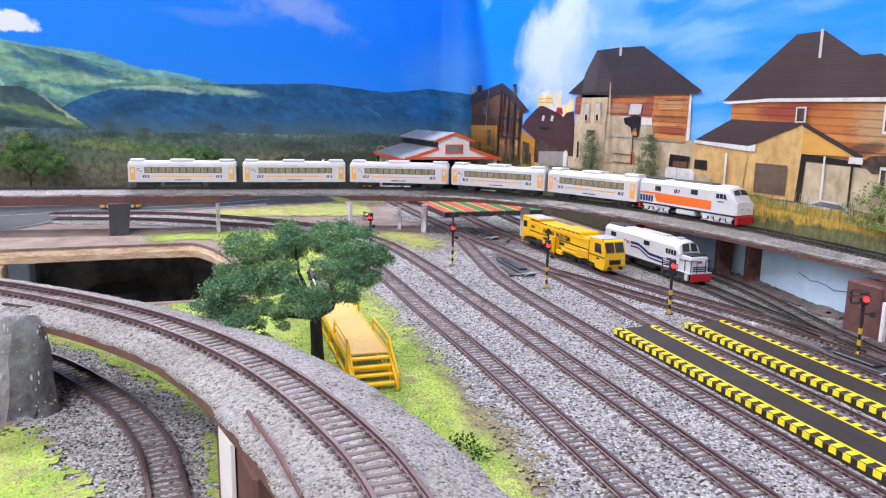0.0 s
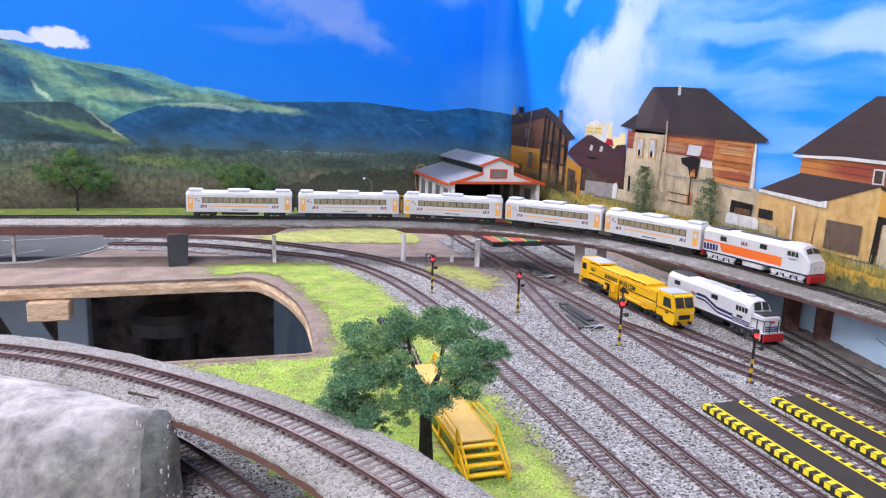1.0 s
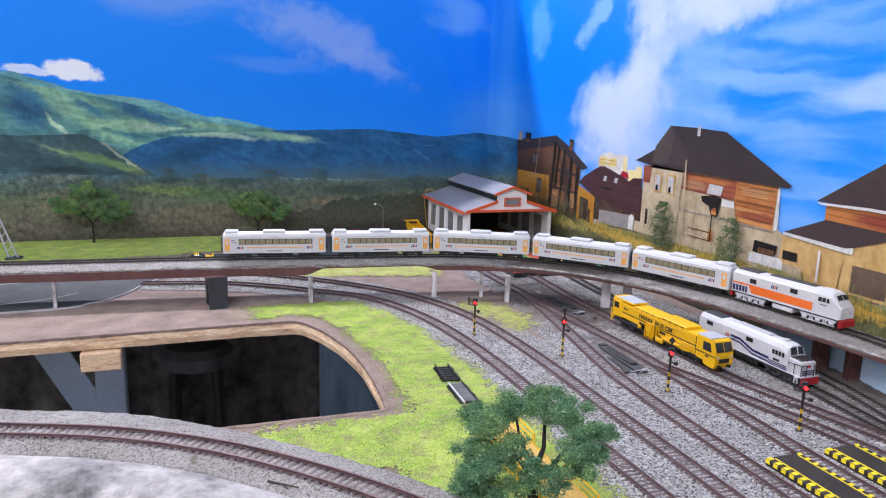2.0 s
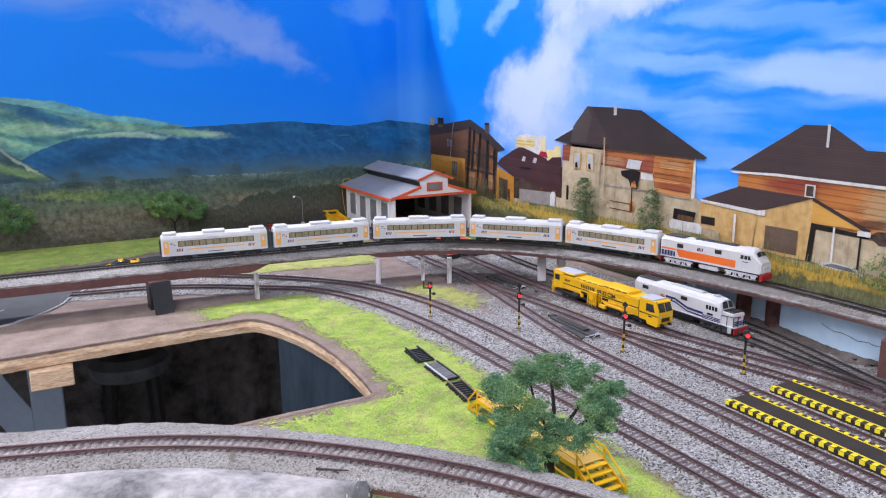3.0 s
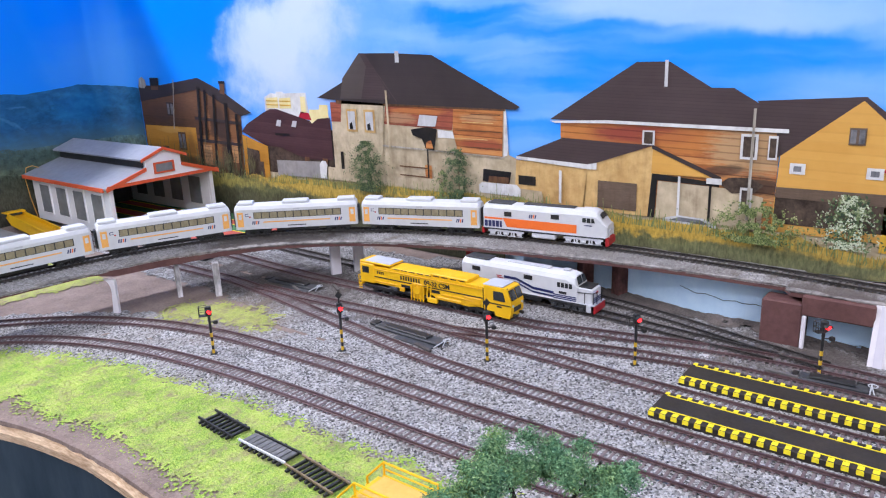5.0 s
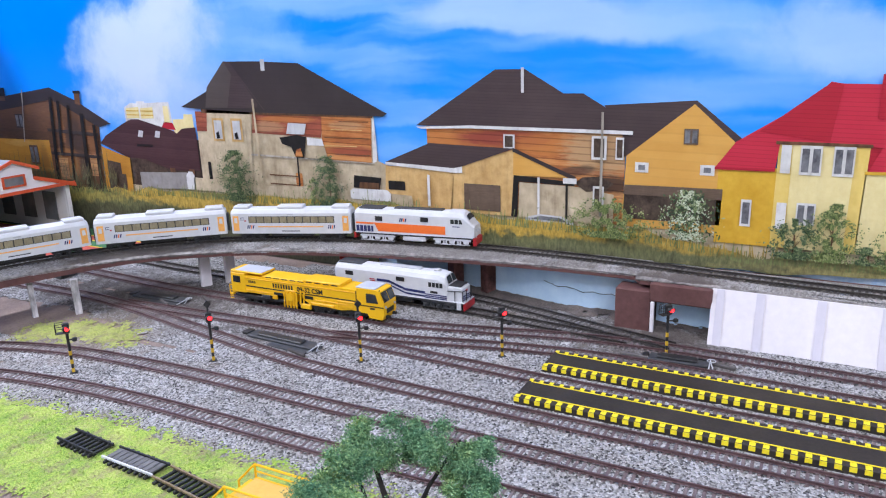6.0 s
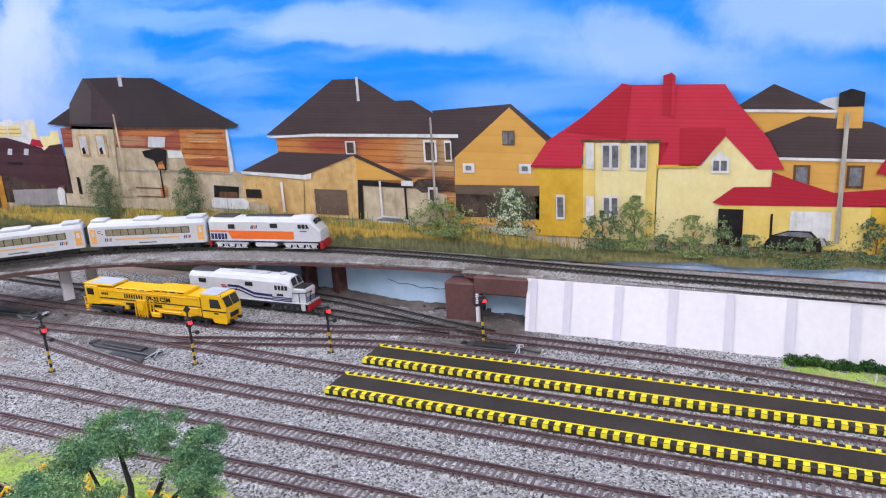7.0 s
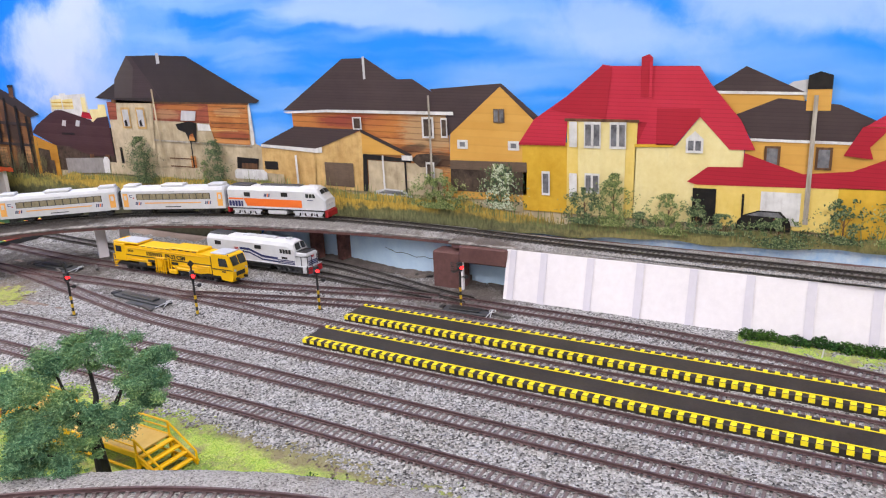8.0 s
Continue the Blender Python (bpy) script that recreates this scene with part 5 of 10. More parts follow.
# far small buildings
INK_SCORCHED = plank_print("scorched_board_print", [(0.2, (0.05, 0.028, 0.018)), (0.5, (0.115, 0.058, 0.034)), (0.85, (0.19, 0.095, 0.05))], 0.03, 0.12, 0.3, 0.5, [
    (2.17, 0.18, 0.03, 0.06, 0, 0.7, SOOT), (2.2, 0.13, 0.06, 0.04, 0, 0.6, (0.3, 0.13, 0.04)), (2.15, 0.12, 0.03, 0.05, 0, 0.8, SOOT), (2.12, 0.17, 0.02, 0.04, 0, 0.5, (0.3, 0.13, 0.05)), (2.37, 0.2, 0.08, 0.02, 0, 0.4, SOOT), (2.205, 0.2, 0.012, 0.04, 4, 0.6, (0.32, 0.14, 0.06))])
INK_SMOKED = plank_print("smoked_ochre_print", [(0.25, (0.3, 0.135, 0.02)), (0.6, (0.47, 0.225, 0.035)), (0.9, (0.54, 0.3, 0.07))], 0.02, 0.05, 0.3, 0.35, [
    (2.27, 0.12, 0.02, 0.06, 0, 0.6, (0.16, 0.075, 0.025)), (2.4, 0.11, 0.05, 0.03, 0, 0.5, (0.2, 0.1, 0.03)), (2.3, 0.1, 0.1, 0.018, 0, 0.6, SOOT), (2.34, 0.165, 0.07, 0.01, 0, 0.4, (0.6, 0.38, 0.12))])
far = printed("printed_house", "scorched timber and ochre printed house with chimneys")
on_east("wall", [(2.438, 0.06), (2.438, 0.236), (2.22, 0.262), (2.096, 0.203), (2.104, 0.06)], 2, INK_SCORCHED, far)
on_east("lower_wall", [(2.436, 0.08), (2.432, 0.172), (2.247, 0.173), (2.249, 0.08)], 3, INK_SMOKED, far)
for a, b, z0, z1 in ((2.228, 2.2, 0.1, 0.14), (2.135, 2.112, 0.11, 0.15)):
    on_east("lower_wall", rect(b, a, z0, z1), 3, INK_BURNT, far)
on_east("roof", [(2.438, 0.256), (2.362, 0.256), (2.22, 0.272), (2.146, 0.247), (2.063, 0.208), (2.096, 0.201), (2.195, 0.242), (2.225, 0.25), (2.32, 0.236), (2.438, 0.222)], 4, INK_ROOF_DARK, far)
on_east("chimney", [(2.389, 0.247), (2.387, 0.266), (2.361, 0.266), (2.362, 0.247)], 5, INK_SCORCHED, far)
on_east("chimney_cap", rect(2.358, 2.39, 0.256, 0.272), 6, INK_BLACK, far)
on_east("chimney", [(2.151, 0.243), (2.15, 0.262), (2.134, 0.262), (2.137, 0.24)], 5, INK_SCORCHED, far)
on_east("chimney_cap", rect(2.132, 2.152, 0.261, 0.266), 6, INK_BLACK, far)
on_east("dish", [(2.437, 0.252), (2.432, 0.27), (2.42, 0.274), (2.409, 0.268), (2.406, 0.257), (2.415, 0.25)], 5, INK_POLE, far)
for (ya, za), (yb, zb), w in (((2.221, 0.255), (2.238, 0.08), 0.0045), ((2.173, 0.24), (2.191, 0.08), 0.0035), ((2.138, 0.225), (2.146, 0.08), 0.005), ((2.108, 0.205), (2.112, 0.08), 0.004), ((2.2, 0.248), (2.212, 0.15), 0.004)):
    on_east("post", [(ya + w, za), (yb + w, zb), (yb - w, zb), (ya - w, za)], 6, INK_BLACK, far)
for za, zb in ((0.152, 0.149), (0.196, 0.19)):
    on_east("beam", [(2.245, za), (2.245, za - 0.006), (2.1, zb - 0.006), (2.1, zb)], 5, INK_ROOF_DARK, far)
window(far, 2.285, 2.312, 0.125, 0.162, 5, 1, INK_TIMBER)
window(far, 2.315, 2.34, 0.195, 0.222, 5, 1, INK_ROOF_DARK)
on_east("door", rect(2.352, 2.375, 0.08, 0.13), 5, INK_TIMBER, far)
on_east("pole", [(2.3, 0.268), (2.3028, 0.268), (2.3225, 0.168), (2.3196, 0.168)], 8, INK_POLE, far)

INK_DULL = ink("dull_grey_print", (0.19, 0.175, 0.17), (0.34, 0.32, 0.31), 60, 20)
mid = printed("printed_house", "low brown-roofed printed houses with an ochre shed")
INK_ROOF_WINE = plank_print("wine_roof_print", [(0.3, (0.05, 0.022, 0.026)), (0.8, (0.092, 0.046, 0.05))], 0.0042, 0.14, 0.2)
on_east("wall", [(2.05, 0.1), (2.05, 0.152), (1.853, 0.142), (1.853, 0.1)], 2, INK_PORCH, mid)
on_east("roof", [(2.098, 0.172), (2.081, 0.186), (2.03, 0.209), (2.008, 0.2165), (1.99, 0.217), (1.906, 0.199), (1.892, 0.19), (1.974, 0.147), (2.03, 0.149)], 3, INK_ROOF_WINE, mid)
on_east("roof", [(1.982, 0.146), (1.884, 0.203), (1.853, 0.206), (1.853, 0.133), (1.92, 0.131)], 4, INK_ROOF_WINE, mid)
on_east("roof", [(1.934, 0.203), (1.926, 0.214), (1.906, 0.212), (1.9, 0.2)], 2, INK_RED_DARK, mid)
for y in (1.995, 1.953):
    on_east("roof_window", [(y, 0.187), (y - 0.012, 0.186), (y - 0.016, 0.197), (y - 0.005, 0.198)], 5, INK_GREYW, mid)
on_east("roof_vent", rect(1.96, 2.0, 0.17, 0.174), 5, INK_BLACK, mid)
on_east("shed_wall", [(2.1, 0.08), (2.096, 0.167), (2.024, 0.148), (2.025, 0.08)], 5, INK_SMOKED, mid)
on_east("shed_opening", [(2.088, 0.08), (2.086, 0.142), (2.05, 0.138), (2.05, 0.118), (2.04, 0.118), (2.04, 0.08)], 6, INK_PORCH, mid)
for y in (1.918, 1.872):
    on_east("post", rect(y - 0.006, y + 0.006, 0.1, 0.135), 6, INK_TIMBER, mid)
on_east("garden_wall", [(2.001, 0.095), (2.001, 0.124), (1.885, 0.129), (1.878, 0.126), (1.876, 0.1)], 7, INK_DULL, mid)
on_east("gate_arch", [(1.886, 0.1), (1.886, 0.124), (1.88, 0.131), (1.871, 0.131), (1.866, 0.124), (1.866, 0.1)], 8, INK_WHITE, mid)
block = printed("printed_building", "distant yellow and white printed apartment block")
on_east("wall", [(2.022, 0.2), (2.022, 0.237), (2.004, 0.245), (1.99, 0.244), (1.988, 0.248), (1.97, 0.248), (1.968, 0.245), (1.91, 0.247), (1.905, 0.2)], 1, INK_WHITE, block)
for a, b in ((2.017, 1.985), (1.981, 1.95)):
    on_east("panel", [(a, 0.218), (a, 0.236), (b, 0.238), (b, 0.219)], 2, INK_PALE, block)
    for z in (0.2235, 0.2305):
        on_east("balcony", rect(b, a, z, z + 0.0016), 3, INK_GOLD, block)
on_east("panel", [(1.925, 0.212), (1.925, 0.24), (1.913, 0.24), (1.911, 0.212)], 2, INK_PALE, block)
on_east("wall", [(1.905, 0.18), (1.905, 0.218), (1.88, 0.219), (1.878, 0.227), (1.858, 0.227), (1.856, 0.18)], 1, INK_PALE, block)

# unfinished beige and brick house
h1 = printed("printed_house", "unfinished beige and brick printed house with a dark hip roof")
on_east("wall", [(1.85, 0.105), (1.85, 0.232), (1.5, 0.231), (1.495, 0.165), (1.475, 0.158), (1.475, 0.1)], 2, INK_CREAM, h1)
on_east("brick_band", [(1.85, 0.2), (1.85, 0.232), (1.815, 0.232), (1.815, 0.2)], 3, INK_BRICK_RED, h1)
on_east("brick_wall", [(1.73, 0.2), (1.725, 0.231), (1.589, 0.23), (1.594, 0.196)], 3, INK_BRICK_RED, h1)
on_east("brick_wall", [(1.594, 0.162), (1.591, 0.23), (1.503, 0.23), (1.506, 0.16)], 4, INK_BRICK, h1)
for k, (a, b) in enumerate(((1.508, 1.57), (1.53, 1.59), (1.508, 1.588), (1.52, 1.575), (1.508, 1.56))):
    on_east("board", rect(a, b, 0.172 + k * 0.012, 0.1732 + k * 0.012), 5, INK_SAND if k % 2 else INK_TIMBER, h1)
on_east("corner_strip", [(1.502, 0.23), (1.4985, 0.226), (1.4968, 0.2), (1.4958, 0.178), (1.4975, 0.164), (1.504, 0.162)], 3, INK_WHITE, h1)
on_east("turret", [(1.838, 0.11), (1.822, 0.237), (1.728, 0.237), (1.738, 0.11)], 5, INK_CREAM, h1)
on_east("roof", [(1.879, 0.239), (1.818, 0.264), (1.773, 0.31), (1.705, 0.309), (1.627, 0.305), (1.475, 0.233), (1.482, 0.229), (1.72, 0.232), (1.835, 0.236)], 6, INK_ROOF_DARK, h1)
on_east("eaves_shadow", [(1.835, 0.236), (1.835, 0.23), (1.5, 0.2265), (1.5, 0.231)], 5, INK_TIMBER, h1)
INK_ROOF_PALE = plank_print("pale_roof_print", [(0.3, (0.066, 0.052, 0.048)), (0.8, (0.105, 0.085, 0.078))], 0.0032, 0.06, 0.3, 0.1)
on_east("roof_face", [(1.823, 0.2385), (1.815, 0.271), (1.774, 0.3105), (1.76, 0.29), (1.775, 0.2385)], 7, INK_ROOF_PALE, h1)
on_east("roof_face", [(1.775, 0.2385), (1.76, 0.29), (1.774, 0.3105), (1.763, 0.309), (1.711, 0.244), (1.715, 0.2385)], 7, INK_ROOF, h1)
on_east("roof_face", [(1.763, 0.309), (1.739, 0.309), (1.7, 0.27), (1.705, 0.238), (1.711, 0.244)], 7, INK_ROOF_DARK, h1)
on_east("vent", rect(1.69, 1.698, 0.295, 0.312), 8, INK_GREYW, h1)
for y in (1.8, 1.76):
    window(h1, y - 0.012, y + 0.012, 0.185, 0.222, 7, 0, INK_SAND, INK_GREYW)
    on_east("hole", [(y + 0.004, 0.189), (y + 0.005, 0.198), (y - 0.001, 0.201), (y - 0.003, 0.19)], 9, INK_BLACK, h1)
on_east("block", [(1.66, 0.2), (1.655, 0.217), (1.62, 0.216), (1.625, 0.2)], 6, INK_GREYW, h1)
on_east("broken_opening", [(1.674, 0.194), (1.64, 0.199), (1.622, 0.196), (1.629, 0.163), (1.645, 0.165), (1.652, 0.18), (1.67, 0.185)], 6, INK_BLACK, h1)
on_east("plaster", [(1.622, 0.163), (1.62, 0.196), (1.592, 0.194), (1.585, 0.17), (1.59, 0.163)], 6, INK_CREAM, h1)
on_east("plaster_top", [(1.6205, 0.184), (1.62, 0.196), (1.592, 0.194), (1.589, 0.184)], 7, INK_WHITE, h1)
on_east("rubble", [(1.645, 0.166), (1.643, 0.176), (1.634, 0.179), (1.63, 0.166)], 7, INK_BRICK, h1)
on_east("post", [(1.7185, 0.12), (1.7225, 0.253), (1.7185, 0.253), (1.7145, 0.12)], 9, INK_CREAM, h1)
on_east("opening", [(1.54, 0.124), (1.538, 0.1425), (1.49, 0.141), (1.494, 0.123)], 6, INK_BLACK, h1)
on_east("opening_floor", [(1.53, 0.124), (1.528, 0.133), (1.494, 0.133), (1.494, 0.123)], 7, INK_TIMBER, h1)
on_east("roof_ridge", [(1.765, 0.309), (1.7, 0.236), (1.698, 0.236), (1.761, 0.309)], 8, INK_ROOF, h1)
on_east("downpipe", rect(1.6395, 1.6425, 0.12, 0.165), 8, INK_BLACK, h1)
on_east("side_wall", rect(1.845, 1.878, 0.1, 0.185), 1, INK_ROOF_DARK, h1)
on_east("wall_step", [(1.735, 0.164), (1.735, 0.167), (1.5, 0.162), (1.5, 0.1605)], 6, INK_POLE, h1)
on_east("door", rect(1.635, 1.648, 0.115, 0.14), 6, INK_BRICK, h1)
on_east("opening", rect(1.825, 1.832, 0.12, 0.15), 7, INK_BLACK, h1)
for z in (0.134, 0.12):
    on_east("rail", rect(1.64, 1.7, z, z + 0.002), 7, INK_TIMBER, h1)
on_east("garden_wall", [(1.87, 0.1), (1.868, 0.122), (1.7, 0.116), (1.6, 0.122), (1.44, 0.118), (1.436, 0.1)], 8, INK_CREAM, h1)

# brown brick house with the lean-to
h2 = printed("printed_house", "brown brick printed house with dark roof and lean-to")
on_east("wall", [(1.41, 0.1), (1.413, 0.217), (1.137, 0.215), (1.139, 0.1)], 2, INK_BRICK, h2)
on_east("roof", [(1.428, 0.218), (1.308, 0.291), (1.267, 0.291), (1.216, 0.261), (1.191, 0.261), (1.162, 0.244), (1.129, 0.216)], 6, INK_ROOF, h2)
on_east("eaves", [(1.428, 0.216), (1.344, 0.2195), (1.129, 0.217), (1.129, 0.2125), (1.344, 0.2155), (1.42, 0.2135)], 7, INK_WHITE, h2)
on_east("lean_to_wall", [(1.485, 0.1), (1.482, 0.16), (1.371, 0.157), (1.376, 0.1)], 5, INK_SAND, h2)
on_east("gable", [(1.378, 0.1), (1.371, 0.161), (1.282, 0.19), (1.2, 0.157), (1.283, 0.155), (1.286, 0.1)], 5, INK_SAND, h2)
on_east("gable_boards", [(1.284, 0.156), (1.283, 0.188), (1.202, 0.156)], 6, INK_OCHRE, h2)
on_east("lean_to_roof", [(1.481, 0.165), (1.408, 0.194), (1.338, 0.192), (1.282, 0.191), (1.361, 0.163), (1.371, 0.159)], 7, INK_ROOF, h2)
on_east("fascia", [(1.481, 0.165), (1.371, 0.161), (1.358, 0.164), (1.358, 0.155), (1.371, 0.1545), (1.481, 0.161)], 8, INK_WHITE, h2)
on_east("roof_edge", [(1.284, 0.192), (1.198, 0.158), (1.2, 0.153), (1.284, 0.187)], 8, INK_ROOF_DARK, h2)
on_east("fascia", rect(1.197, 1.215, 0.149, 0.156), 9, INK_WHITE, h2)
on_east("garage_door", rect(1.302, 1.356, 0.105, 0.141), 7, INK_GARAGE, h2)
on_east("porch", [(1.287, 0.1), (1.283, 0.156), (1.2, 0.151), (1.2, 0.146), (1.276, 0.148), (1.278, 0.1)], 6, INK_BLACK, h2)
on_east("porch_wall", [(1.277, 0.1), (1.275, 0.147), (1.19, 0.145), (1.15, 0.138), (1.15, 0.1)], 5, INK_CREAM, h2)
on_east("soot", [(1.2, 0.15), (1.19, 0.158), (1.165, 0.16), (1.15, 0.152), (1.16, 0.143), (1.185, 0.14)], 7, INK_PORCH, h2)
for y in (1.248, 1.21):
    on_east("post", rect(y - 0.0015, y + 0.0015, 0.1, 0.155), 8, INK_WHITE if y > 1.22 else INK_BLACK, h2)
window(h2, 1.281, 1.297, 0.191, 0.209, 8, 0, None, INK_PORCH)
window(h2, 1.16, 1.179, 0.181, 0.21, 8, 0, None, INK_PORCH)
window(h2, 1.139, 1.149, 0.182, 0.209, 8, 0, None, INK_PORCH)
window(h2, 1.162, 1.176, 0.118, 0.148, 8, 0, None, INK_PORCH)
on_east("opening", rect(1.45, 1.478, 0.125, 0.138), 7, INK_BLACK, h2)
on_east("post", rect(1.409, 1.413, 0.105, 0.15), 9, INK_WHITE, h2)
on_east("chimney_pipe", rect(1.268, 1.272, 0.262, 0.293), 8, INK_GREYW, h2)
tank = printed("printed_tank", "pale horizontal printed tank")
on_east("tank", [(1.545, 0.107), (1.545, 0.119), (1.54, 0.123), (1.48, 0.124), (1.474, 0.119), (1.474, 0.107)], 10, INK_WHITE, tank)

# ochre gabled house
h3 = printed("printed_house", "ochre gabled printed house with brown roof")
on_east("roof", [(1.165, 0.247), (1.058, 0.253), (1.007, 0.211), (1.016, 0.2), (1.1, 0.2), (1.14, 0.185), (1.142, 0.215)], 3, INK_ROOF, h3)
on_east("wall", [(1.136, 0.187), (1.06, 0.249), (1.014, 0.207), (1.022, 0.1), (1.14, 0.1)], 4, INK_OCHRE, h3)
on_east("porch", [(1.138, 0.11), (1.137, 0.151), (1.024, 0.152), (1.025, 0.11)], 5, INK_PORCH, h3)
on_east("canopy", [(1.138, 0.14), (1.137, 0.152), (1.024, 0.153), (1.024, 0.14)], 6, INK_GARAGE, h3)
window(h3, 1.054, 1.07, 0.203, 0.221, 6, 1, INK_GARAGE)
for y in (1.042, 1.117):
    on_east("vent", rect(y - 0.008, y + 0.008, 0.168, 0.18), 6, INK_WHITE, h3)
    on_east("vent", rect(y - 0.004, y + 0.004, 0.171, 0.177), 7, INK_PANE, h3)

# yellow house with the red roof
h4 = printed("printed_house", "yellow printed house with bright red roof")
on_east("wall", [(1.03, 0.09), (1.03, 0.18), (0.955, 0.18), (0.955, 0.09)], 5, INK_GOLD, h4)
on_east("bay_wall", [(0.97, 0.09), (0.969, 0.21), (0.882, 0.208), (0.885, 0.09)], 6, INK_YELLOW, h4)
on_east("bay_face", [(0.955, 0.09), (0.955, 0.21), (0.895, 0.209), (0.897, 0.09)], 7, INK_PALE, h4)
on_east("wall", [(0.886, 0.09), (0.884, 0.18), (0.837, 0.18), (0.812, 0.213), (0.778, 0.18), (0.764, 0.18), (0.76, 0.09)], 6, INK_PALE, h4)
on_east("roof", [(1.034, 0.178), (1.013, 0.208), (0.964, 0.24), (0.941, 0.253), (0.925, 0.273), (0.913, 0.271), (0.815, 0.2685), (0.802, 0.249), (0.769, 0.21), (0.752, 0.177), (0.779, 0.177), (0.812, 0.213), (0.838, 0.18), (0.883, 0.178), (0.871, 0.206), (0.968, 0.207), (0.971, 0.178)], 8, INK_RED_ROOF, h4)
on_east("roof_face", [(0.99, 0.22), (0.925, 0.272), (0.913, 0.27), (0.92, 0.21)], 9, INK_RED_DARK, h4)
on_east("dormer_roof", [(0.838, 0.18), (0.812, 0.213), (0.812, 0.222), (0.86, 0.222), (0.86, 0.18)], 9, INK_RED_DARK, h4)
on_east("eaves", [(1.034, 0.179), (0.971, 0.179), (0.971, 0.176), (1.034, 0.176)], 9, INK_RED_DARK, h4)
on_east("chimney", [(0.879, 0.236), (0.879, 0.28), (0.87, 0.283), (0.866, 0.279), (0.866, 0.234)], 10, INK_RED_DARK, h4)
on_east("chimney_edge", rect(0.866, 0.8695, 0.235, 0.275), 11, INK_RED_ROOF, h4)
for y0, y1, z0, z1 in ((0.926, 0.947, 0.174, 0.206), (0.895, 0.915, 0.174, 0.206), (0.927, 0.946, 0.118, 0.143)):
    window(h4, y0, y1, z0, z1, 9, 1)
for z0, z1 in ((0.175, 0.206), (0.112, 0.142)):
    on_east("side_window", rect(0.956, 0.966, z0, z1), 9, INK_WHITE, h4)
window(h4, 0.992, 1.003, 0.112, 0.143, 9, 0)
on_east("gable_window", [(0.826, 0.172), (0.826, 0.188), (0.8165, 0.197), (0.807, 0.188), (0.807, 0.172)], 9, INK_WHITE, h4)
for y in (0.8205, 0.8125):
    on_east("pane", rect(y - 0.003, y + 0.003, 0.175, 0.186), 10, INK_PANE, h4)
on_east("porch_wall", [(0.815, 0.09), (0.815, 0.14), (0.6, 0.143), (0.6, 0.09)], 9, INK_YELLOW, h4)
on_east("porch_roof", [(0.823, 0.139), (0.801, 0.157), (0.764, 0.158), (0.763, 0.174), (0.733, 0.163), (0.703, 0.153), (0.656, 0.158), (0.6, 0.17), (0.6, 0.14), (0.655, 0.139), (0.812, 0.136)], 10, INK_RED_DARK, h4)
on_east("doorway", rect(0.79, 0.816, 0.09, 0.132), 10, INK_BLACK, h4)
on_east("garage_door", rect(0.703, 0.743, 0.095, 0.132), 10, INK_WHITE, h4)
on_east("pipe", rect(0.76, 0.7625, 0.095, 0.128), 11, INK_BLACK, h4)

on_east("roof_return", rect(0.866, 0.888, 0.174, 0.212), 5, INK_RED_DARK, h4)
on_east("eaves_shadow", [(0.972, 0.21), (0.972, 0.2065), (0.88, 0.2055), (0.88, 0.209)], 9, INK_TIMBER, h4)
on_east("eaves_shadow", [(0.885, 0.1805), (0.885, 0.177), (0.84, 0.178), (0.84, 0.1815)], 9, INK_GOLD, h4)
# dark-roofed houses behind
h5 = printed("printed_house", "ochre printed house with dark brown roofs behind")
on_east("wall", [(0.8, 0.2), (0.8, 0.24), (0.71, 0.238), (0.7, 0.2)], 2, INK_OCHRE, h5)
on_east("roof", [(0.808, 0.241), (0.767, 0.267), (0.706, 0.238)], 3, INK_ROOF, h5)
on_east("eaves", [(0.806, 0.2415), (0.706, 0.239), (0.706, 0.236), (0.806, 0.2385)], 4, INK_WHITE, h5)
on_east("wall", [(0.765, 0.15), (0.762, 0.19), (0.6, 0.187), (0.6, 0.15)], 4, INK_OCHRE, h5)
on_east("roof", [(0.776, 0.215), (0.733, 0.233), (0.674, 0.226), (0.63, 0.205), (0.6, 0.19), (0.6, 0.186), (0.757, 0.189)], 5, INK_ROOF, h5)
on_east("eaves", [(0.76, 0.19), (0.6, 0.187), (0.6, 0.184), (0.76, 0.187)], 6, INK_WHITE, h5)
on_east("tower", rect(0.683, 0.706, 0.22, 0.243), 6, INK_OCHRE, h5)
on_east("tower_roof", [(0.706, 0.242), (0.706, 0.256), (0.695, 0.26), (0.683, 0.256), (0.683, 0.242)], 7, INK_BLACK, h5)
for y in (0.735, 0.685):
    window(h5, y - 0.008, y + 0.008, 0.158, 0.182, 7, 0, INK_TIMBER)
h6 = printed("printed_house", "red-roofed ochre printed house at the far end")
on_east("wall", [(0.65, 0.13), (0.65, 0.204), (0.3, 0.21), (0.3, 0.13)], 7, INK_OCHRE, h6)
on_east("roof", [(0.3, 0.32), (0.5, 0.31), (0.594, 0.263), (0.605, 0.25), (0.62, 0.227), (0.629, 0.219), (0.65, 0.204), (0.3, 0.198)], 9, INK_RED_ROOF, h6)
on_east("roof_flare", [(0.652, 0.204), (0.667, 0.174), (0.64, 0.171), (0.644, 0.183), (0.628, 0.203)], 10, INK_RED_DARK, h6)
on_east("gable", [(0.592, 0.254), (0.605, 0.229), (0.3, 0.228), (0.3, 0.3), (0.5, 0.3)], 10, INK_PALE, h6)
window(h6, 0.572, 0.588, 0.233, 0.247, 11, 1)
on_east("porch_wall", rect(0.3, 0.668, 0.085, 0.142), 10, INK_GOLD, h6)
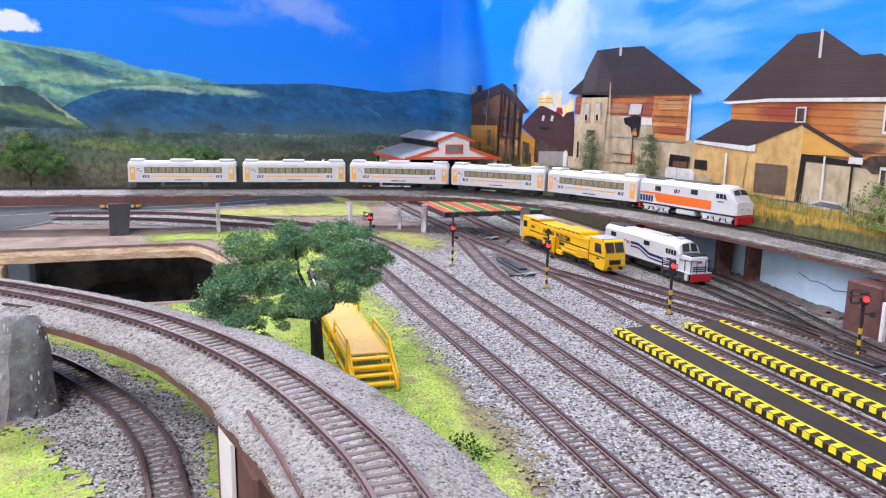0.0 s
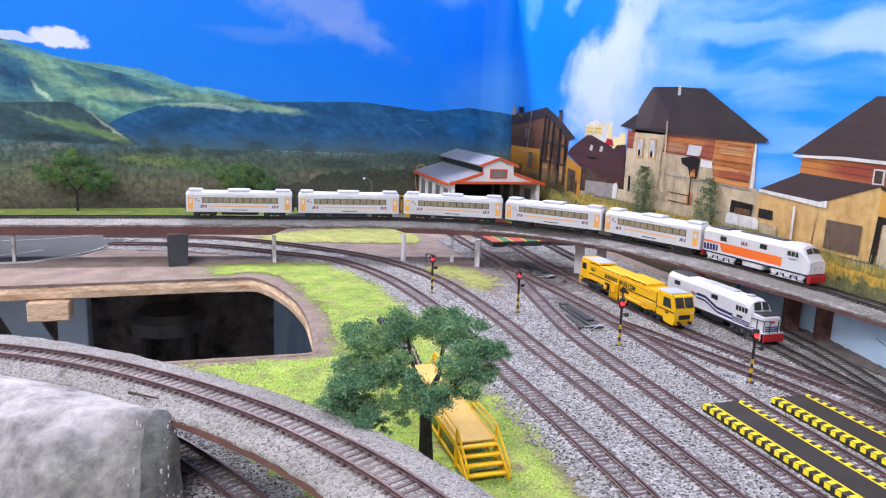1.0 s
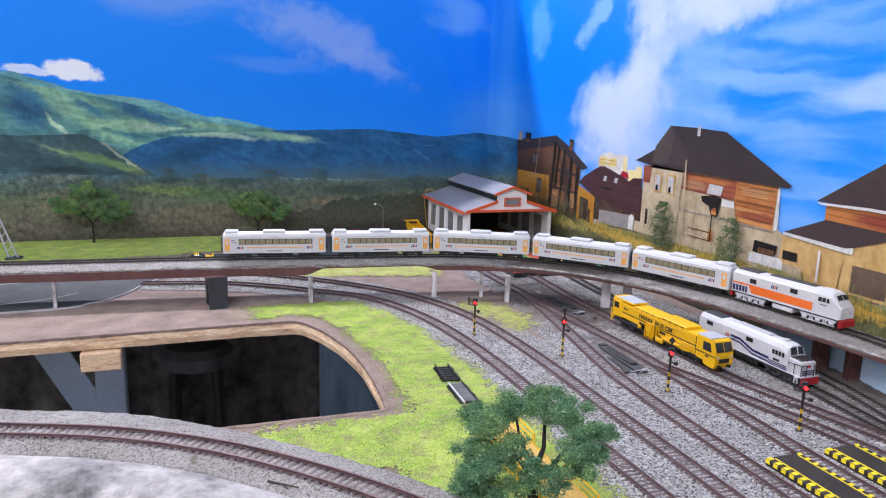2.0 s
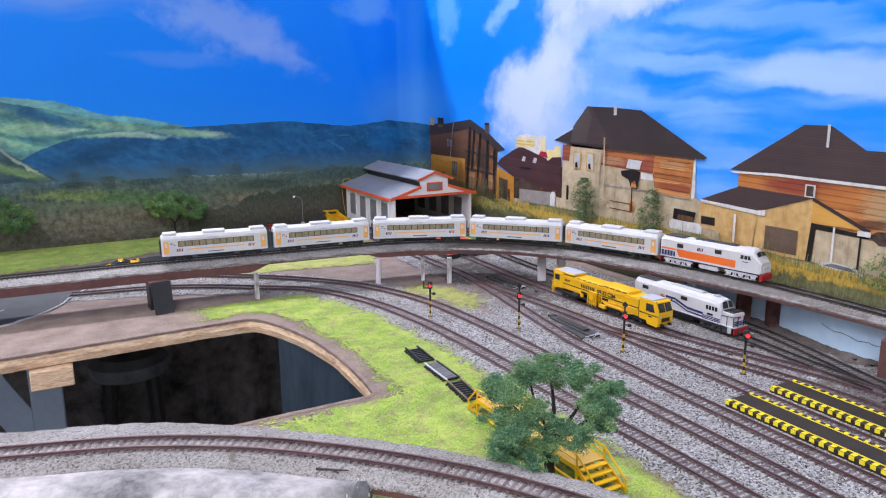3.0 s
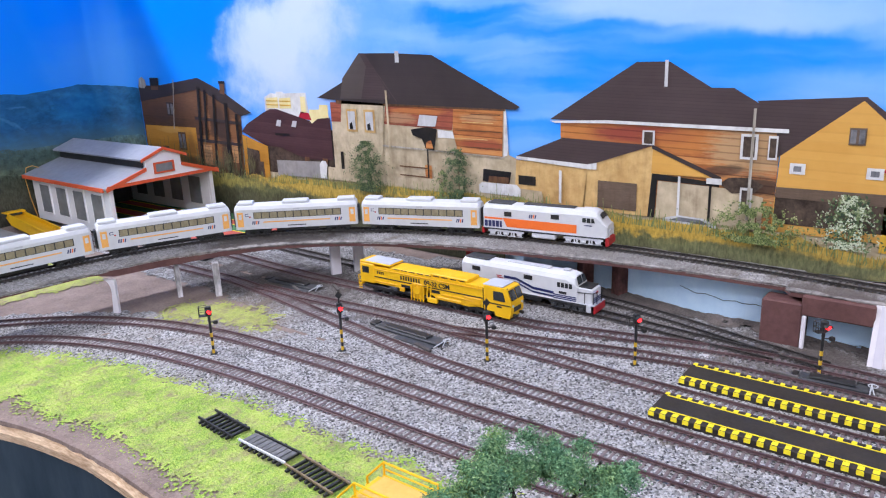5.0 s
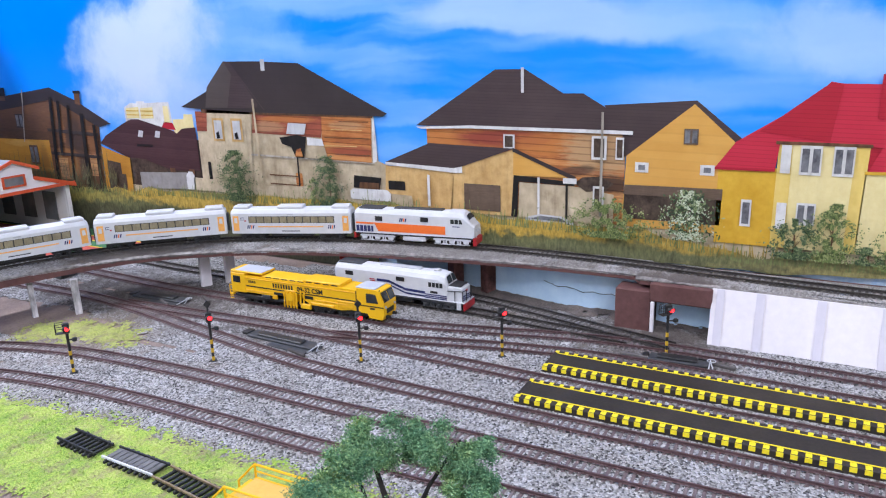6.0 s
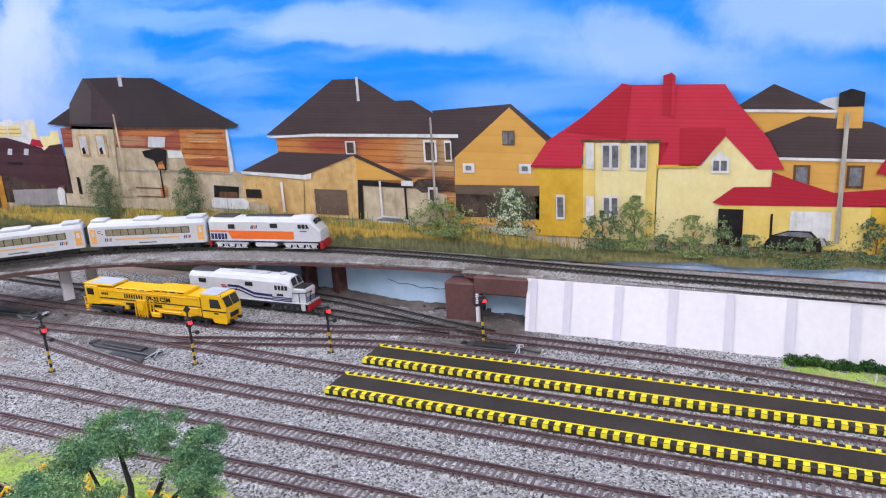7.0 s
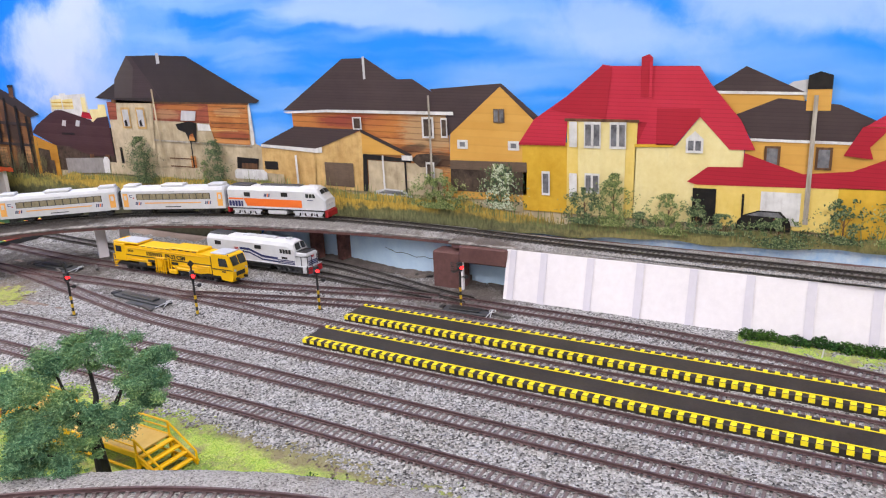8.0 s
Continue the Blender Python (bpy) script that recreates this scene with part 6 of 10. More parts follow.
on_east("porch_roof", [(0.668, 0.153), (0.583, 0.192), (0.5, 0.2), (0.3, 0.2), (0.3, 0.142), (0.668, 0.14)], 11, INK_RED_DARK, h6)
on_east("gate", rect(0.555, 0.601, 0.088, 0.117), 12, INK_TIMBER, h6)
on_east("pillar", rect(0.601, 0.611, 0.088, 0.122), 12, INK_OCHRE, h6)
on_east("far_roof", [(0.742, 0.235), (0.72, 0.25), (0.7, 0.253), (0.7, 0.23)], 1, INK_GREYW, h6)
for y, z0, z1, w in ((0.697, 0.098, 0.236, 0.0026), (1.1655, 0.11, 0.239, 0.0018)):
    pole = printed("printed_pole", "pale concrete printed pole")
    on_east("pole", [(y + w, z0), (y + w * 0.8, z1), (y - w * 0.8, z1), (y - w, z0)], 12, INK_POLE, pole)


def blades(name, y0, y1, base, top, jag, step, layer, mat, seed, label, gaps=0.0):
    """A printed band of grass: a fuzzy upper edge of fine blades."""
    rnd = random.Random(seed)
    g = Geo()
    x = WALL_X - 0.00045 * layer
    n = int((y1 - y0) / step)
    for k in range(n):
        y = y0 + step * k
        t = top(y) + 0.008 * noise.noise((y * 22, seed, 2))
        h = t + jag * rnd.random() ** 2.2 * (1 + 1.2 * noise.noise((y * 30, seed, 0)))
        if gaps:
            if rnd.random() < gaps:
                continue
            w, d = step * (0.35 + 0.5 * rnd.random()), rnd.gauss(0, 0.0025)
            xx = x - 0.000001 * (k % 400)
            g.add([(xx, y, t - 0.01), (xx, y + w, t - 0.01), (xx, y + w * 0.6 + d, h), (xx, y + d, h)], [(0, 1, 2, 3)])
        else:
            g.add([(x, y, base(y)), (x, y + step, base(y + step)), (x, y + step, t), (x, y + step * 0.5, h), (x, y, t)], [(0, 1, 2, 3, 4)])
    return tagged(part(name, g, mat, backdrop, label), label, kind="stuff")


def foot(y):
    return wave_top(y) + 0.0005


def tips(y):
    """Upper edge of the printed grass."""
    marks = [(0.0, 0.092), (0.65, 0.09), (1.0, 0.083), (1.12, 0.1), (1.3, 0.102), (1.5, 0.108), (1.65, 0.104), (1.9, 0.1), (2.2, 0.089), (2.5, 0.08)]
    for (a, za), (b, zb) in zip(marks, marks[1:]):
        if y <= b:
            return za + (zb - za) * (y - a) / (b - a) - 0.004


blades("printed_grass", 0.0, 2.435, foot, tips, 0.006, 0.0016, 13, INK_FIELD, 1, "dry gold and olive printed grass")
blades("printed_grass", 0.0, 2.435, foot, tips, 0.014, 0.0021, 14, INK_GREEN, 2, "green printed grass tips", 0.35)
blades("printed_grass", 0.0, 2.435, foot, lambda y: 0.084 - max(0.0, y - 1.3) * 0.03 + 0.006 * noise.noise((y * 8, 3, 3)), 0.01, 0.0024, 15, INK_FIELD, 3, "olive printed grass blades", 0.4)
INK_DUSK = field_print("dusky_grass_print", [(0.0, (0.05, 0.05, 0.033)), (0.6, (0.075, 0.078, 0.045)), (1.0, (0.13, 0.11, 0.05))], 0.14, 0.7, 2.4, 0.8, 0.04)
for k in range(4):
    blades("printed_grass", 2.06, 2.43, foot, lambda y: 0.095 + 0.008 * k + 0.012 * noise.noise((y * 14, k, 5)), 0.034, 0.0026, 16 + k * 0.2, INK_DUSK, 31 + k, "tall dusky printed grass before the corner house", 0.5)


def bush(y, z0, z1, width, mat, seed, n=170, label="printed leafy sapling"):
    """A printed sapling: many small leaves round a thin stem."""
    rnd = random.Random(seed)
    b = printed("printed_bush", label)
    g = Geo()
    x = WALL_X - 0.0078
    for k in range(int(n * 9)):
        t = rnd.random()
        w = width * 1.15 * (0.35 + 0.65 * math.sin(math.pi * min(1, t * 0.9 + 0.12)))
        cy, cz = y + rnd.gauss(0, 0.38) * w, z0 + (z1 - z0) * t
        if noise.noise((cy * 110, cz * 110, seed)) + 0.5 * noise.noise((cy * 300, cz * 300, seed)) < -0.05 + 0.12 * rnd.random() and t > 0.15:
            continue
        a, r = rnd.random() * math.pi, 0.0006 + 0.0011 * rnd.random()
        ca, sa = math.cos(a) * r, math.sin(a) * r
        xx = x - 0.000001 * k
        g.add([(xx, cy - ca, cz - sa), (xx, cy + sa * 0.5, cz - ca * 0.5), (xx, cy + ca, cz + sa), (xx, cy - sa * 0.5, cz + ca * 0.5)], [(0, 1, 2, 3)])
    part("leaves", g, mat, b)
    if mat == INK_BLOSSOM:
        h = Geo()
        for k in range(900):
            t = rnd.random()
            w = width * (0.4 + 0.7 * math.sin(math.pi * min(1, t * 0.9 + 0.12)))
            cy, cz, r = y + rnd.gauss(0, 0.4) * w, z0 + (z1 - z0) * t, 0.001 + 0.0016 * rnd.random()
            a = rnd.random() * math.pi
            ca, sa = math.cos(a) * r, math.sin(a) * r
            xx = x + 0.0004 - 0.0000004 * k
            h.add([(xx, cy - ca, cz - sa), (xx, cy + sa * 0.5, cz - ca * 0.5), (xx, cy + ca, cz + sa), (xx, cy - sa * 0.5, cz + ca * 0.5)], [(0, 1, 2, 3)])
        part("leaves", h, INK_LEAF, b)
    twigs = Geo()
    for k in range(9):
        za = z0 + (z1 - z0) * rnd.uniform(0.15, 0.55)
        yb, zb = y + rnd.uniform(-0.6, 0.6) * width, za + (z1 - z0) * rnd.uniform(0.12, 0.3)
        xx = x + 0.0002 - 0.00001 * k
        twigs.add([(xx, y - 0.0004, za), (xx, y + 0.0004, za), (xx, yb + 0.0002, zb), (xx, yb - 0.0002, zb)], [(0, 1, 2, 3)])
    part("twigs", twigs, INK_TIMBER, b)
    on_east("stem", rect(y - 0.0008, y + 0.0008, z0 + 0.004, z1 * 0.6 + z0 * 0.4), 16, INK_TIMBER, b)
    return b


bush(1.765, 0.09, 0.172, 0.042, INK_LEAF, 11, 1150)
bush(1.58, 0.088, 0.172, 0.03, INK_LEAF, 12, 900)
bush(1.612, 0.088, 0.135, 0.02, INK_LEAF_LIGHT, 29, 150)
bush(1.155, 0.085, 0.135, 0.055, INK_LEAF_LIGHT, 13, 800, "printed green shrub by the pole")
bush(1.06, 0.09, 0.15, 0.034, INK_BLOSSOM, 14, 110, "printed shrub with white blossom")
bush(0.945, 0.08, 0.126, 0.03, INK_LEAF, 15, 480)
bush(0.908, 0.08, 0.145, 0.026, INK_LEAF_LIGHT, 16, 480)
bush(0.842, 0.075, 0.124, 0.028, INK_LEAF_LIGHT, 17, 480)
bush(0.81, 0.08, 0.125, 0.014, INK_LEAF, 18, 240)
bush(0.782, 0.08, 0.104, 0.03, INK_LEAF, 24, 200)
bush(0.722, 0.07, 0.104, 0.04, INK_LEAF, 25, 340)
bush(0.872, 0.08, 0.1, 0.022, INK_LEAF, 27, 120)
bush(0.61, 0.08, 0.14, 0.026, INK_LEAF_LIGHT, 28, 400)
bush(0.66, 0.08, 0.13, 0.03, INK_LEAF, 19, 330)
bush(0.54, 0.08, 0.13, 0.04, INK_LEAF, 20, 230)
car_print = printed("printed_car", "dark printed car behind the grass")
on_east("body", [(0.767, 0.088), (0.766, 0.097), (0.76, 0.1045), (0.744, 0.1105), (0.722, 0.1105), (0.712, 0.1), (0.709, 0.088)], 12, INK_BLACK, car_print)
on_east("window", [(0.757, 0.1045), (0.744, 0.109), (0.724, 0.109), (0.718, 0.1035)], 13, INK_PANE, car_print)
on_east("rear_light", rect(0.723, 0.728, 0.0985, 0.1025), 16, INK_RED_ROOF, car_print)
car_print = printed("printed_car", "grey printed car in the grass")
on_east("body", [(1.272, 0.09), (1.265, 0.102), (1.245, 0.107), (1.215, 0.106), (1.2, 0.099), (1.198, 0.09)], 12, INK_GREYW, car_print)
on_east("window", [(1.258, 0.1), (1.245, 0.105), (1.218, 0.104), (1.208, 0.099)], 13, INK_PANE, car_print)

# ---- piers, walls and platforms ----
def post(name, label, x, y, w, d, z0, z1, mat, yaw=0, group="", taper=1.0):
    g = Geo()
    ring0 = [(-w, -d), (w, -d), (w, d), (-w, d)]
    g.bbox(-w, w, -d, d, z0, z1, min(w, d) * 0.15)
    ob = solid(name, g, mat, label, "pier", group)
    ob.matrix_world = pose(x, y, 0, 0, 0, yaw)
    return ob


GLOSS_BLACK = surface("glossy_black_card", (0.006, 0.0065, 0.009), (0.02, 0.021, 0.027), 0.4, fine=90, coarse=20, bump=0.1)
WHITE_WORN = surface("stained_white_post", (0.16, 0.15, 0.155), (0.8, 0.77, 0.78), 0.7, fine=130, coarse=70, bump=0.4, stretch=(1, 1, 0.4))
black_pier = thing("pier", "black card pier with a leaning front under the raised line", "pier", at=pose(0.145, 1.86, 0, 0, 0, 7))
lean = Geo()
lean.v = [(x, y + d, z) for z, xs, y in ((-0.002, (-0.0155, 0.013), -0.03), (0.046, (-0.014, 0.0175), -0.003)) for d in (0, 0.0035) for x in xs]
lean.f = [(0, 1, 5, 4), (3, 2, 6, 7), (2, 0, 4, 6), (1, 3, 7, 5), (0, 2, 3, 1), (4, 5, 7, 6)]
part("front_panel", lean, GLOSS_BLACK, black_pier)
part("block", Geo().bbox(-0.0145, 0.0135, 0.0035, 0.0245, -0.002, 0.046, 0.001), BLACK, black_pier, "dull black rear block")
part("head", Geo().bbox(-0.015, 0.015, -0.002, 0.0275, 0.0395, 0.0465, 0.0008), MAROON, black_pier, "maroon packing strip")
post("pier", "slim weathered white post under the raised line", 0.297, 1.842, 0.0022, 0.005, -0.003, 0.046, WHITE_WORN, 10, "white posts")
post("pier", "slim white post under the raised line", 0.597, 1.812, 0.003, 0.004, -0.003, 0.046, WHITE_WORN, -20, "white posts")
post("pier", "slim white post under the raised line", 0.63, 1.77, 0.0042, 0.006, -0.003, 0.046, WHITE_WORN, -30, "white posts")
post("pier", "slim grimy post under the raised line", -0.1, 1.895, 0.0025, 0.004, -0.003, 0.046, WHITE_WORN, 0, "white posts")
for x, y in ((0.781, 1.694), (0.811, 1.676)):
    post("pier", "flat white card pier behind the yellow machine", x, y, 0.0075, 0.003, -0.003, 0.046, WHITE_CARD, -20, "white card piers")
# curved white bracket
br = Geo()
out = [(0.0, -0.003), (0.0, 0.046)] + [(0.02 * (1 - math.cos(a)), 0.046) for a in (0.8,)] + [(0.012 - 0.012 * math.cos(k / 6 * 1.57) + 0.006, 0.03 + 0.016 * math.sin(k / 6 * 1.57)) for k in range(6, -1, -1)] + [(0.009, -0.003)]
br.prism([(0, a, b) for a, b in out], (-0.0022, 0, 0), (0.0022, 0, 0))
ob = solid("pier", br, WHITE_CARD, "white curved bracket pier under the raised line", "pier", "white posts")
ob.matrix_world = pose(0.515, 1.822, 0, 0, 0, 25)
for x, y, w in ((0.903, 1.352, 0.009), (0.912, 1.306, 0.0105)):
    post("pier", "maroon painted pier before the blue wall", x, y, w, 0.007, -0.003, 0.048, MAROON_WORN, -25, "maroon piers")
post("pier", "small bright red post under the raised line", 0.9, 1.536, 0.0055, 0.004, -0.003, 0.0528, surface("red_paint", (0.4, 0.02, 0.02), (0.5, 0.03, 0.03), 0.5), 0)
# corner pier and lintel beside the white wall
gate = thing("portal", "maroon corner pier and lintel beside the white wall", "portal")
part("pier", Geo().bbox(0.858, 0.885, 1.082, 1.122, -0.003, 0.048, 0.0015), MAROON, gate)
part("lintel", Geo().bbox(0.858, 0.866, 1.016, 1.083, 0.036, 0.058, 0.0015), MAROON, gate)
part("edge_strip", Geo().bbox(0.857, 0.862, 1.0775, 1.0815, -0.003, 0.036, 0.0008), WHITE_CARD, gate, "torn white paper edge")
# pale blue board with its crack
board = thing("blue_board", "pale blue cracked board behind the tracks", "wall panel")
BOARD_LINE = [(0.902, 1.445), (0.91, 1.4), (0.916, 1.35), (0.914, 1.3), (0.905, 1.25), (0.898, 1.2), (0.9, 1.135), (0.904, 1.085)]
part("panel", Geo().sweep(framed(spline(BOARD_LINE, 0.01), 0.0), [(0.0, -0.004), (0.003, -0.004), (0.003, 0.056), (0.0, 0.056)]), BLUE_BOARD, board)
part("panel", Geo().box(0.889, 0.892, 1.0, 1.081, -0.004, 0.05), BLUE_BOARD, board)
crack = Geo()
rnd = random.Random(4)
y, z = 1.225, 0.031
for k in range(34):
    y2, z2 = y - 0.0035, z + rnd.uniform(-0.0014, 0.0009)
    xa, xb = (min(spline(BOARD_LINE, 0.002), key=lambda p: abs(p.y - v)).x - 0.0006 for v in (y, y2))
    crack.add([(xa, y, z - 0.0004), (xb, y2, z2 - 0.0004), (xb, y2, z2 + 0.0004), (xa, y, z + 0.0004)], [(0, 1, 2, 3)])
    y, z = y2, z2
part("crack", crack, BLACK, board, "dark wandering crack")
DIRT = surface("sooty_dirt", (0.05, 0.042, 0.038), (0.2, 0.165, 0.15), 0.95, fine=420, coarse=30, bump=1.0, size=0.002)
# dirt bank at the foot of the blue board
solid("dirt_bank", sheet(lambda x, y: x > 0.88 + max(0.0, y - 1.25) * 0.15 + ragged(x, y, 60, 0.012, 1), lambda x, y: 0.001 + 0.14 * max(0.0, x - 0.88 - max(0.0, y - 1.25) * 0.15) + 0.002 * noise.noise((x * 120, y * 120, 2)), 0.86, 0.94, 1.0, 1.5, 0.004), DIRT, "dark brown dirt at the foot of the board", "dirt", kind="structure", smooth=True)

# white retaining wall, leaning back a little, with pilaster strips
wall = thing("retaining_wall", "long white card retaining wall with lilac strips", "wall")
lean = 0.017 / 0.061
part("wall_board", Geo().prism([(0.846, 0, -0.004), (0.8635, 0, 0.059), (0.8675, 0, 0.059), (0.85, 0, -0.004)], (0, 0.2, 0), (0, 1.017, 0)), WHITE_CARD, wall)
y = 0.968
while y > 0.2:
    part("pilaster", Geo().prism([(0.8448, 0, -0.004), (0.8622, 0, 0.0585), (0.8634, 0, 0.0585), (0.8458, 0, -0.004)], (0, y - 0.0042, 0), (0, y + 0.0042, 0)), LILAC_CARD, wall)
    y -= 0.0575
part("pilaster", Geo().prism([(0.8448, 0, -0.004), (0.8622, 0, 0.0585), (0.8634, 0, 0.0585), (0.8458, 0, -0.004)], (0, 1.004, 0), (0, 1.012, 0)), LILAC_CARD, wall)


# striped platforms
TILE_N = Geo().bbox(-0.0029, 0.0029, -0.0024, 0.0024, 0.0, 0.0006, 0.0003).mesh("yellow_tile", STRIPE)
TILE_F = Geo().bbox(-0.0023, 0.0023, -0.002, 0.002, 0.0, 0.0005, 0.0002).mesh("yellow_tile", STRIPE)


def platform(x0, x1, y1, label):
    p = thing("platform", label, "platform", "striped platforms")
    part("slab", Geo().bbox(x0, x1, 0.2, y1, -0.002, 0.0068, 0.0006), PLATFORM, p)
    for a, w in ((x0 + 0.0078, 0.0007), (x1 - 0.0066, 0.0006)):
        part("line", Geo().box(a - w, a + w, 0.2, y1 - 0.004, 0.0066, 0.0072), STRIPE, p, "thin yellow painted line")
    y = y1 - 0.003
    face = Geo().box(-0.0005, 0.0, -0.0026, 0.0026, -0.004, 0.0).mesh("edge_tile", STRIPE)
    k = 0
    while y > 0.21:
        for m, x, step in ((TILE_N, x0 + 0.0033, 0), (TILE_F, x1 - 0.0028, 1)):
            o = new("yellow_tile", m)
            o.parent = p
            o.matrix_world = pose(x, y, 0.0067, 0, 0, 2 * noise.noise((y * 80, x * 9, 0)))
        o = new("edge_tile", face)
        o.parent = p
        o.matrix_world = pose(x0 - 0.0001, y, 0.0066)
        y -= 0.0101
        k += 1
    return p


platform(0.634, 0.676, 1.155, "black platform with yellow striped edges beside the track")
platform(0.708, 0.75, 1.155, "black platform with yellow striped edges between tracks")


# ---- signals ----
SIGNAL_YELLOW = surface("dull_yellow_band", (0.5, 0.3, 0.02), (0.68, 0.45, 0.04), 0.6, fine=300, coarse=60, bump=0.1)
LENS = glow("lit_red_lens", (1.0, 0.016, 0.02), 5.0)


def signal(x, y, yaw, basket, board, label):
    s = thing("railway_signal", label, "signal", "railway signals", at=pose(x, y, -0.001, 0, 0, yaw) @ Matrix.Scale(0.94, 4))
    part("base", Geo().bbox(-0.004, 0.004, -0.004, 0.004, 0.0, 0.0018, 0.0004), BLACK, s)
    for k in range(9):
        z = 0.0015 + k * 0.0052
        part("mast_band", Geo().rod((0, 0, z), (0, 0, z + 0.0052), 0.0015 if k % 2 else 0.0017, n=10), BLACK if k % 2 or k > 5 else SIGNAL_YELLOW, s)
    head = part("head", Geo().bbox(-0.0028, 0.003, -0.0034, 0.0034, 0.0485, 0.0605, 0.0009), BLACK, s)
    part("lens", Geo().rod((0.003, 0.0012, 0.0545), (0.0056, 0.0012, 0.0545), 0.0027, 0.0021, 14), LENS, head, "lit red lens")
    part("hood", Geo().prism([(0.0028, 0.0036 * math.cos(a * math.pi / 8), 0.0547 + 0.0036 * math.sin(a * math.pi / 8)) for a in range(9)] + [(0.0028, 0.0031 * math.cos(a * math.pi / 8), 0.0547 + 0.0031 * math.sin(a * math.pi / 8)) for a in range(8, -1, -1)], (0, 0, 0), (0.0052, 0, 0)), BLACK, head)
    if board:
        part("stem", Geo().rod((0, 0, 0.06), (0, 0, 0.068), 0.0011, n=8), BLACK, s)
        part("marker_board", Geo().prism([(0, 0, 0.0655), (0, 0.0042, 0.0705), (0, 0, 0.0755), (0, -0.0042, 0.0705)], (0.0009, 0, 0), (0.002, 0, 0)), BLACK, s)
    part("bracket", Geo().rod((0.0, 0.0005, 0.041), (0.0035, 0.006, 0.0415), 0.0008, n=6), BLACK, s)
    part("side_lamp", Geo().bbox(0.002, 0.0068, 0.0045, 0.0095, 0.0395, 0.0438, 0.0008), BLACK, s)
    if basket:
        cage = part("ladder_cage", Geo().bbox(-0.0034, 0.0044, -0.0109, -0.0016, 0.0494, 0.0501, 0.0002), BLACK, s)
        for z in (0.0555, 0.061):
            g = Geo()
            for a, b in (((-0.003, -0.002), (-0.003, -0.0105)), ((-0.003, -0.0105), (0.004, -0.0105)), ((0.004, -0.0105), (0.004, -0.002))):
                g.rod((*a, z), (*b, z), 0.00035, n=5)
            part("cage_rail", g, BLACK, cage)
        for a in ((-0.003, -0.0105), (0.004, -0.0105), (0.0005, -0.0105)):
            part("cage_post", Geo().rod((*a, 0.05), (*a, 0.061), 0.00035, n=5), BLACK, cage)
    return s


for x, y, cage, board in ((0.504, 1.605, True, False), (0.589, 1.488, False, True), (0.654, 1.339, False, True), (0.727, 1.207, True, False), (0.802, 1.051, True, False)):
    signal(x, y, -128, cage, board, "yellow-banded black signal showing red" + (" under a black diamond board" if board else " beside a small ladder cage"))


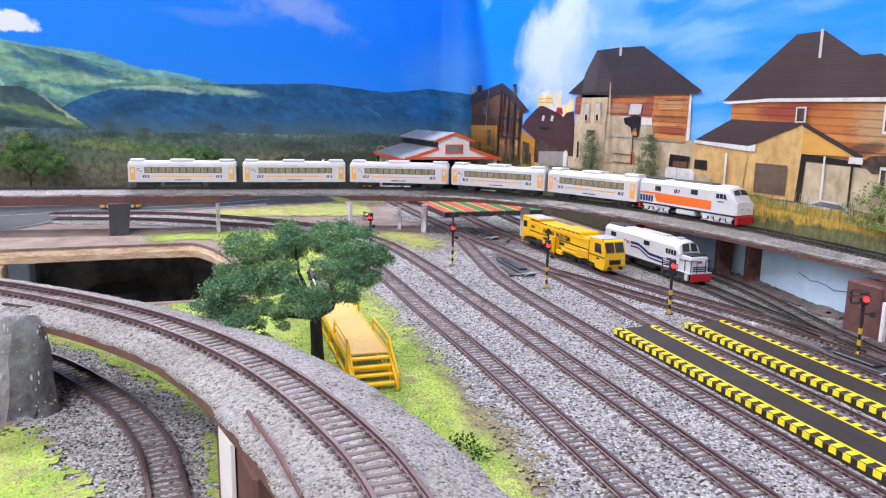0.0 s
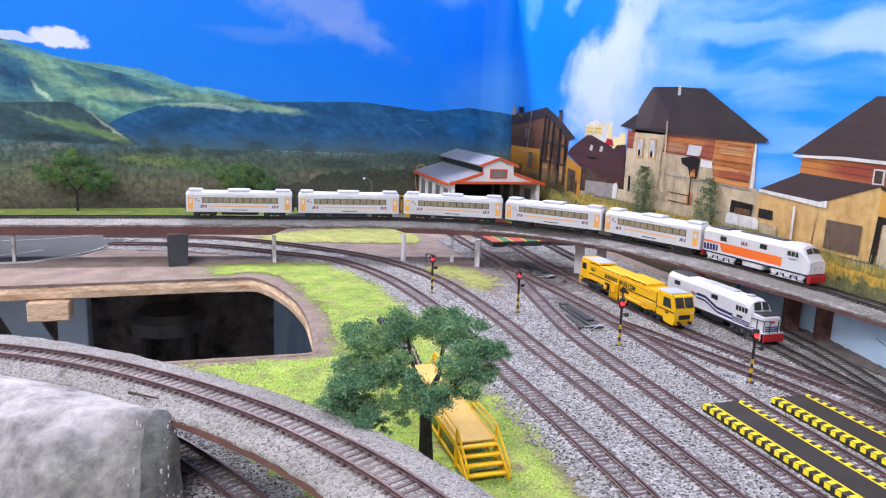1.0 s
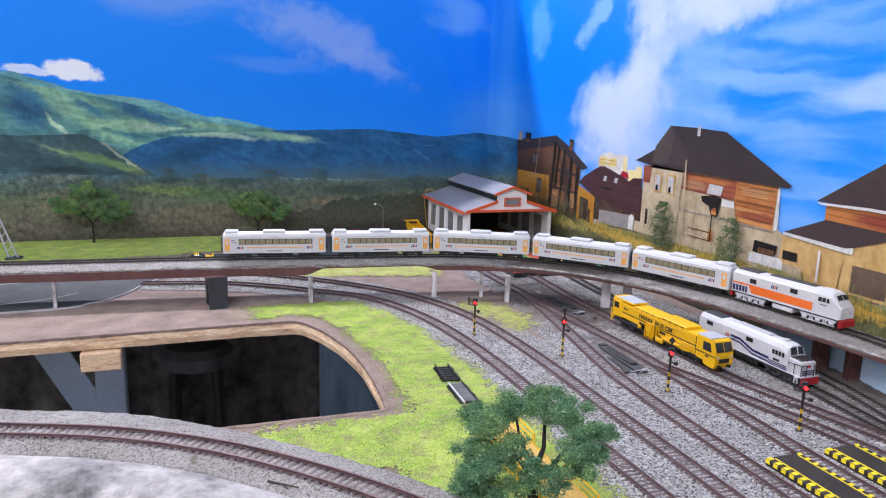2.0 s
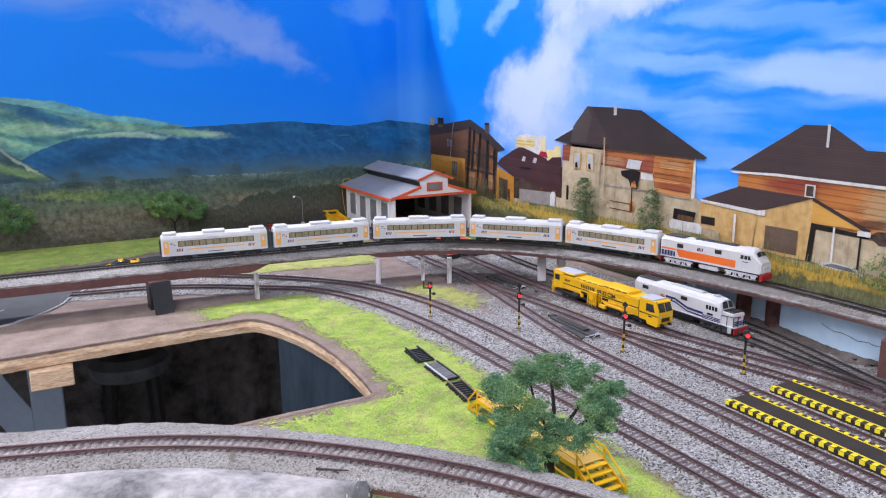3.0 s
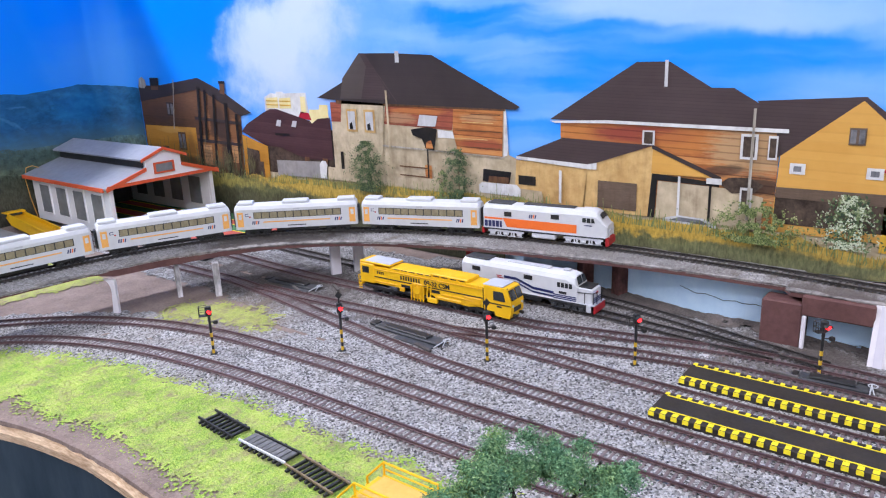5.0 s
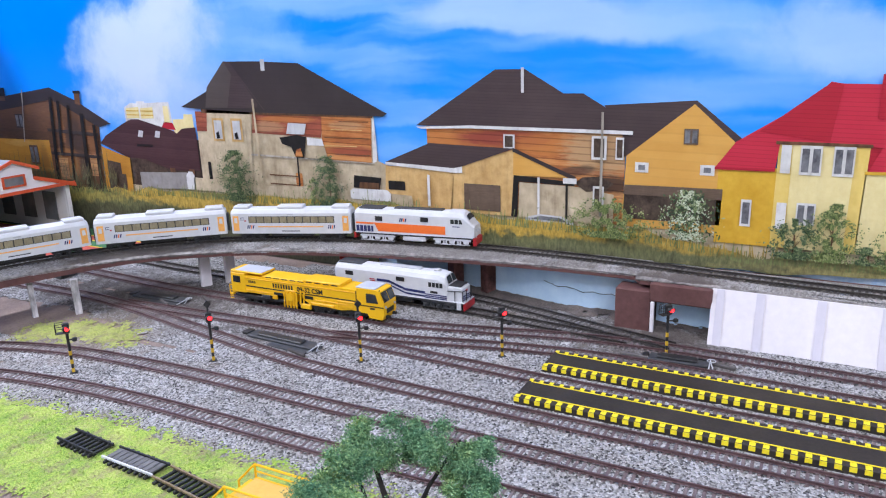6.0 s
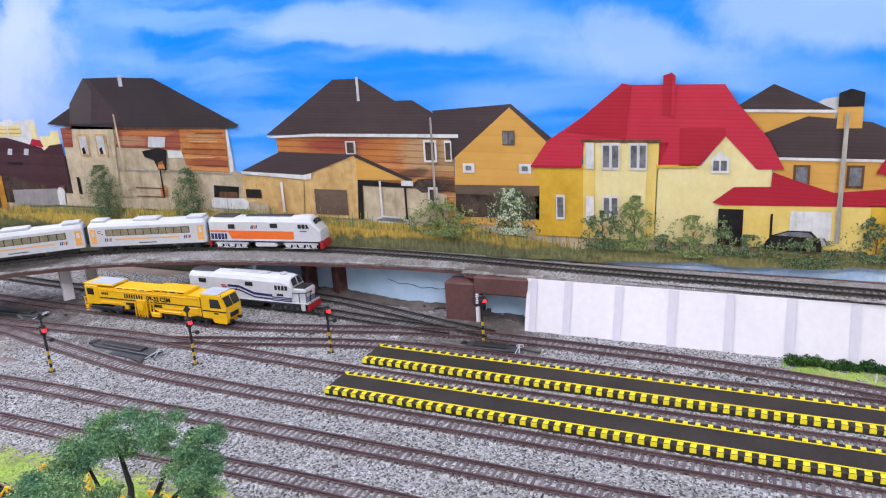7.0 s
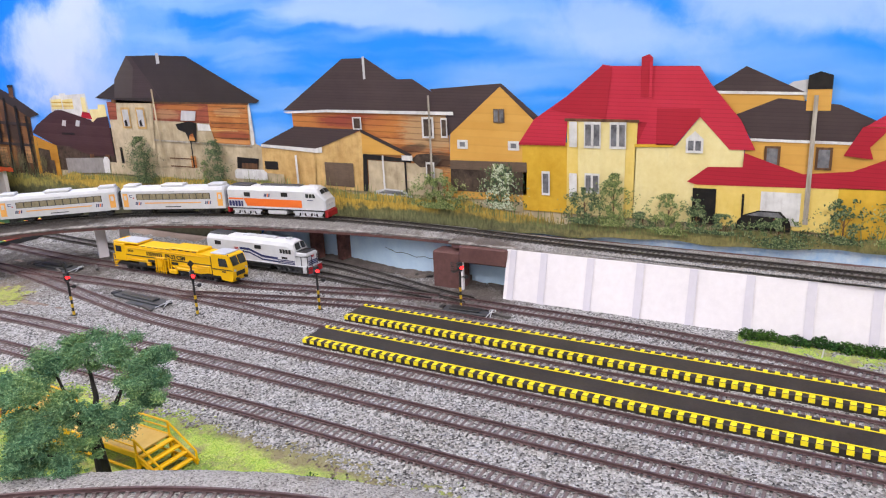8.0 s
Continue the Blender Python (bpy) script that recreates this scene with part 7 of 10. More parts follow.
# ---- engine shed ----
def engine_shed():
    s = thing("engine_shed", "white model engine shed with orange trim and grey roof", "shed")
    x0, x1, y0, y1, f, e = 0.705, 0.91, 2.172, 2.47, 0.01, 0.1
    xm = (x0 + x1) / 2
    for x, sg in ((x0, 1), (x1, -1)):
        w = part("side_wall", Geo().box(x, x + sg * 0.004, y0, y1, f, e), SHED_WHITE, s)
        for k in range(4):
            a = y0 + 0.027 + k * 0.067
            for o in (-0.0012, 0.0052):
                part("window", Geo().box(x + sg * o - 0.0006, x + sg * o + 0.0006, a, a + 0.038, f + 0.018, e - 0.018), WINDOW_GREY, w, "grey frosted window")
            fr = Geo()
            for q in ((a - 0.003, a, f + 0.015, e - 0.015), (a + 0.038, a + 0.041, f + 0.015, e - 0.015), (a, a + 0.038, e - 0.0178, e - 0.015), (a, a + 0.038, f + 0.015, f + 0.0178)):
                fr.box(x - sg * 0.0022, x - sg * 0.0001, *q)
            part("window_frame", fr, SHED_WHITE, w)
        part("corner_post", Geo().bbox(x - 0.004, x + 0.004, y0 - 0.006, y0 - 0.0002, f, e, 0.0006), SHED_WHITE, s)
    part("back_wall", Geo().box(x0 + 0.0042, x1 - 0.0042, y1 - 0.005, y1 - 0.001, f, e), BLACK, s)
    ridge, cl = 0.132, 0.155
    sl = (ridge - e) / (xm - x0)
    for sg in (-1, 1):
        a = xm + sg * (xm - x0 + 0.012)
        b = xm + sg * 0.036
        za, zb = e - 0.012 * sl, ridge - 0.036 * sl
        part("roof", Geo().prism([(a, 0, za), (b, 0, zb), (b, 0, zb + 0.003), (a, 0, za + 0.003)], (0, y0 - 0.014, 0), (0, y1 + 0.012, 0)), ROOF_GREY, s, "grey sheet roof slope")
        part("roof_trim", Geo().prism([(a - sg * 0.0004, 0, za - 0.004), (a + sg * 0.0012, 0, za - 0.004), (a + sg * 0.0012, 0, za + 0.0032), (a - sg * 0.0004, 0, za + 0.0032)], (0, y0 - 0.004, 0), (0, y1 + 0.012, 0)), ORANGE, s)
        g = Geo().prism([(a, 0, za - 0.003), (a, 0, za + 0.0045), (b, 0, zb + 0.0045), (b, 0, zb - 0.002)], (0, y0 - 0.0165, 0), (0, y0 - 0.0142, 0))
        part("barge_board", g, ORANGE, s)
        c = xm + sg * 0.046
        part("lantern_roof", Geo().prism([(c, 0, cl - 0.0175), (xm, 0, cl), (xm, 0, cl + 0.003), (c, 0, cl - 0.0145)], (0, y0 - 0.018, 0), (0, y1 + 0.014, 0)), ROOF_GREY, s, "raised grey lantern roof")
        part("lantern_wall", Geo().box(b - 0.0015, b + 0.0015, y0 - 0.008, y1 + 0.004, zb + 0.003, cl - 0.016), BLACK, s)
        part("lantern_board", Geo().prism([(c, 0, cl - 0.0195), (c, 0, cl - 0.014), (xm, 0, cl + 0.0035), (xm, 0, cl - 0.002)], (0, y0 - 0.0202, 0), (0, y0 - 0.0182, 0)), ORANGE, s)
    gable = part("gable", Geo().prism([(x0 - 0.004, 0, e), (xm - 0.036, 0, ridge - 0.011), (xm - 0.036, 0, cl - 0.013), (xm, 0, cl - 0.001), (xm + 0.036, 0, cl - 0.013), (xm + 0.036, 0, ridge - 0.011), (x1 + 0.004, 0, e)], (0, y0 - 0.0138, 0), (0, y0 - 0.006, 0)), SHED_WHITE, s)
    part("louvre", Geo().box(xm - 0.017, xm + 0.017, y0 - 0.0152, y0 - 0.014, 0.114, 0.128), WINDOW_GREY, gable)
    fr = Geo()
    for q in ((xm - 0.0205, xm + 0.0205, 0.1282, 0.1312), (xm - 0.0205, xm + 0.0205, 0.1108, 0.1138), (xm - 0.0205, xm - 0.0172, 0.1138, 0.1282), (xm + 0.0172, xm + 0.0205, 0.1138, 0.1282)):
        fr.box(q[0], q[1], y0 - 0.0165, y0 - 0.0141, q[2], q[3])
    part("louvre_frame", fr, ORANGE, gable)
    part("beam", Geo().box(x0 - 0.01, x1 + 0.01, y0 - 0.0162, y0 - 0.0142, e - 0.002, e + 0.0035), ORANGE, s)
    return s


engine_shed()
apron = thing("shed_floor", "red and green striped engine shed floor with yellow lines", "floor board")
part("board", Geo().box(0.716, 0.93, 1.93, 2.46, -0.003, 0.0088), CHARCOAL, apron)
strips = [(0.716, 0.735, RED_STRIP), (0.737, 0.757, GREEN_STRIP), (0.759, 0.785, RED_STRIP), (0.787, 0.812, GREEN_STRIP), (0.814, 0.84, RED_STRIP), (0.842, 0.868, GREEN_STRIP), (0.87, 0.893, RED_STRIP), (0.895, 0.93, GREEN_STRIP)]
for a, b, mat in strips:
    part("floor_strip", Geo().box(a, b, 1.93, 2.46, 0.0086, 0.0102), mat, apron)
for a, b, mat in strips[1:]:
    part("yellow_line", Geo().box(a - 0.0019, a - 0.0001, 1.93, 2.46, 0.0086, 0.0106), STRIPE, apron)
cable = Geo()
pts = [(0.704, 2.474, 0.012), (0.7, 2.48, 0.05), (0.698, 2.484, 0.09), (0.702, 2.48, 0.112), (0.712, 2.474, 0.115), (0.722, 2.47, 0.11)]
for a, b in zip(pts, pts[1:]):
    cable.rod(a, b, 0.0009, n=6)
solid("cable", cable, surface("orange_wire", (0.6, 0.3, 0.05), (0.7, 0.4, 0.1), 0.5), "thin orange wire looping up the shed corner", "cable")


# ---- vehicles ----
def text_mesh(body, size, mat, name="lettering"):
    cu = bpy.data.curves.new("lettering", "FONT")
    cu.body, cu.size, cu.extrude, cu.align_x, cu.offset = body, size, 0.00015, "CENTER", size * 0.02
    ob = bpy.data.objects.new("lettering", cu)
    scene.collection.objects.link(ob)
    me = bpy.data.meshes.new_from_object(ob.evaluated_get(bpy.context.evaluated_depsgraph_get()))
    bpy.data.objects.remove(ob)
    me.materials.clear()
    me.materials.append(mat)
    me.name = name
    return me


def lettering(body, size, mat, parent, m):
    ob = new("lettering", text_mesh(body, size, mat))
    ob.parent = parent
    ob.matrix_local = m
    return ob


GLASS = surface("dark_cab_glass", (0.015, 0.017, 0.02), (0.05, 0.055, 0.06), 0.12, fine=60, coarse=30, bump=0, spec=0.6)
WHITE_PAINT = surface("white_vehicle_paint", (0.54, 0.545, 0.57), (0.64, 0.645, 0.665), 0.38, fine=120, coarse=20, bump=0.03)
SILVER = surface("grey_vehicle_paint", (0.4, 0.41, 0.44), (0.52, 0.53, 0.56), 0.45, fine=200, coarse=30, bump=0.1)
LIGHT_GREY = surface("light_grey_paint", (0.5, 0.51, 0.55), (0.64, 0.65, 0.68), 0.5, fine=200, coarse=30, bump=0.1)
NAVY = surface("navy_stripe", (0.015, 0.02, 0.09), (0.03, 0.04, 0.14), 0.4, bump=0)
RED_PAINT = surface("signal_red_paint", (0.32, 0.01, 0.016), (0.42, 0.02, 0.026), 0.4, bump=0.05)
ORANGE_PAINT = surface("orange_band", (0.75, 0.13, 0.02), (0.85, 0.19, 0.035), 0.4, bump=0)
ORANGE_PALE = surface("pale_orange_band", (0.8, 0.36, 0.08), (0.88, 0.46, 0.13), 0.4, bump=0)
TAN_GLASS = surface("tan_coach_glass", (0.2, 0.17, 0.11), (0.36, 0.31, 0.2), 0.25, fine=200, coarse=60, bump=0)
PALE_PANEL = surface("pale_grey_panel", (0.42, 0.44, 0.5), (0.5, 0.52, 0.58), 0.5, bump=0.05)


def profile_body(g, outline, y0, y1):
    """A solid from a side outline of (x, z) points, between two y values."""
    return g.prism([(x, 0, z) for x, z in outline], (0, y0, 0), (0, y1, 0))


def shell(name, sections, mat, parent, label=""):
    """A body lofted along x: (x, half width, bottom, shoulder, roof)."""
    g = Geo()
    for x, w, b, sh, r in sections:
        g.v += [(x, -w, b), (x, -w, sh), (x, -w * 0.82, (sh + 2 * r) / 3), (x, -w * 0.4, r), (x, w * 0.4, r), (x, w * 0.82, (sh + 2 * r) / 3), (x, w, sh), (x, w, b)]
    n = 8
    for k in range(len(sections) - 1):
        g.f += [(k * n + i, k * n + n + i, k * n + n + (i + 1) % n, k * n + (i + 1) % n) for i in range(n)]
    g.f += [tuple(range(n)), tuple(range((len(sections) - 1) * n + n - 1, (len(sections) - 1) * n - 1, -1))]
    return part(name, g, mat, parent, label)


def bogie(parent, x, mat, axles=2, half=0.019, tall=1.0):
    """A bogie: shaped side frames dipping at the axle boxes, springs, a black block that darkens the gaps behind and
    the wheel sets.
    """
    ax = [x + (k - (axles - 1) / 2) * (half * 1.5 / max(1, axles - 1)) for k in range(axles)]
    b = part("bogie", Geo().bbox(x - half * 0.9, x + half * 0.9, -0.0102, 0.0102, 0.0045, 0.0085, 0.0006), BLACK, parent)
    for s in (-1, 1):
        low = [(x - half, 0.0062)]
        for a in ax:
            low += [(a - 0.0042, 0.0062), (a - 0.0032, 0.0028), (a + 0.0032, 0.0028), (a + 0.0042, 0.0062)]
        low += [(x + half, 0.0062), (x + half, 0.0078), (x + half * 0.8, 0.0088), (x - half * 0.8, 0.0088), (x - half, 0.0078)]
        g = Geo().prism([(a, 0, 0.0028 + (z - 0.0028) * tall) for a, z in low], (0, s * 0.0112, 0), (0, s * 0.0124, 0))
        for a in ax:
            g.bbox(a - 0.0021, a + 0.0021, s * 0.0128 - 0.0011, s * 0.0128 + 0.0011, 0.003, 0.0058, 0.0005)
        part("side_frame", g, mat, b)
        for a, c in zip(ax, ax[1:]):
            m = (a + c) / 2
            part("spring", Geo().rod((m - 0.0016, s * 0.0118, 0.003), (m - 0.0016, s * 0.0118, 0.0064), 0.0011, n=8).rod((m + 0.0016, s * 0.0118, 0.003), (m + 0.0016, s * 0.0118, 0.0064), 0.0011, n=8).box(m - 0.0032, m + 0.0032, s * 0.0118 - 0.0009, s * 0.0118 + 0.0009, 0.0022, 0.0031), mat, b)
        part("brake_rod", Geo().rod((x - half * 0.95, s * 0.0126, 0.0019), (x + half * 0.95, s * 0.0126, 0.0019), 0.00045, n=6), mat, b)
    for a in ax:
        w = Geo()
        for s in (-1, 1):
            w.rod((a, s * 0.0078, 0.0052), (a, s * 0.0098, 0.0052), 0.0052, n=14)
        w.rod((a, -0.008, 0.0052), (a, 0.008, 0.0052), 0.001, n=6)
        part("wheel_set", w, BLACK, b)
    return b


def mark(parent, x, side, z, s, y):
    """A small two-colour emblem as plain slanted bars."""
    for k, mat in ((0, NAVY), (1, NAVY), (2, ORANGE_PAINT), (3, NAVY)):
        g = Geo().prism([(x + k * s * 0.55, 0, z), (x + k * s * 0.55 + s * 0.35, 0, z), (x + k * s * 0.55 + s * 0.6, 0, z + s), (x + k * s * 0.55 + s * 0.25, 0, z + s)], (0, side * y, 0), (0, side * (y + 0.0003), 0))
        part("emblem_bar", g, mat, parent)


def track_machine():
    m = thing("track_machine", "yellow track maintenance machine with grey cab roofs", "rail vehicle")
    part("frame", Geo().bbox(-0.12, 0.12, -0.0135, 0.0135, 0.0075, 0.012, 0.0008), BLACK, m)
    body = part("body", profile_body(Geo(), [(-0.098, 0.0165), (-0.052, 0.0165), (-0.05, 0.0185), (-0.03, 0.0185), (-0.03, 0.024), (-0.002, 0.024), (0.002, 0.0165), (0.01, 0.0125), (0.06, 0.0105), (0.075, 0.013), (0.085, 0.013), (0.085, 0.0405), (0.062, 0.0415), (-0.098, 0.0405)], -0.0152, 0.0152), YELLOW, m)
    part("roof_step", Geo().bbox(-0.068, 0.0, -0.0142, 0.0142, 0.0408, 0.0428, 0.0007).bbox(0.0, 0.06, -0.0142, 0.0142, 0.0408, 0.0456, 0.0009), YELLOW, body)
    for s in (-1, 1):
        for k in range(9):
            a = -0.062 + k * 0.0135
            part("vent", Geo().box(a, a + 0.0095, s * 0.0141, s * 0.0146, 0.0412 if k < 5 else 0.0422, 0.0422 if k < 5 else 0.0434), BLACK, body)
        part("stripe", Geo().box(-0.097, 0.083, s * 0.0151, s * 0.0156, 0.0252, 0.0266), BLACK, body)
        part("ledge", Geo().bbox(-0.097, 0.083, s * 0.0152 - 0.0008, s * 0.0152 + 0.0008, 0.0368, 0.0378, 0.0002), YELLOW_DEEP, body)
        for a, b, z0, z1 in ((-0.097, -0.055, 0.0195, 0.0203), (0.02, 0.07, 0.0195, 0.0202)):
            part("step", Geo().bbox(a, b, s * 0.0153 - 0.0012, s * 0.0153 + 0.0012, z0, z1, 0.0003), YELLOW_DEEP, body)
        part("vertical_seam", Geo().box(0.0835, 0.0845, s * 0.015, s * 0.0156, 0.013, 0.04), BLACK, body)
        part("side_box", Geo().bbox(0.012, 0.05, s * 0.0152 - 0.0018, s * 0.0152 + 0.0018, 0.0118, 0.016, 0.0008), YELLOW_DEEP, body)
        # flat black plates stand in for the shaded gaps in the side
        part("recess", Geo().box(0.002, 0.016, s * 0.0151, s * 0.0156, 0.0195, 0.0235), BLACK, body)
        part("recess", Geo().box(-0.049, -0.034, s * 0.0151, s * 0.0156, 0.0188, 0.0222), BLACK, body)
        part("hanging_box", Geo().bbox(-0.07, -0.056, s * 0.0148 - 0.0015, s * 0.0148 + 0.0015, 0.011, 0.0162, 0.0006), CHARCOAL, body)
        part("hanging_box", Geo().bbox(-0.052, -0.044, s * 0.0148 - 0.0015, s * 0.0148 + 0.0015, 0.012, 0.018, 0.0006), YELLOW_DEEP, body)
        part("side_panel", Geo().bbox(0.055, 0.08, s * 0.0152 - 0.001, s * 0.0152 + 0.001, 0.014, 0.024, 0.0006), YELLOW_DEEP, body)
    # tamping gear
    unit = part("tamping_unit", Geo().bbox(-0.03, -0.012, -0.0165, 0.0165, 0.006, 0.0285, 0.001), YELLOW_DEEP, m)
    for s in (-1, 1):
        for a in (-0.031, -0.026, -0.0205, -0.0155, -0.0105):
            part("tamping_arm", Geo().rod((a, s * 0.0172, 0.004), (a + 0.001, s * 0.0172, 0.026), 0.0009, n=6), YELLOW, unit)
        part("drum", Geo().rod((-0.0205, s * 0.016, 0.019), (-0.0205, s * 0.0186, 0.019), 0.0055, n=14), YELLOW, unit)
        part("strut", Geo().rod((-0.006, s * 0.015, 0.01), (-0.002, s * 0.017, 0.03), 0.0012, n=6), YELLOW, unit)
        part("strut", Geo().rod((0.0, s * 0.0155, 0.01), (0.003, s * 0.017, 0.028), 0.001, n=6), YELLOW, unit)
        part("box", Geo().bbox(-0.004, 0.012, s * 0.0155 - 0.002, s * 0.0155 + 0.002, 0.0055, 0.012, 0.0006), YELLOW, unit)
    # rear cab
    rear = part("rear_cab", Geo().bbox(-0.1245, -0.0982, -0.0152, 0.0152, 0.0145, 0.043, 0.0012), YELLOW, m)
    part("cab_roof", Geo().bbox(-0.124, -0.068, -0.0148, 0.0148, 0.0432, 0.0462, 0.0008), YELLOW, rear)
    part("roof_panel", Geo().box(-0.115, -0.069, -0.0135, 0.0135, 0.046, 0.0468), PALE_PANEL, rear, "pale grey roof panel")
    for s in (-1, 1):
        part("window", Geo().box(-0.1195, -0.107, s * 0.015, s * 0.0155, 0.029, 0.0385), GLASS, rear)
    part("window", Geo().box(-0.1249, -0.1243, -0.012, 0.012, 0.028, 0.0395), GLASS, rear)
    g = Geo()
    for s in (-1, 1):
        for a in (-0.128, -0.1225):
            g.rod((a, s * 0.0145, 0.009), (a, s * 0.0145, 0.024), 0.0007, n=6)
        g.rod((-0.128, s * 0.0145, 0.024), (-0.1225, s * 0.0145, 0.024), 0.0007, n=6)
        g.rod((-0.128, s * 0.0145, 0.016), (-0.1225, s * 0.0145, 0.016), 0.0007, n=6)
        for k in range(3):
            g.box(-0.128, -0.1225, s * 0.0145 - 0.001, s * 0.0145 + 0.001, 0.004 + k * 0.003, 0.0047 + k * 0.003)
    g.bbox(-0.1285, -0.124, -0.015, 0.015, 0.0085, 0.0115, 0.0005)
    part("end_rail", g, YELLOW, rear)
    # front cab
    front = part("front_cab", profile_body(Geo(), [(0.0852, 0.0115), (0.1, 0.0115), (0.102, 0.006), (0.1215, 0.005), (0.1245, 0.012), (0.1245, 0.0265), (0.1185, 0.0425), (0.114, 0.0438), (0.0852, 0.0438)], -0.0152, 0.0152), YELLOW, m)
    part("roof_panel", Geo().bbox(0.0825, 0.112, -0.0135, 0.0135, 0.0437, 0.0453, 0.0005), PALE_PANEL, front, "pale grey roof panel")
    for s in (-1, 1):
        part("window", Geo().prism([(0.099, 0, 0.0265), (0.1165, 0, 0.0265), (0.113, 0, 0.0385), (0.099, 0, 0.0385)], (0, s * 0.0151, 0), (0, s * 0.0156, 0)), GLASS, front)
        part("windscreen", Geo().prism([(0.1246, s * 0.001, 0.0285), (0.1246, s * 0.0132, 0.0285), (0.1195, s * 0.0132, 0.041), (0.1195, s * 0.001, 0.041)], (-0.0003, 0, 0), (0.0005, 0, 0.0002)), GLASS, front)
        part("headlight", Geo().rod((0.1243, s * 0.011, 0.0215), (0.1258, s * 0.011, 0.0215), 0.0016, n=10), PALE_PANEL, front)
        part("stripe", Geo().box(0.0855, 0.124, s * 0.0151, s * 0.0156, 0.0212, 0.0226), BLACK, front)
        part("badge", Geo().box(0.104, 0.111, s * 0.0151, s * 0.0155, 0.0178, 0.02), BLACK, front)
        part("mirror", Geo().rod((0.119, s * 0.0152, 0.0435), (0.121, s * 0.018, 0.046), 0.0006, n=6), BLACK, front)
    part("grille", Geo().box(0.1245, 0.125, -0.0085, 0.0085, 0.013, 0.019), BLACK, front)
    part("buffer", Geo().rod((0.1235, -0.008, 0.0085), (0.1285, -0.008, 0.0085), 0.002, n=10).rod((0.1235, 0.008, 0.0085), (0.1285, 0.008, 0.0085), 0.002, n=10), BLACK, front)
    for x in (-0.085, 0.072):
        bogie(m, x, BLACK, 2, 0.02)
    bogie(m, 0.028, BLACK, 2, 0.014)
    for s, rz in ((-1, 0), (1, 180)):
        lettering("09-32 CSM", 0.0092, BLACK, body, pose(0.0115 if s < 0 else -0.0115, s * 0.0157, 0.0283, 90, 0, rz))
        # the maker's word and the fleet number as plain bars
        for k in range(8):
            x = (-0.05 + k * 0.0044) if s < 0 else (0.047 - k * 0.0044)
            part("word_bar", Geo().box(x, x + 0.0022, s * 0.0151, s * 0.0157, 0.0288, 0.0346), BLACK, body)
        for k in range(4):
            x = (-0.092 + k * 0.0034) if s < 0 else (0.078 - k * 0.0034)
            part("number_bar", Geo().box(x, x + 0.0018, s * 0.0151, s * 0.01555, 0.0308, 0.0344), BLACK, body)
    return m


machine = track_machine()
machine.matrix_world = pose(0.7535, 1.483, RAIL_Z + 0.0006, 0, 0, -88.2) @ Matrix.Scale(0.94, 4)


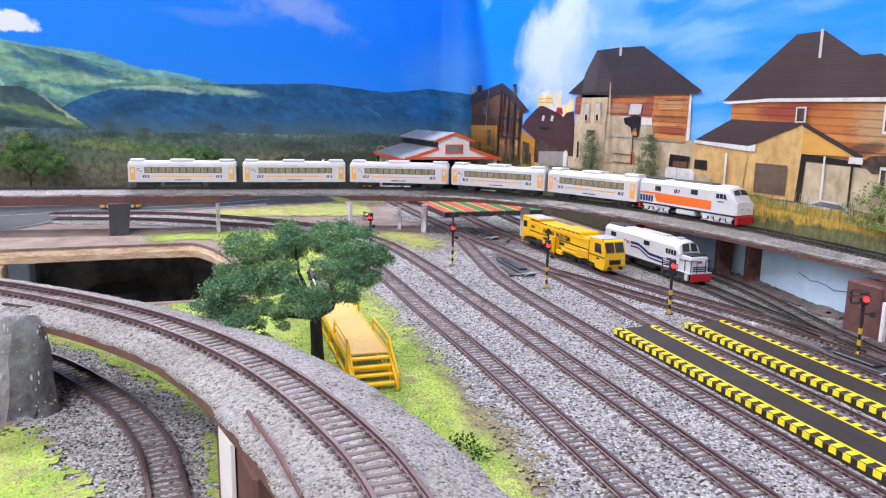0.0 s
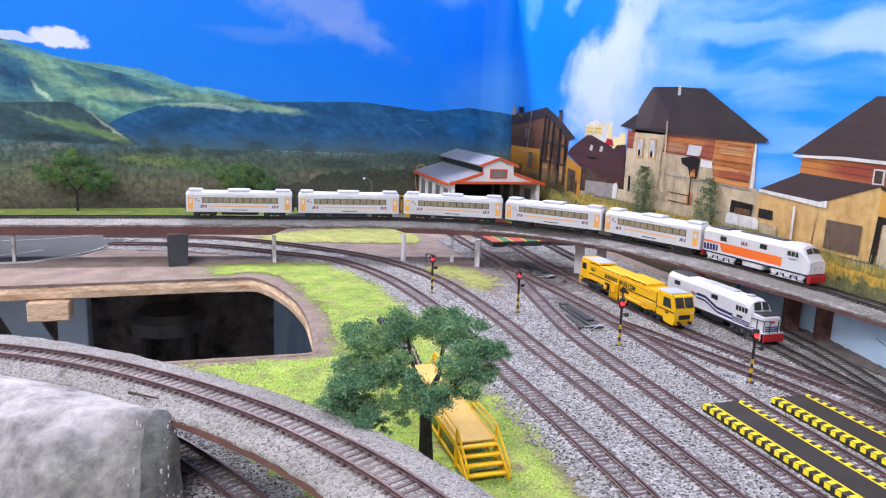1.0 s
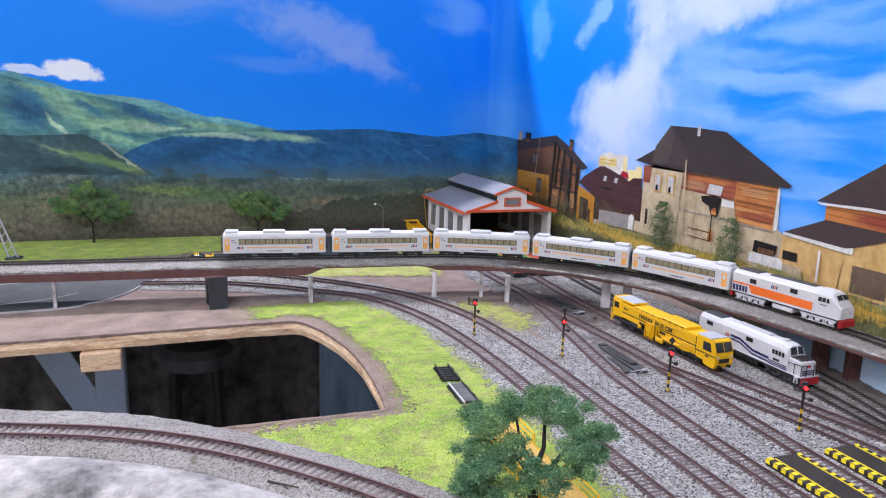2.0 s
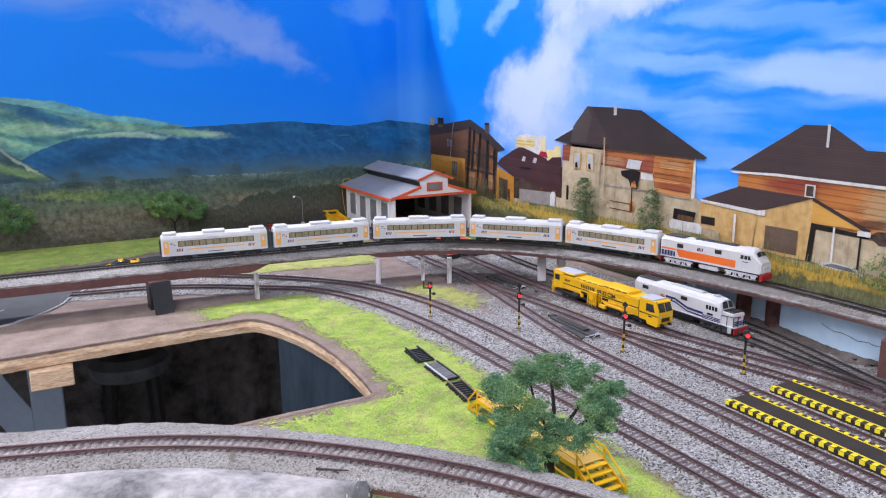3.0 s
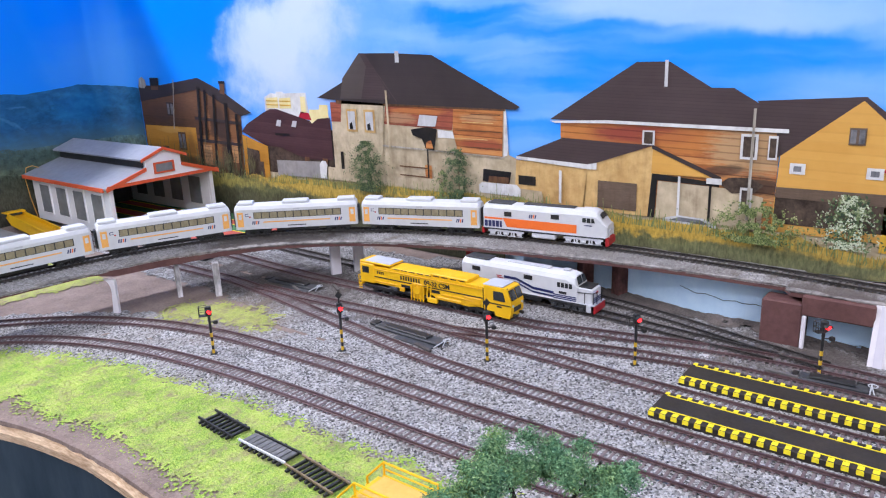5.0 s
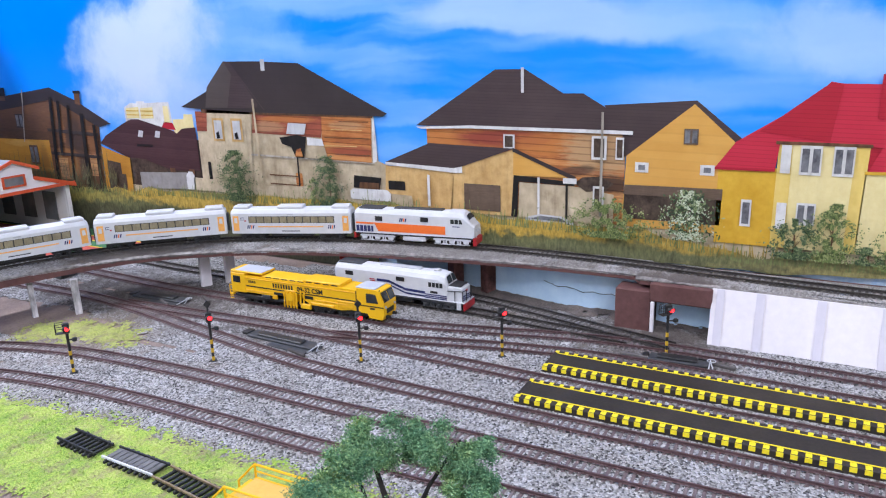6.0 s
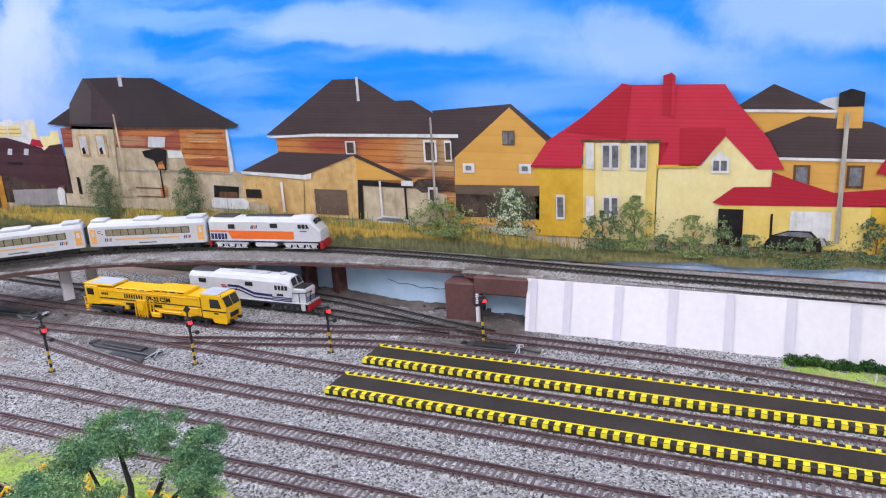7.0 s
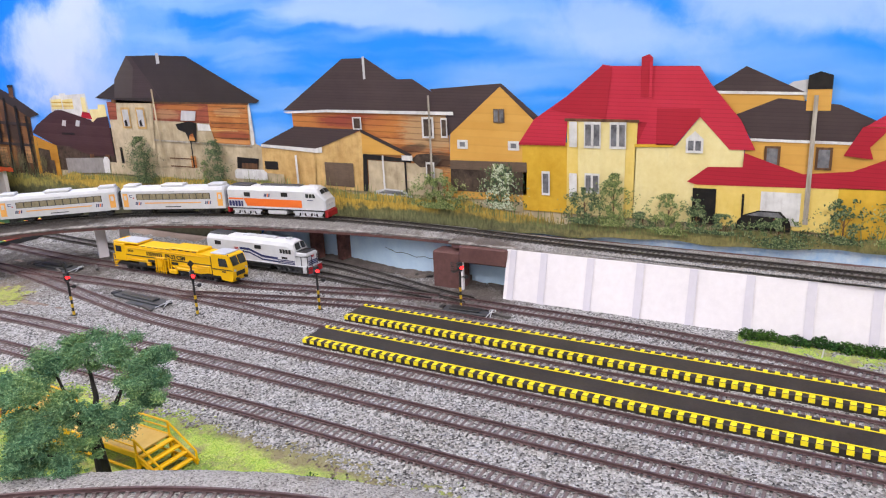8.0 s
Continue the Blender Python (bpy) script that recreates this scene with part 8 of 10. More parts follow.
def white_locomotive():
    m = thing("locomotive", "white diesel locomotive with navy stripes and red bumper", "locomotive", "locomotives")
    part("frame", Geo().bbox(-0.094, 0.09, -0.0145, 0.0145, 0.009, 0.0125, 0.0006), CHARCOAL, m)
    body = shell("body", [(-0.095, 0.0135, 0.0125, 0.038, 0.0435), (-0.093, 0.0145, 0.0125, 0.039, 0.0455), (0.0, 0.0145, 0.0125, 0.039, 0.046), (0.042, 0.0145, 0.0125, 0.0385, 0.0455)], WHITE_PAINT, m)
    cab = shell("cab", [(0.042, 0.0148, 0.0125, 0.0385, 0.0462), (0.058, 0.0148, 0.0125, 0.0385, 0.0462), (0.068, 0.0146, 0.0125, 0.034, 0.0445), (0.0712, 0.0144, 0.0125, 0.0315, 0.0335)], WHITE_PAINT, m)
    nose = shell("short_hood", [(0.0708, 0.0125, 0.0125, 0.0305, 0.0318), (0.088, 0.0122, 0.0125, 0.0298, 0.0312), (0.0905, 0.011, 0.0125, 0.0285, 0.0298)], WHITE_PAINT, m)
    part("hood_top", Geo().bbox(0.072, 0.0885, -0.0105, 0.0105, 0.031, 0.0324, 0.0004), BLACK, nose)
    part("roof_panel", Geo().bbox(-0.092, -0.055, -0.0095, 0.0095, 0.0452, 0.0468, 0.0005), CHARCOAL, body, "dark grey radiator roof")
    part("roof_gear", Geo().bbox(-0.03, 0.03, -0.005, 0.005, 0.0455, 0.0472, 0.0006).bbox(0.048, 0.056, -0.004, 0.004, 0.046, 0.0482, 0.0006), SILVER, body)
    for s in (-1, 1):
        for a in (-0.072, 0.005):
            part("side_grille", Geo().box(a - 0.006, a + 0.006, s * 0.0143, s * 0.0149, 0.031, 0.0365), BLACK, body)
        for k in range(4):
            part("window", Geo().box(0.0455 + k * 0.0052, 0.0495 + k * 0.0052, s * 0.0146, s * 0.0151, 0.0285, 0.0345), GLASS, cab)
        part("vent", Geo().box(0.048, 0.058, s * 0.0146, s * 0.0151, 0.0205, 0.0235), BLACK, cab)
        for z0, dz in ((0.0245, 0.0032), (0.0203, 0.002)):
            part("stripe", Geo().prism([(-0.03, 0, z0 + 0.003), (-0.012, 0, z0 + 0.003), (0.012, 0, z0 - 0.005), (0.0905 - 0.05, 0, z0 - 0.006), (0.0905 - 0.05, 0, z0 - 0.006 + dz), (0.012, 0, z0 - 0.005 + dz), (-0.012, 0, z0 + 0.003 + dz), (-0.03, 0, z0 + 0.003 + dz)], (0, s * 0.0144, 0), (0, s * 0.0148, 0)), NAVY, body)
        for k in range(3):
            part("stripe", Geo().box(0.0405, 0.0705, s * 0.0147, s * 0.0151, 0.0135 + k * 0.0022, 0.0147 + k * 0.0022), NAVY, cab)
        part("emblem", Geo().box(-0.04, -0.032, s * 0.0144, s * 0.0148, 0.0265, 0.0277).box(-0.041, -0.033, s * 0.0144, s * 0.0148, 0.0287, 0.0299), RED_PAINT, body)
        part("windscreen", Geo().prism([(0.0722, s * 0.0015, 0.0345), (0.0716, s * 0.0105, 0.034), (0.0685, s * 0.0095, 0.0425), (0.0692, s * 0.0015, 0.0435)], (0, 0, 0), (0.0006, 0, 0.0002)), GLASS, cab)
        g = Geo()
        g.rod((0.0915, s * 0.0125, 0.012), (0.0915, s * 0.0125, 0.0265), 0.0005, n=6).rod((0.0715, s * 0.0138, 0.0255), (0.0915, s * 0.0125, 0.0265), 0.0005, n=6).rod((0.081, s * 0.0132, 0.012), (0.081, s * 0.0132, 0.026), 0.0005, n=6)
        g.rod((0.0935, s * 0.006, 0.011), (0.0935, s * 0.006, 0.027), 0.0005, n=6).rod((0.0935, s * 0.006, 0.027), (0.0915, s * 0.0125, 0.0265), 0.0005, n=6)
        part("handrail", g, BLACK, nose)
        part("step", Geo().bbox(0.084, 0.09, s * 0.0145 - 0.0012, s * 0.0145 + 0.0012, 0.003, 0.0115, 0.0005), SILVER, m)
    for k in range(3):
        part("stripe", Geo().box(0.0905, 0.0911, -0.0095, 0.0095, 0.0135 + k * 0.0024, 0.0148 + k * 0.0024), NAVY, nose)
    part("emblem", Geo().box(0.0905, 0.0913, -0.0025, 0.0025, 0.0235, 0.0262), RED_PAINT, nose)
    part("running_board", Geo().bbox(-0.094, 0.0945, -0.0152, 0.0152, 0.0115, 0.0127, 0.0004), SILVER, m)
    part("pilot", Geo().prism([(0.0925, 0, 0.0012), (0.0955, 0, 0.003), (0.0955, 0, 0.0112), (0.0925, 0, 0.0112)], (0, -0.0135, 0), (0, 0.0135, 0)), RED_PAINT, m, "dull red front bumper plate")
    part("tank", Geo().bbox(-0.022, 0.022, -0.0125, 0.0125, 0.003, 0.0098, 0.0016), BLACK, m)
    for x in (-0.06, 0.058):
        bogie(m, x, CHARCOAL, 3, 0.025, 1.15)
    return m


loco = white_locomotive()
loco.matrix_world = pose(0.8265, 1.39, RAIL_Z + 0.0008, 0, 0, -88.5)


def orange_locomotive():
    m = thing("locomotive", "white diesel locomotive with bright orange band and red pilot", "locomotive", "locomotives")
    part("frame", Geo().bbox(-0.085, 0.083, -0.0128, 0.0128, 0.0095, 0.0127, 0.0006), CHARCOAL, m)
    part("sill", Geo().bbox(-0.085, 0.084, -0.0149, 0.0149, 0.0121, 0.0133, 0.0003), LIGHT_GREY, m)
    body = shell("body", [(-0.085, 0.0138, 0.0128, 0.038, 0.0435), (-0.083, 0.0146, 0.0128, 0.039, 0.045), (0.05, 0.0146, 0.0128, 0.039, 0.045)], WHITE_PAINT, m)
    cab = shell("cab", [(0.05, 0.0148, 0.0128, 0.039, 0.0462), (0.066, 0.0148, 0.0128, 0.0385, 0.0462), (0.0715, 0.0147, 0.0128, 0.037, 0.0445), (0.0832, 0.0142, 0.0128, 0.027, 0.0295), (0.0855, 0.0134, 0.0128, 0.026, 0.0282)], WHITE_PAINT, m)
    part("roof_gear", Geo().bbox(-0.08, -0.045, -0.0095, 0.0095, 0.0445, 0.0462, 0.0005).bbox(-0.03, 0.04, -0.0055, 0.0055, 0.0447, 0.0465, 0.0006), CHARCOAL, body, "dark grey roof gear")
    for s in (-1, 1):
        part("band", Geo().prism([(-0.05, 0, 0.0152), (0.046, 0, 0.0152), (0.046, 0, 0.0262), (-0.056, 0, 0.027)], (0, s * 0.0145, 0), (0, s * 0.01495, 0)), ORANGE_PAINT, body, "bright orange side band")
        part("band", Geo().box(-0.083, -0.0565, s * 0.0145, s * 0.0149, 0.0245, 0.027), ORANGE_PAINT, body)
        part("rear_panel", Geo().box(-0.083, -0.0575, s * 0.0145, s * 0.01495, 0.0142, 0.0224), NAVY, body)
        for k in range(5):
            part("rail_post", Geo().rod((-0.083 + k * 0.0055, s * 0.0152, 0.0128), (-0.083 + k * 0.0055, s * 0.0152, 0.0235), 0.00045, n=6), WHITE_PAINT, body)
        part("side_grille", Geo().box(-0.054, -0.0435, s * 0.0145, s * 0.0151, 0.0295, 0.0358), BLACK, body)
        part("side_grille", Geo().box(0.0115, 0.0225, s * 0.0145, s * 0.0151, 0.031, 0.0372), BLACK, body)
        mark(body, -0.019 if s < 0 else -0.013, s, 0.0298, 0.0048, 0.0146)
        for k in range(3):
            part("window", Geo().prism([(0.0535 + k * 0.0058, 0, 0.0305), (0.0582 + k * 0.0058, 0, 0.0305), (0.0582 + k * 0.0058 - (0.002 if k == 2 else 0), 0, 0.0362), (0.0535 + k * 0.0058, 0, 0.0362)], (0, s * 0.0147, 0), (0, s * 0.0152, 0)), GLASS, cab)
        part("number_bar", Geo().box(0.056, 0.066, s * 0.0147, s * 0.0152, 0.0262, 0.0272), NAVY, cab)
        part("windscreen", Geo().prism([(0.0781, s * 0.0012, 0.0362), (0.0782, s * 0.0102, 0.0357), (0.0742, s * 0.0092, 0.0406), (0.0736, s * 0.0012, 0.0419)], (0, 0, 0), (0.0008, 0, 0.0006)), GLASS, cab)
        part("headlight", Geo().rod((0.085, s * 0.0045, 0.0205), (0.0864, s * 0.0045, 0.0205), 0.0016, n=10), PALE_PANEL, cab)
        g = Geo().rod((0.0868, s * 0.0095, 0.0125), (0.0868, s * 0.0095, 0.0215), 0.0005, n=6).rod((0.0868, s * 0.0035, 0.0215), (0.0868, s * 0.0095, 0.0215), 0.0005, n=6)
        part("handrail", g, WHITE_PAINT, cab)
    part("pilot", Geo().prism([(0.0835, 0, 0.0012), (0.088, 0, 0.0025), (0.088, 0, 0.0105), (0.0835, 0, 0.0125)], (0, -0.0138, 0), (0, 0.0138, 0)), RED_PAINT, m, "red front pilot")
    part("end_beam", Geo().box(-0.0875, -0.0845, -0.0135, 0.0135, 0.004, 0.012), RED_PAINT, m)
    part("tank", Geo().bbox(-0.016, 0.017, -0.0132, 0.0132, 0.003, 0.0098, 0.0014), LIGHT_GREY, m)
    for x in (-0.053, 0.054):
        bogie(m, x, LIGHT_GREY, 3, 0.026, 1.22)
    return m


def coach():
    c = thing("coach", "white passenger coach with tan windows and orange lines", "railway coach", "passenger coaches")
    body = shell("body", [(-0.086, 0.0135, 0.0095, 0.037, 0.042), (-0.0835, 0.0148, 0.0095, 0.038, 0.0442), (0.0835, 0.0148, 0.0095, 0.038, 0.0442), (0.086, 0.0135, 0.0095, 0.037, 0.042)], WHITE_PAINT, c)
    for a, b in ((-0.083, -0.061), (-0.02, 0.017), (0.058, 0.083)):
        part("roof_unit", Geo().bbox(a, b, -0.0092, 0.0092, 0.0432, 0.0472, 0.001), WHITE_PAINT, body, "white roof cooling unit")
    for s in (-1, 1):
        band = part("window_band", Geo().box(-0.06, 0.063, s * 0.0146, s * 0.0149, 0.0245, 0.034), BLACK, body)
        for k in range(11):
            a = -0.0592 + k * 0.01112
            part("window", Geo().box(a, a + 0.0098, s * 0.0148, s * 0.0152, 0.0251, 0.0334), TAN_GLASS, band)
        part("line", Geo().box(-0.047, 0.047, s * 0.0146, s * 0.015, 0.0185, 0.0202), ORANGE_PALE, body, "thin orange line")
        for x in (-0.0785, 0.0785):
            part("door", Geo().box(x - 0.0042, x + 0.0042, s * 0.0146, s * 0.015, 0.0135, 0.0345), ORANGE_PALE, body, "pale orange door")
            part("door_window", Geo().box(x - 0.002, x + 0.002, s * 0.0149, s * 0.0153, 0.0245, 0.0315), WHITE_PAINT, body)
        mark(body, -0.063, s, 0.0165, 0.0048, 0.0146)
        mark(body, 0.053, s, 0.0165, 0.0048, 0.0146)
        part("emblem", Geo().box(-0.0715, -0.0665, s * 0.0146, s * 0.015, 0.0315, 0.0323).box(-0.0715, -0.0665, s * 0.0146, s * 0.015, 0.0285, 0.0293).box(-0.0715, -0.0707, s * 0.0146, s * 0.015, 0.0293, 0.0315), NAVY, body)
        part("emblem", Geo().box(-0.066, -0.064, s * 0.0146, s * 0.015, 0.0265, 0.0285), RED_PAINT, body)
        part("plate", Geo().box(-0.013, 0.013, s * 0.0146, s * 0.015, 0.0125, 0.0138), CHARCOAL, body)
        part("sign", Geo().box(-0.004, 0.005, s * 0.0145, s * 0.0149, 0.0358, 0.0376), SILVER, body)
    for x in (-0.0862, 0.0862):
        part("gangway", Geo().bbox(min(x, x * 1.035), max(x, x * 1.035), -0.006, 0.006, 0.011, 0.036, 0.0008), CHARCOAL, c)
    part("underframe", Geo().bbox(-0.03, 0.03, -0.0115, 0.0115, 0.0045, 0.0095, 0.001), BLACK, c)
    for x in (-0.057, 0.057):
        bogie(c, x, BLACK, 2, 0.017)
    return c


# the train on the raised line
RUN = spline(LINE_BACK, 0.001)
NOSE = min(range(len(RUN)), key=lambda k: (RUN[k].x - 0.9) ** 2 + (RUN[k].y - 1.315) ** 2)


def on_run(centre, reach):
    a, b = RUN[centre - reach], RUN[centre + reach]
    m, d = (a + b) / 2, b - a
    return pose(m.x, m.y, VIADUCT + 0.0002 + RAIL_Z, 0, 0, math.degrees(math.atan2(d.y, d.x)))


orange_locomotive().matrix_world = on_run(NOSE - 87, 54)
first = coach()
first.matrix_world = on_run(NOSE - 87 - 180, 57)
for k in range(1, 5):
    copy_thing(first, on_run(NOSE - 87 - 180 - 183 * k, 57))

# ---- foreground rock ----
def rock():
    g = Geo()
    path = [q for q in spline(LINE_FRONT, 0.006) if q.x < 0.209 and q.y > 1.1]
    rows = [(0.0265, 0.0585), (0.034, 0.060), (0.045, 0.0632), (0.058, 0.064), (0.07, 0.0615), (0.082, 0.057), (0.092, 0.049), (0.1, 0.038), (0.108, 0.024), (0.114, 0.012), (0.12, -0.004)]
    fr = framed(path, 0.0)
    n = len(rows)
    for k, (p, side) in enumerate(fr):
        w = min(1.0, 0.16 + 0.112 * (len(fr) - 1 - k))
        for a, z in rows:
            a = 0.026 + (a - 0.026) * w
            x, y = p.x - side.x * a, p.y - side.y * a
            d = noise.noise((x * 26, y * 26, z * 26)) * 0.006 + noise.noise((x * 80, y * 80, z * 80)) * 0.0035 + abs(noise.noise((x * 50, y * 14, z * 60))) * 0.004
            f = min(1.0, 0.25 + (a - 0.03) / 0.03)
            g.v.append((x - side.x * d * f, y - side.y * d * f, z + d * f * (0.5 if z > 0.0 else 0)))
    for k in range(len(fr) - 1):
        g.f += [(k * n + i, k * n + n + i, k * n + n + i + 1, k * n + i + 1) for i in range(n - 1)]
    # the broken end face
    e = len(fr) - 1
    base = len(g.v)
    p, side = fr[e]
    along = Vector((side.y, -side.x, 0))
    for lift, out in ((0.72, 0.006), (0.4, 0.008), (0.0, 0.011)):
        for i in range(n):
            v = Vector(g.v[e * n + i])
            d = noise.noise((v.x * 90, v.y * 90, lift * 9)) * 0.004
            g.v.append((v.x + along.x * (out + d), v.y + along.y * (out + d), v.z * lift - 0.003 * (1 - lift)))
    prev = e * n
    for r in range(3):
        cur = base + r * n
        g.f += [(prev + i, cur + i, cur + i + 1, prev + i + 1) for i in range(n - 1)]
        prev = cur
    return g, (len(fr) - 2) * (n - 1)


shape, end_from = rock()
bank = solid("rock", shape, ROCK, "grey plaster rock bank below the raised curve", "rock", smooth=True)
bank.data.materials.append(ROCK_DARK)
for f in list(bank.data.polygons)[end_from:]:
    f.material_index = 1
chips = Geo()
rnd = random.Random(31)
for k in range(70):
    f = bank.data.polygons[rnd.randrange(end_from - 6, len(bank.data.polygons))]
    c, r = f.center - f.normal * 0.0003, rnd.uniform(0.0002, 0.0006)
    chips.ball((c.x + rnd.uniform(-0.002, 0.002), c.y + rnd.uniform(-0.002, 0.002), c.z + rnd.uniform(-0.004, 0.004)), r, 6, 4, rnd.uniform(0.7, 4.5))
chip = part("plaster_chips", chips, surface("bare_plaster", (0.5, 0.48, 0.47), (0.72, 0.7, 0.68), 0.9), bank, "white chips of bare plaster")
chip["kind"] = "stuff"
twig = Geo().rod((0.160, 1.134, 0.0645), (0.180, 1.118, 0.0652), 0.0011, 0.0005, 6).rod((0.168, 1.128, 0.065), (0.172, 1.119, 0.0652), 0.0006, n=5)
solid("twig", twig, surface("dark_wood", (0.03, 0.02, 0.018), (0.08, 0.05, 0.04), 0.8), "small dark twig lying on the gravel", "twig")
post("pier", "long maroon pier block under the raised curve", 0.3125, 0.9165, 0.0118, 0.043, -0.003, 0.0524, MAROON, 9.7, "maroon piers")
post("pier", "white card plate beside the maroon pier of the curve", 0.2985, 0.918, 0.001, 0.0145, -0.003, 0.0524, WHITE_CARD, 9.7, "white posts")
solid("wooden_strip", Geo().rod((0.308, 0.912, 0.0632), (0.3165, 0.872, 0.0636), 0.0011, n=6).rod((0.3165, 0.872, 0.0636), (0.3226, 0.833, 0.0628), 0.0011, 0.0008, n=6), MAROON, "thin maroon strip lying on the curve's gravel", "strip")

# ---- pit supports ----
bracket = thing("table_frame", "grey-blue steel table frame with a wooden packing block", "table frame")
part("block", Geo().bbox(-0.044, 0.009, 1.716, 1.75, -0.05, -0.0225, 0.0015), PLYWOOD, bracket, "sawn wooden packing block")
part("leg", Geo().bbox(-0.058, -0.01, 1.95, 1.99, -0.8, -0.0225, 0.002), GREY_STEEL, bracket)
part("brace", Geo().prism([(-0.185, 1.96, -0.023), (-0.132, 1.96, -0.023), (-0.0585, 1.96, -0.167), (-0.0585, 1.96, -0.275)], (0, -0.006, 0), (0, 0, 0)), GREY_STEEL, bracket)
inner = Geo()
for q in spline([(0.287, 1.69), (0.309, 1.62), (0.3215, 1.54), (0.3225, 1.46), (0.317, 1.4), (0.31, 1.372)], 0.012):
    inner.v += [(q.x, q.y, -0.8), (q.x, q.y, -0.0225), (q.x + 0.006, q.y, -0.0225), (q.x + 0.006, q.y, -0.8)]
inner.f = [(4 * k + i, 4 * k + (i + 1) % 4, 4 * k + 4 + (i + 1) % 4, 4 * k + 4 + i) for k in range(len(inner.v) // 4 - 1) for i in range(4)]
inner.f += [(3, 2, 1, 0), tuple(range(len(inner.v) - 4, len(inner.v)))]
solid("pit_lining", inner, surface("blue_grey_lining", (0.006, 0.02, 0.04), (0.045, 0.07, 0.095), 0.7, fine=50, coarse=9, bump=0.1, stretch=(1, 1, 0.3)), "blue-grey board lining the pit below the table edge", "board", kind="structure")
# Added dark sheet gives the pit its black depth, faint blotches included.
pit_back = Geo()
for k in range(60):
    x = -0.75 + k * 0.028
    pit_back.v += [(x, 2.2 + 0.02 * math.sin(k * 1.7), -0.8), (x, 2.2 + 0.012 * math.sin(k * 1.7), -0.023)]
pit_back.f = [(2 * k, 2 * k + 1, 2 * k + 3, 2 * k + 2) for k in range(59)]
solid("under_table_cloth", pit_back, surface("dark_blotched_sheet", (0.008, 0.009, 0.012), (0.19, 0.18, 0.175), 0.9, fine=36, coarse=12, bump=0), "dark blotched sheet added behind the pit under the table", "cloth", smooth=True)
for x, y, s, mat in ((0.05, 1.7, 0.07, GREY_STEEL), (0.25, 1.95, 0.09, GREY_STEEL), (0.12, 1.9, 0.03, WHITE_CARD)):
    g = Geo().bbox(x - s, x + s, y - s * 0.6, y + s * 0.6, -0.8, -0.8 + s * 0.7, 0.004)
    solid("storage_box", g, mat, "dim box standing on the floor under the table", "box", "boxes under the table")

# stool invented to give the faint pale blotch in the dark pit
stool = thing("stool", "invented round grey stool standing in for a pale blotch under the table", "stool", at=pose(0.107, 2.12, -0.8))
BLOTCH_GREY = surface("dim_blotch_grey", (0.05, 0.058, 0.07), (0.14, 0.155, 0.18), 0.6, fine=40, coarse=16, bump=0.1)
part("seat", Geo().rod((0, 0, 0.61), (0, 0, 0.636), 0.07, 0.074, 28).rod((0, 0, 0.636), (0, 0, 0.65), 0.074, 0.058, 28), BLOTCH_GREY, stool)
for a in (0.785, 2.356, 3.927, 5.498):
    part("leg", Geo().rod((0.09 * math.cos(a), 0.09 * math.sin(a), 0.0), (0.055 * math.cos(a), 0.055 * math.sin(a), 0.61), 0.009, 0.011, 8), BLACK, stool)

# ---- loading ramp ----
RAMP_DECK = surface("tan_ramp_deck", (0.58, 0.36, 0.07), (0.7, 0.46, 0.12), 0.6, fine=200, coarse=30, bump=0.1)


def loading_ramp():
    r = thing("loading_ramp", "yellow loading platform with steps and handrails", "platform steps")
    x0, x1, y0, y1, h = -0.0155, 0.0155, -0.082, 0.082, 0.0185
    part("deck", Geo().bbox(x0, x1, y0, y1, h - 0.0016, h, 0.0004), RAMP_DECK, r, "tan deck")
    for s in (x0, x1):
        part("side_beam", Geo().bbox(s - 0.0008, s + 0.0008, y0, y1, h - 0.0045, h + 0.0006, 0.0003), YELLOW, r)
        part("foot_beam", Geo().bbox(s - 0.0007, s + 0.0007, y0 - 0.03, y1 + 0.02, 0.002, 0.0042, 0.0003), YELLOW, r)
        for k in range(5):
            y = y0 + (y1 - y0) * k / 4
            part("leg", Geo().bbox(s - 0.0012, s + 0.0012, y - 0.0012, y + 0.0012, -0.001, h, 0.0003), YELLOW, r)
        for a, b, e, d in ((y0, y0 + 0.055, y0, -1), (y1 - 0.05, y1, y1, 1)):
            g, run = Geo(), 0.028 if d < 0 else 0.018
            for y in (a, b):
                g.rod((s, y, h), (s, y, h + 0.011), 0.0009, n=6)
            g.rod((s, a, h + 0.011), (s, b, h + 0.011), 0.0009, n=6).rod((s, a, h + 0.0055), (s, b, h + 0.0055), 0.0007, n=6)
            g.rod((s, e, h + 0.011), (s, e + d * run, 0.011), 0.0009, n=6).rod((s, e + d * run, 0.011), (s, e + d * run, 0.0), 0.0009, n=6)
            part("handrail", g, YELLOW, r)
        for e, d in ((y0, -1), (y1, 1)):
            run = 0.028 if d < 0 else 0.018
            part("stringer", Geo().prism([(s - 0.0008, e, h), (s - 0.0008, e, h - 0.005), (s - 0.0008, e + d * run, -0.001), (s - 0.0008, e + d * run, 0.003)], (0, 0, 0), (0.0016, 0, 0)), YELLOW_DEEP, r)
    for e, d, run in ((y0, -1, 0.028), (y1, 1, 0.018)):
        for k in range(4):
            t = (k + 0.6) / 4.4
            y, z = e + d * run * t, h * (1 - t)
            part("step", Geo().bbox(x0 + 0.001, x1 - 0.001, y - 0.0024, y + 0.0024, z - 0.0008, z + 0.0008, 0.0003), YELLOW, r)
    part("cross_brace", Geo().bbox(x0, x1, y0 + 0.001, y0 + 0.0025, 0.004, 0.006, 0.0003), YELLOW, r)
    return r


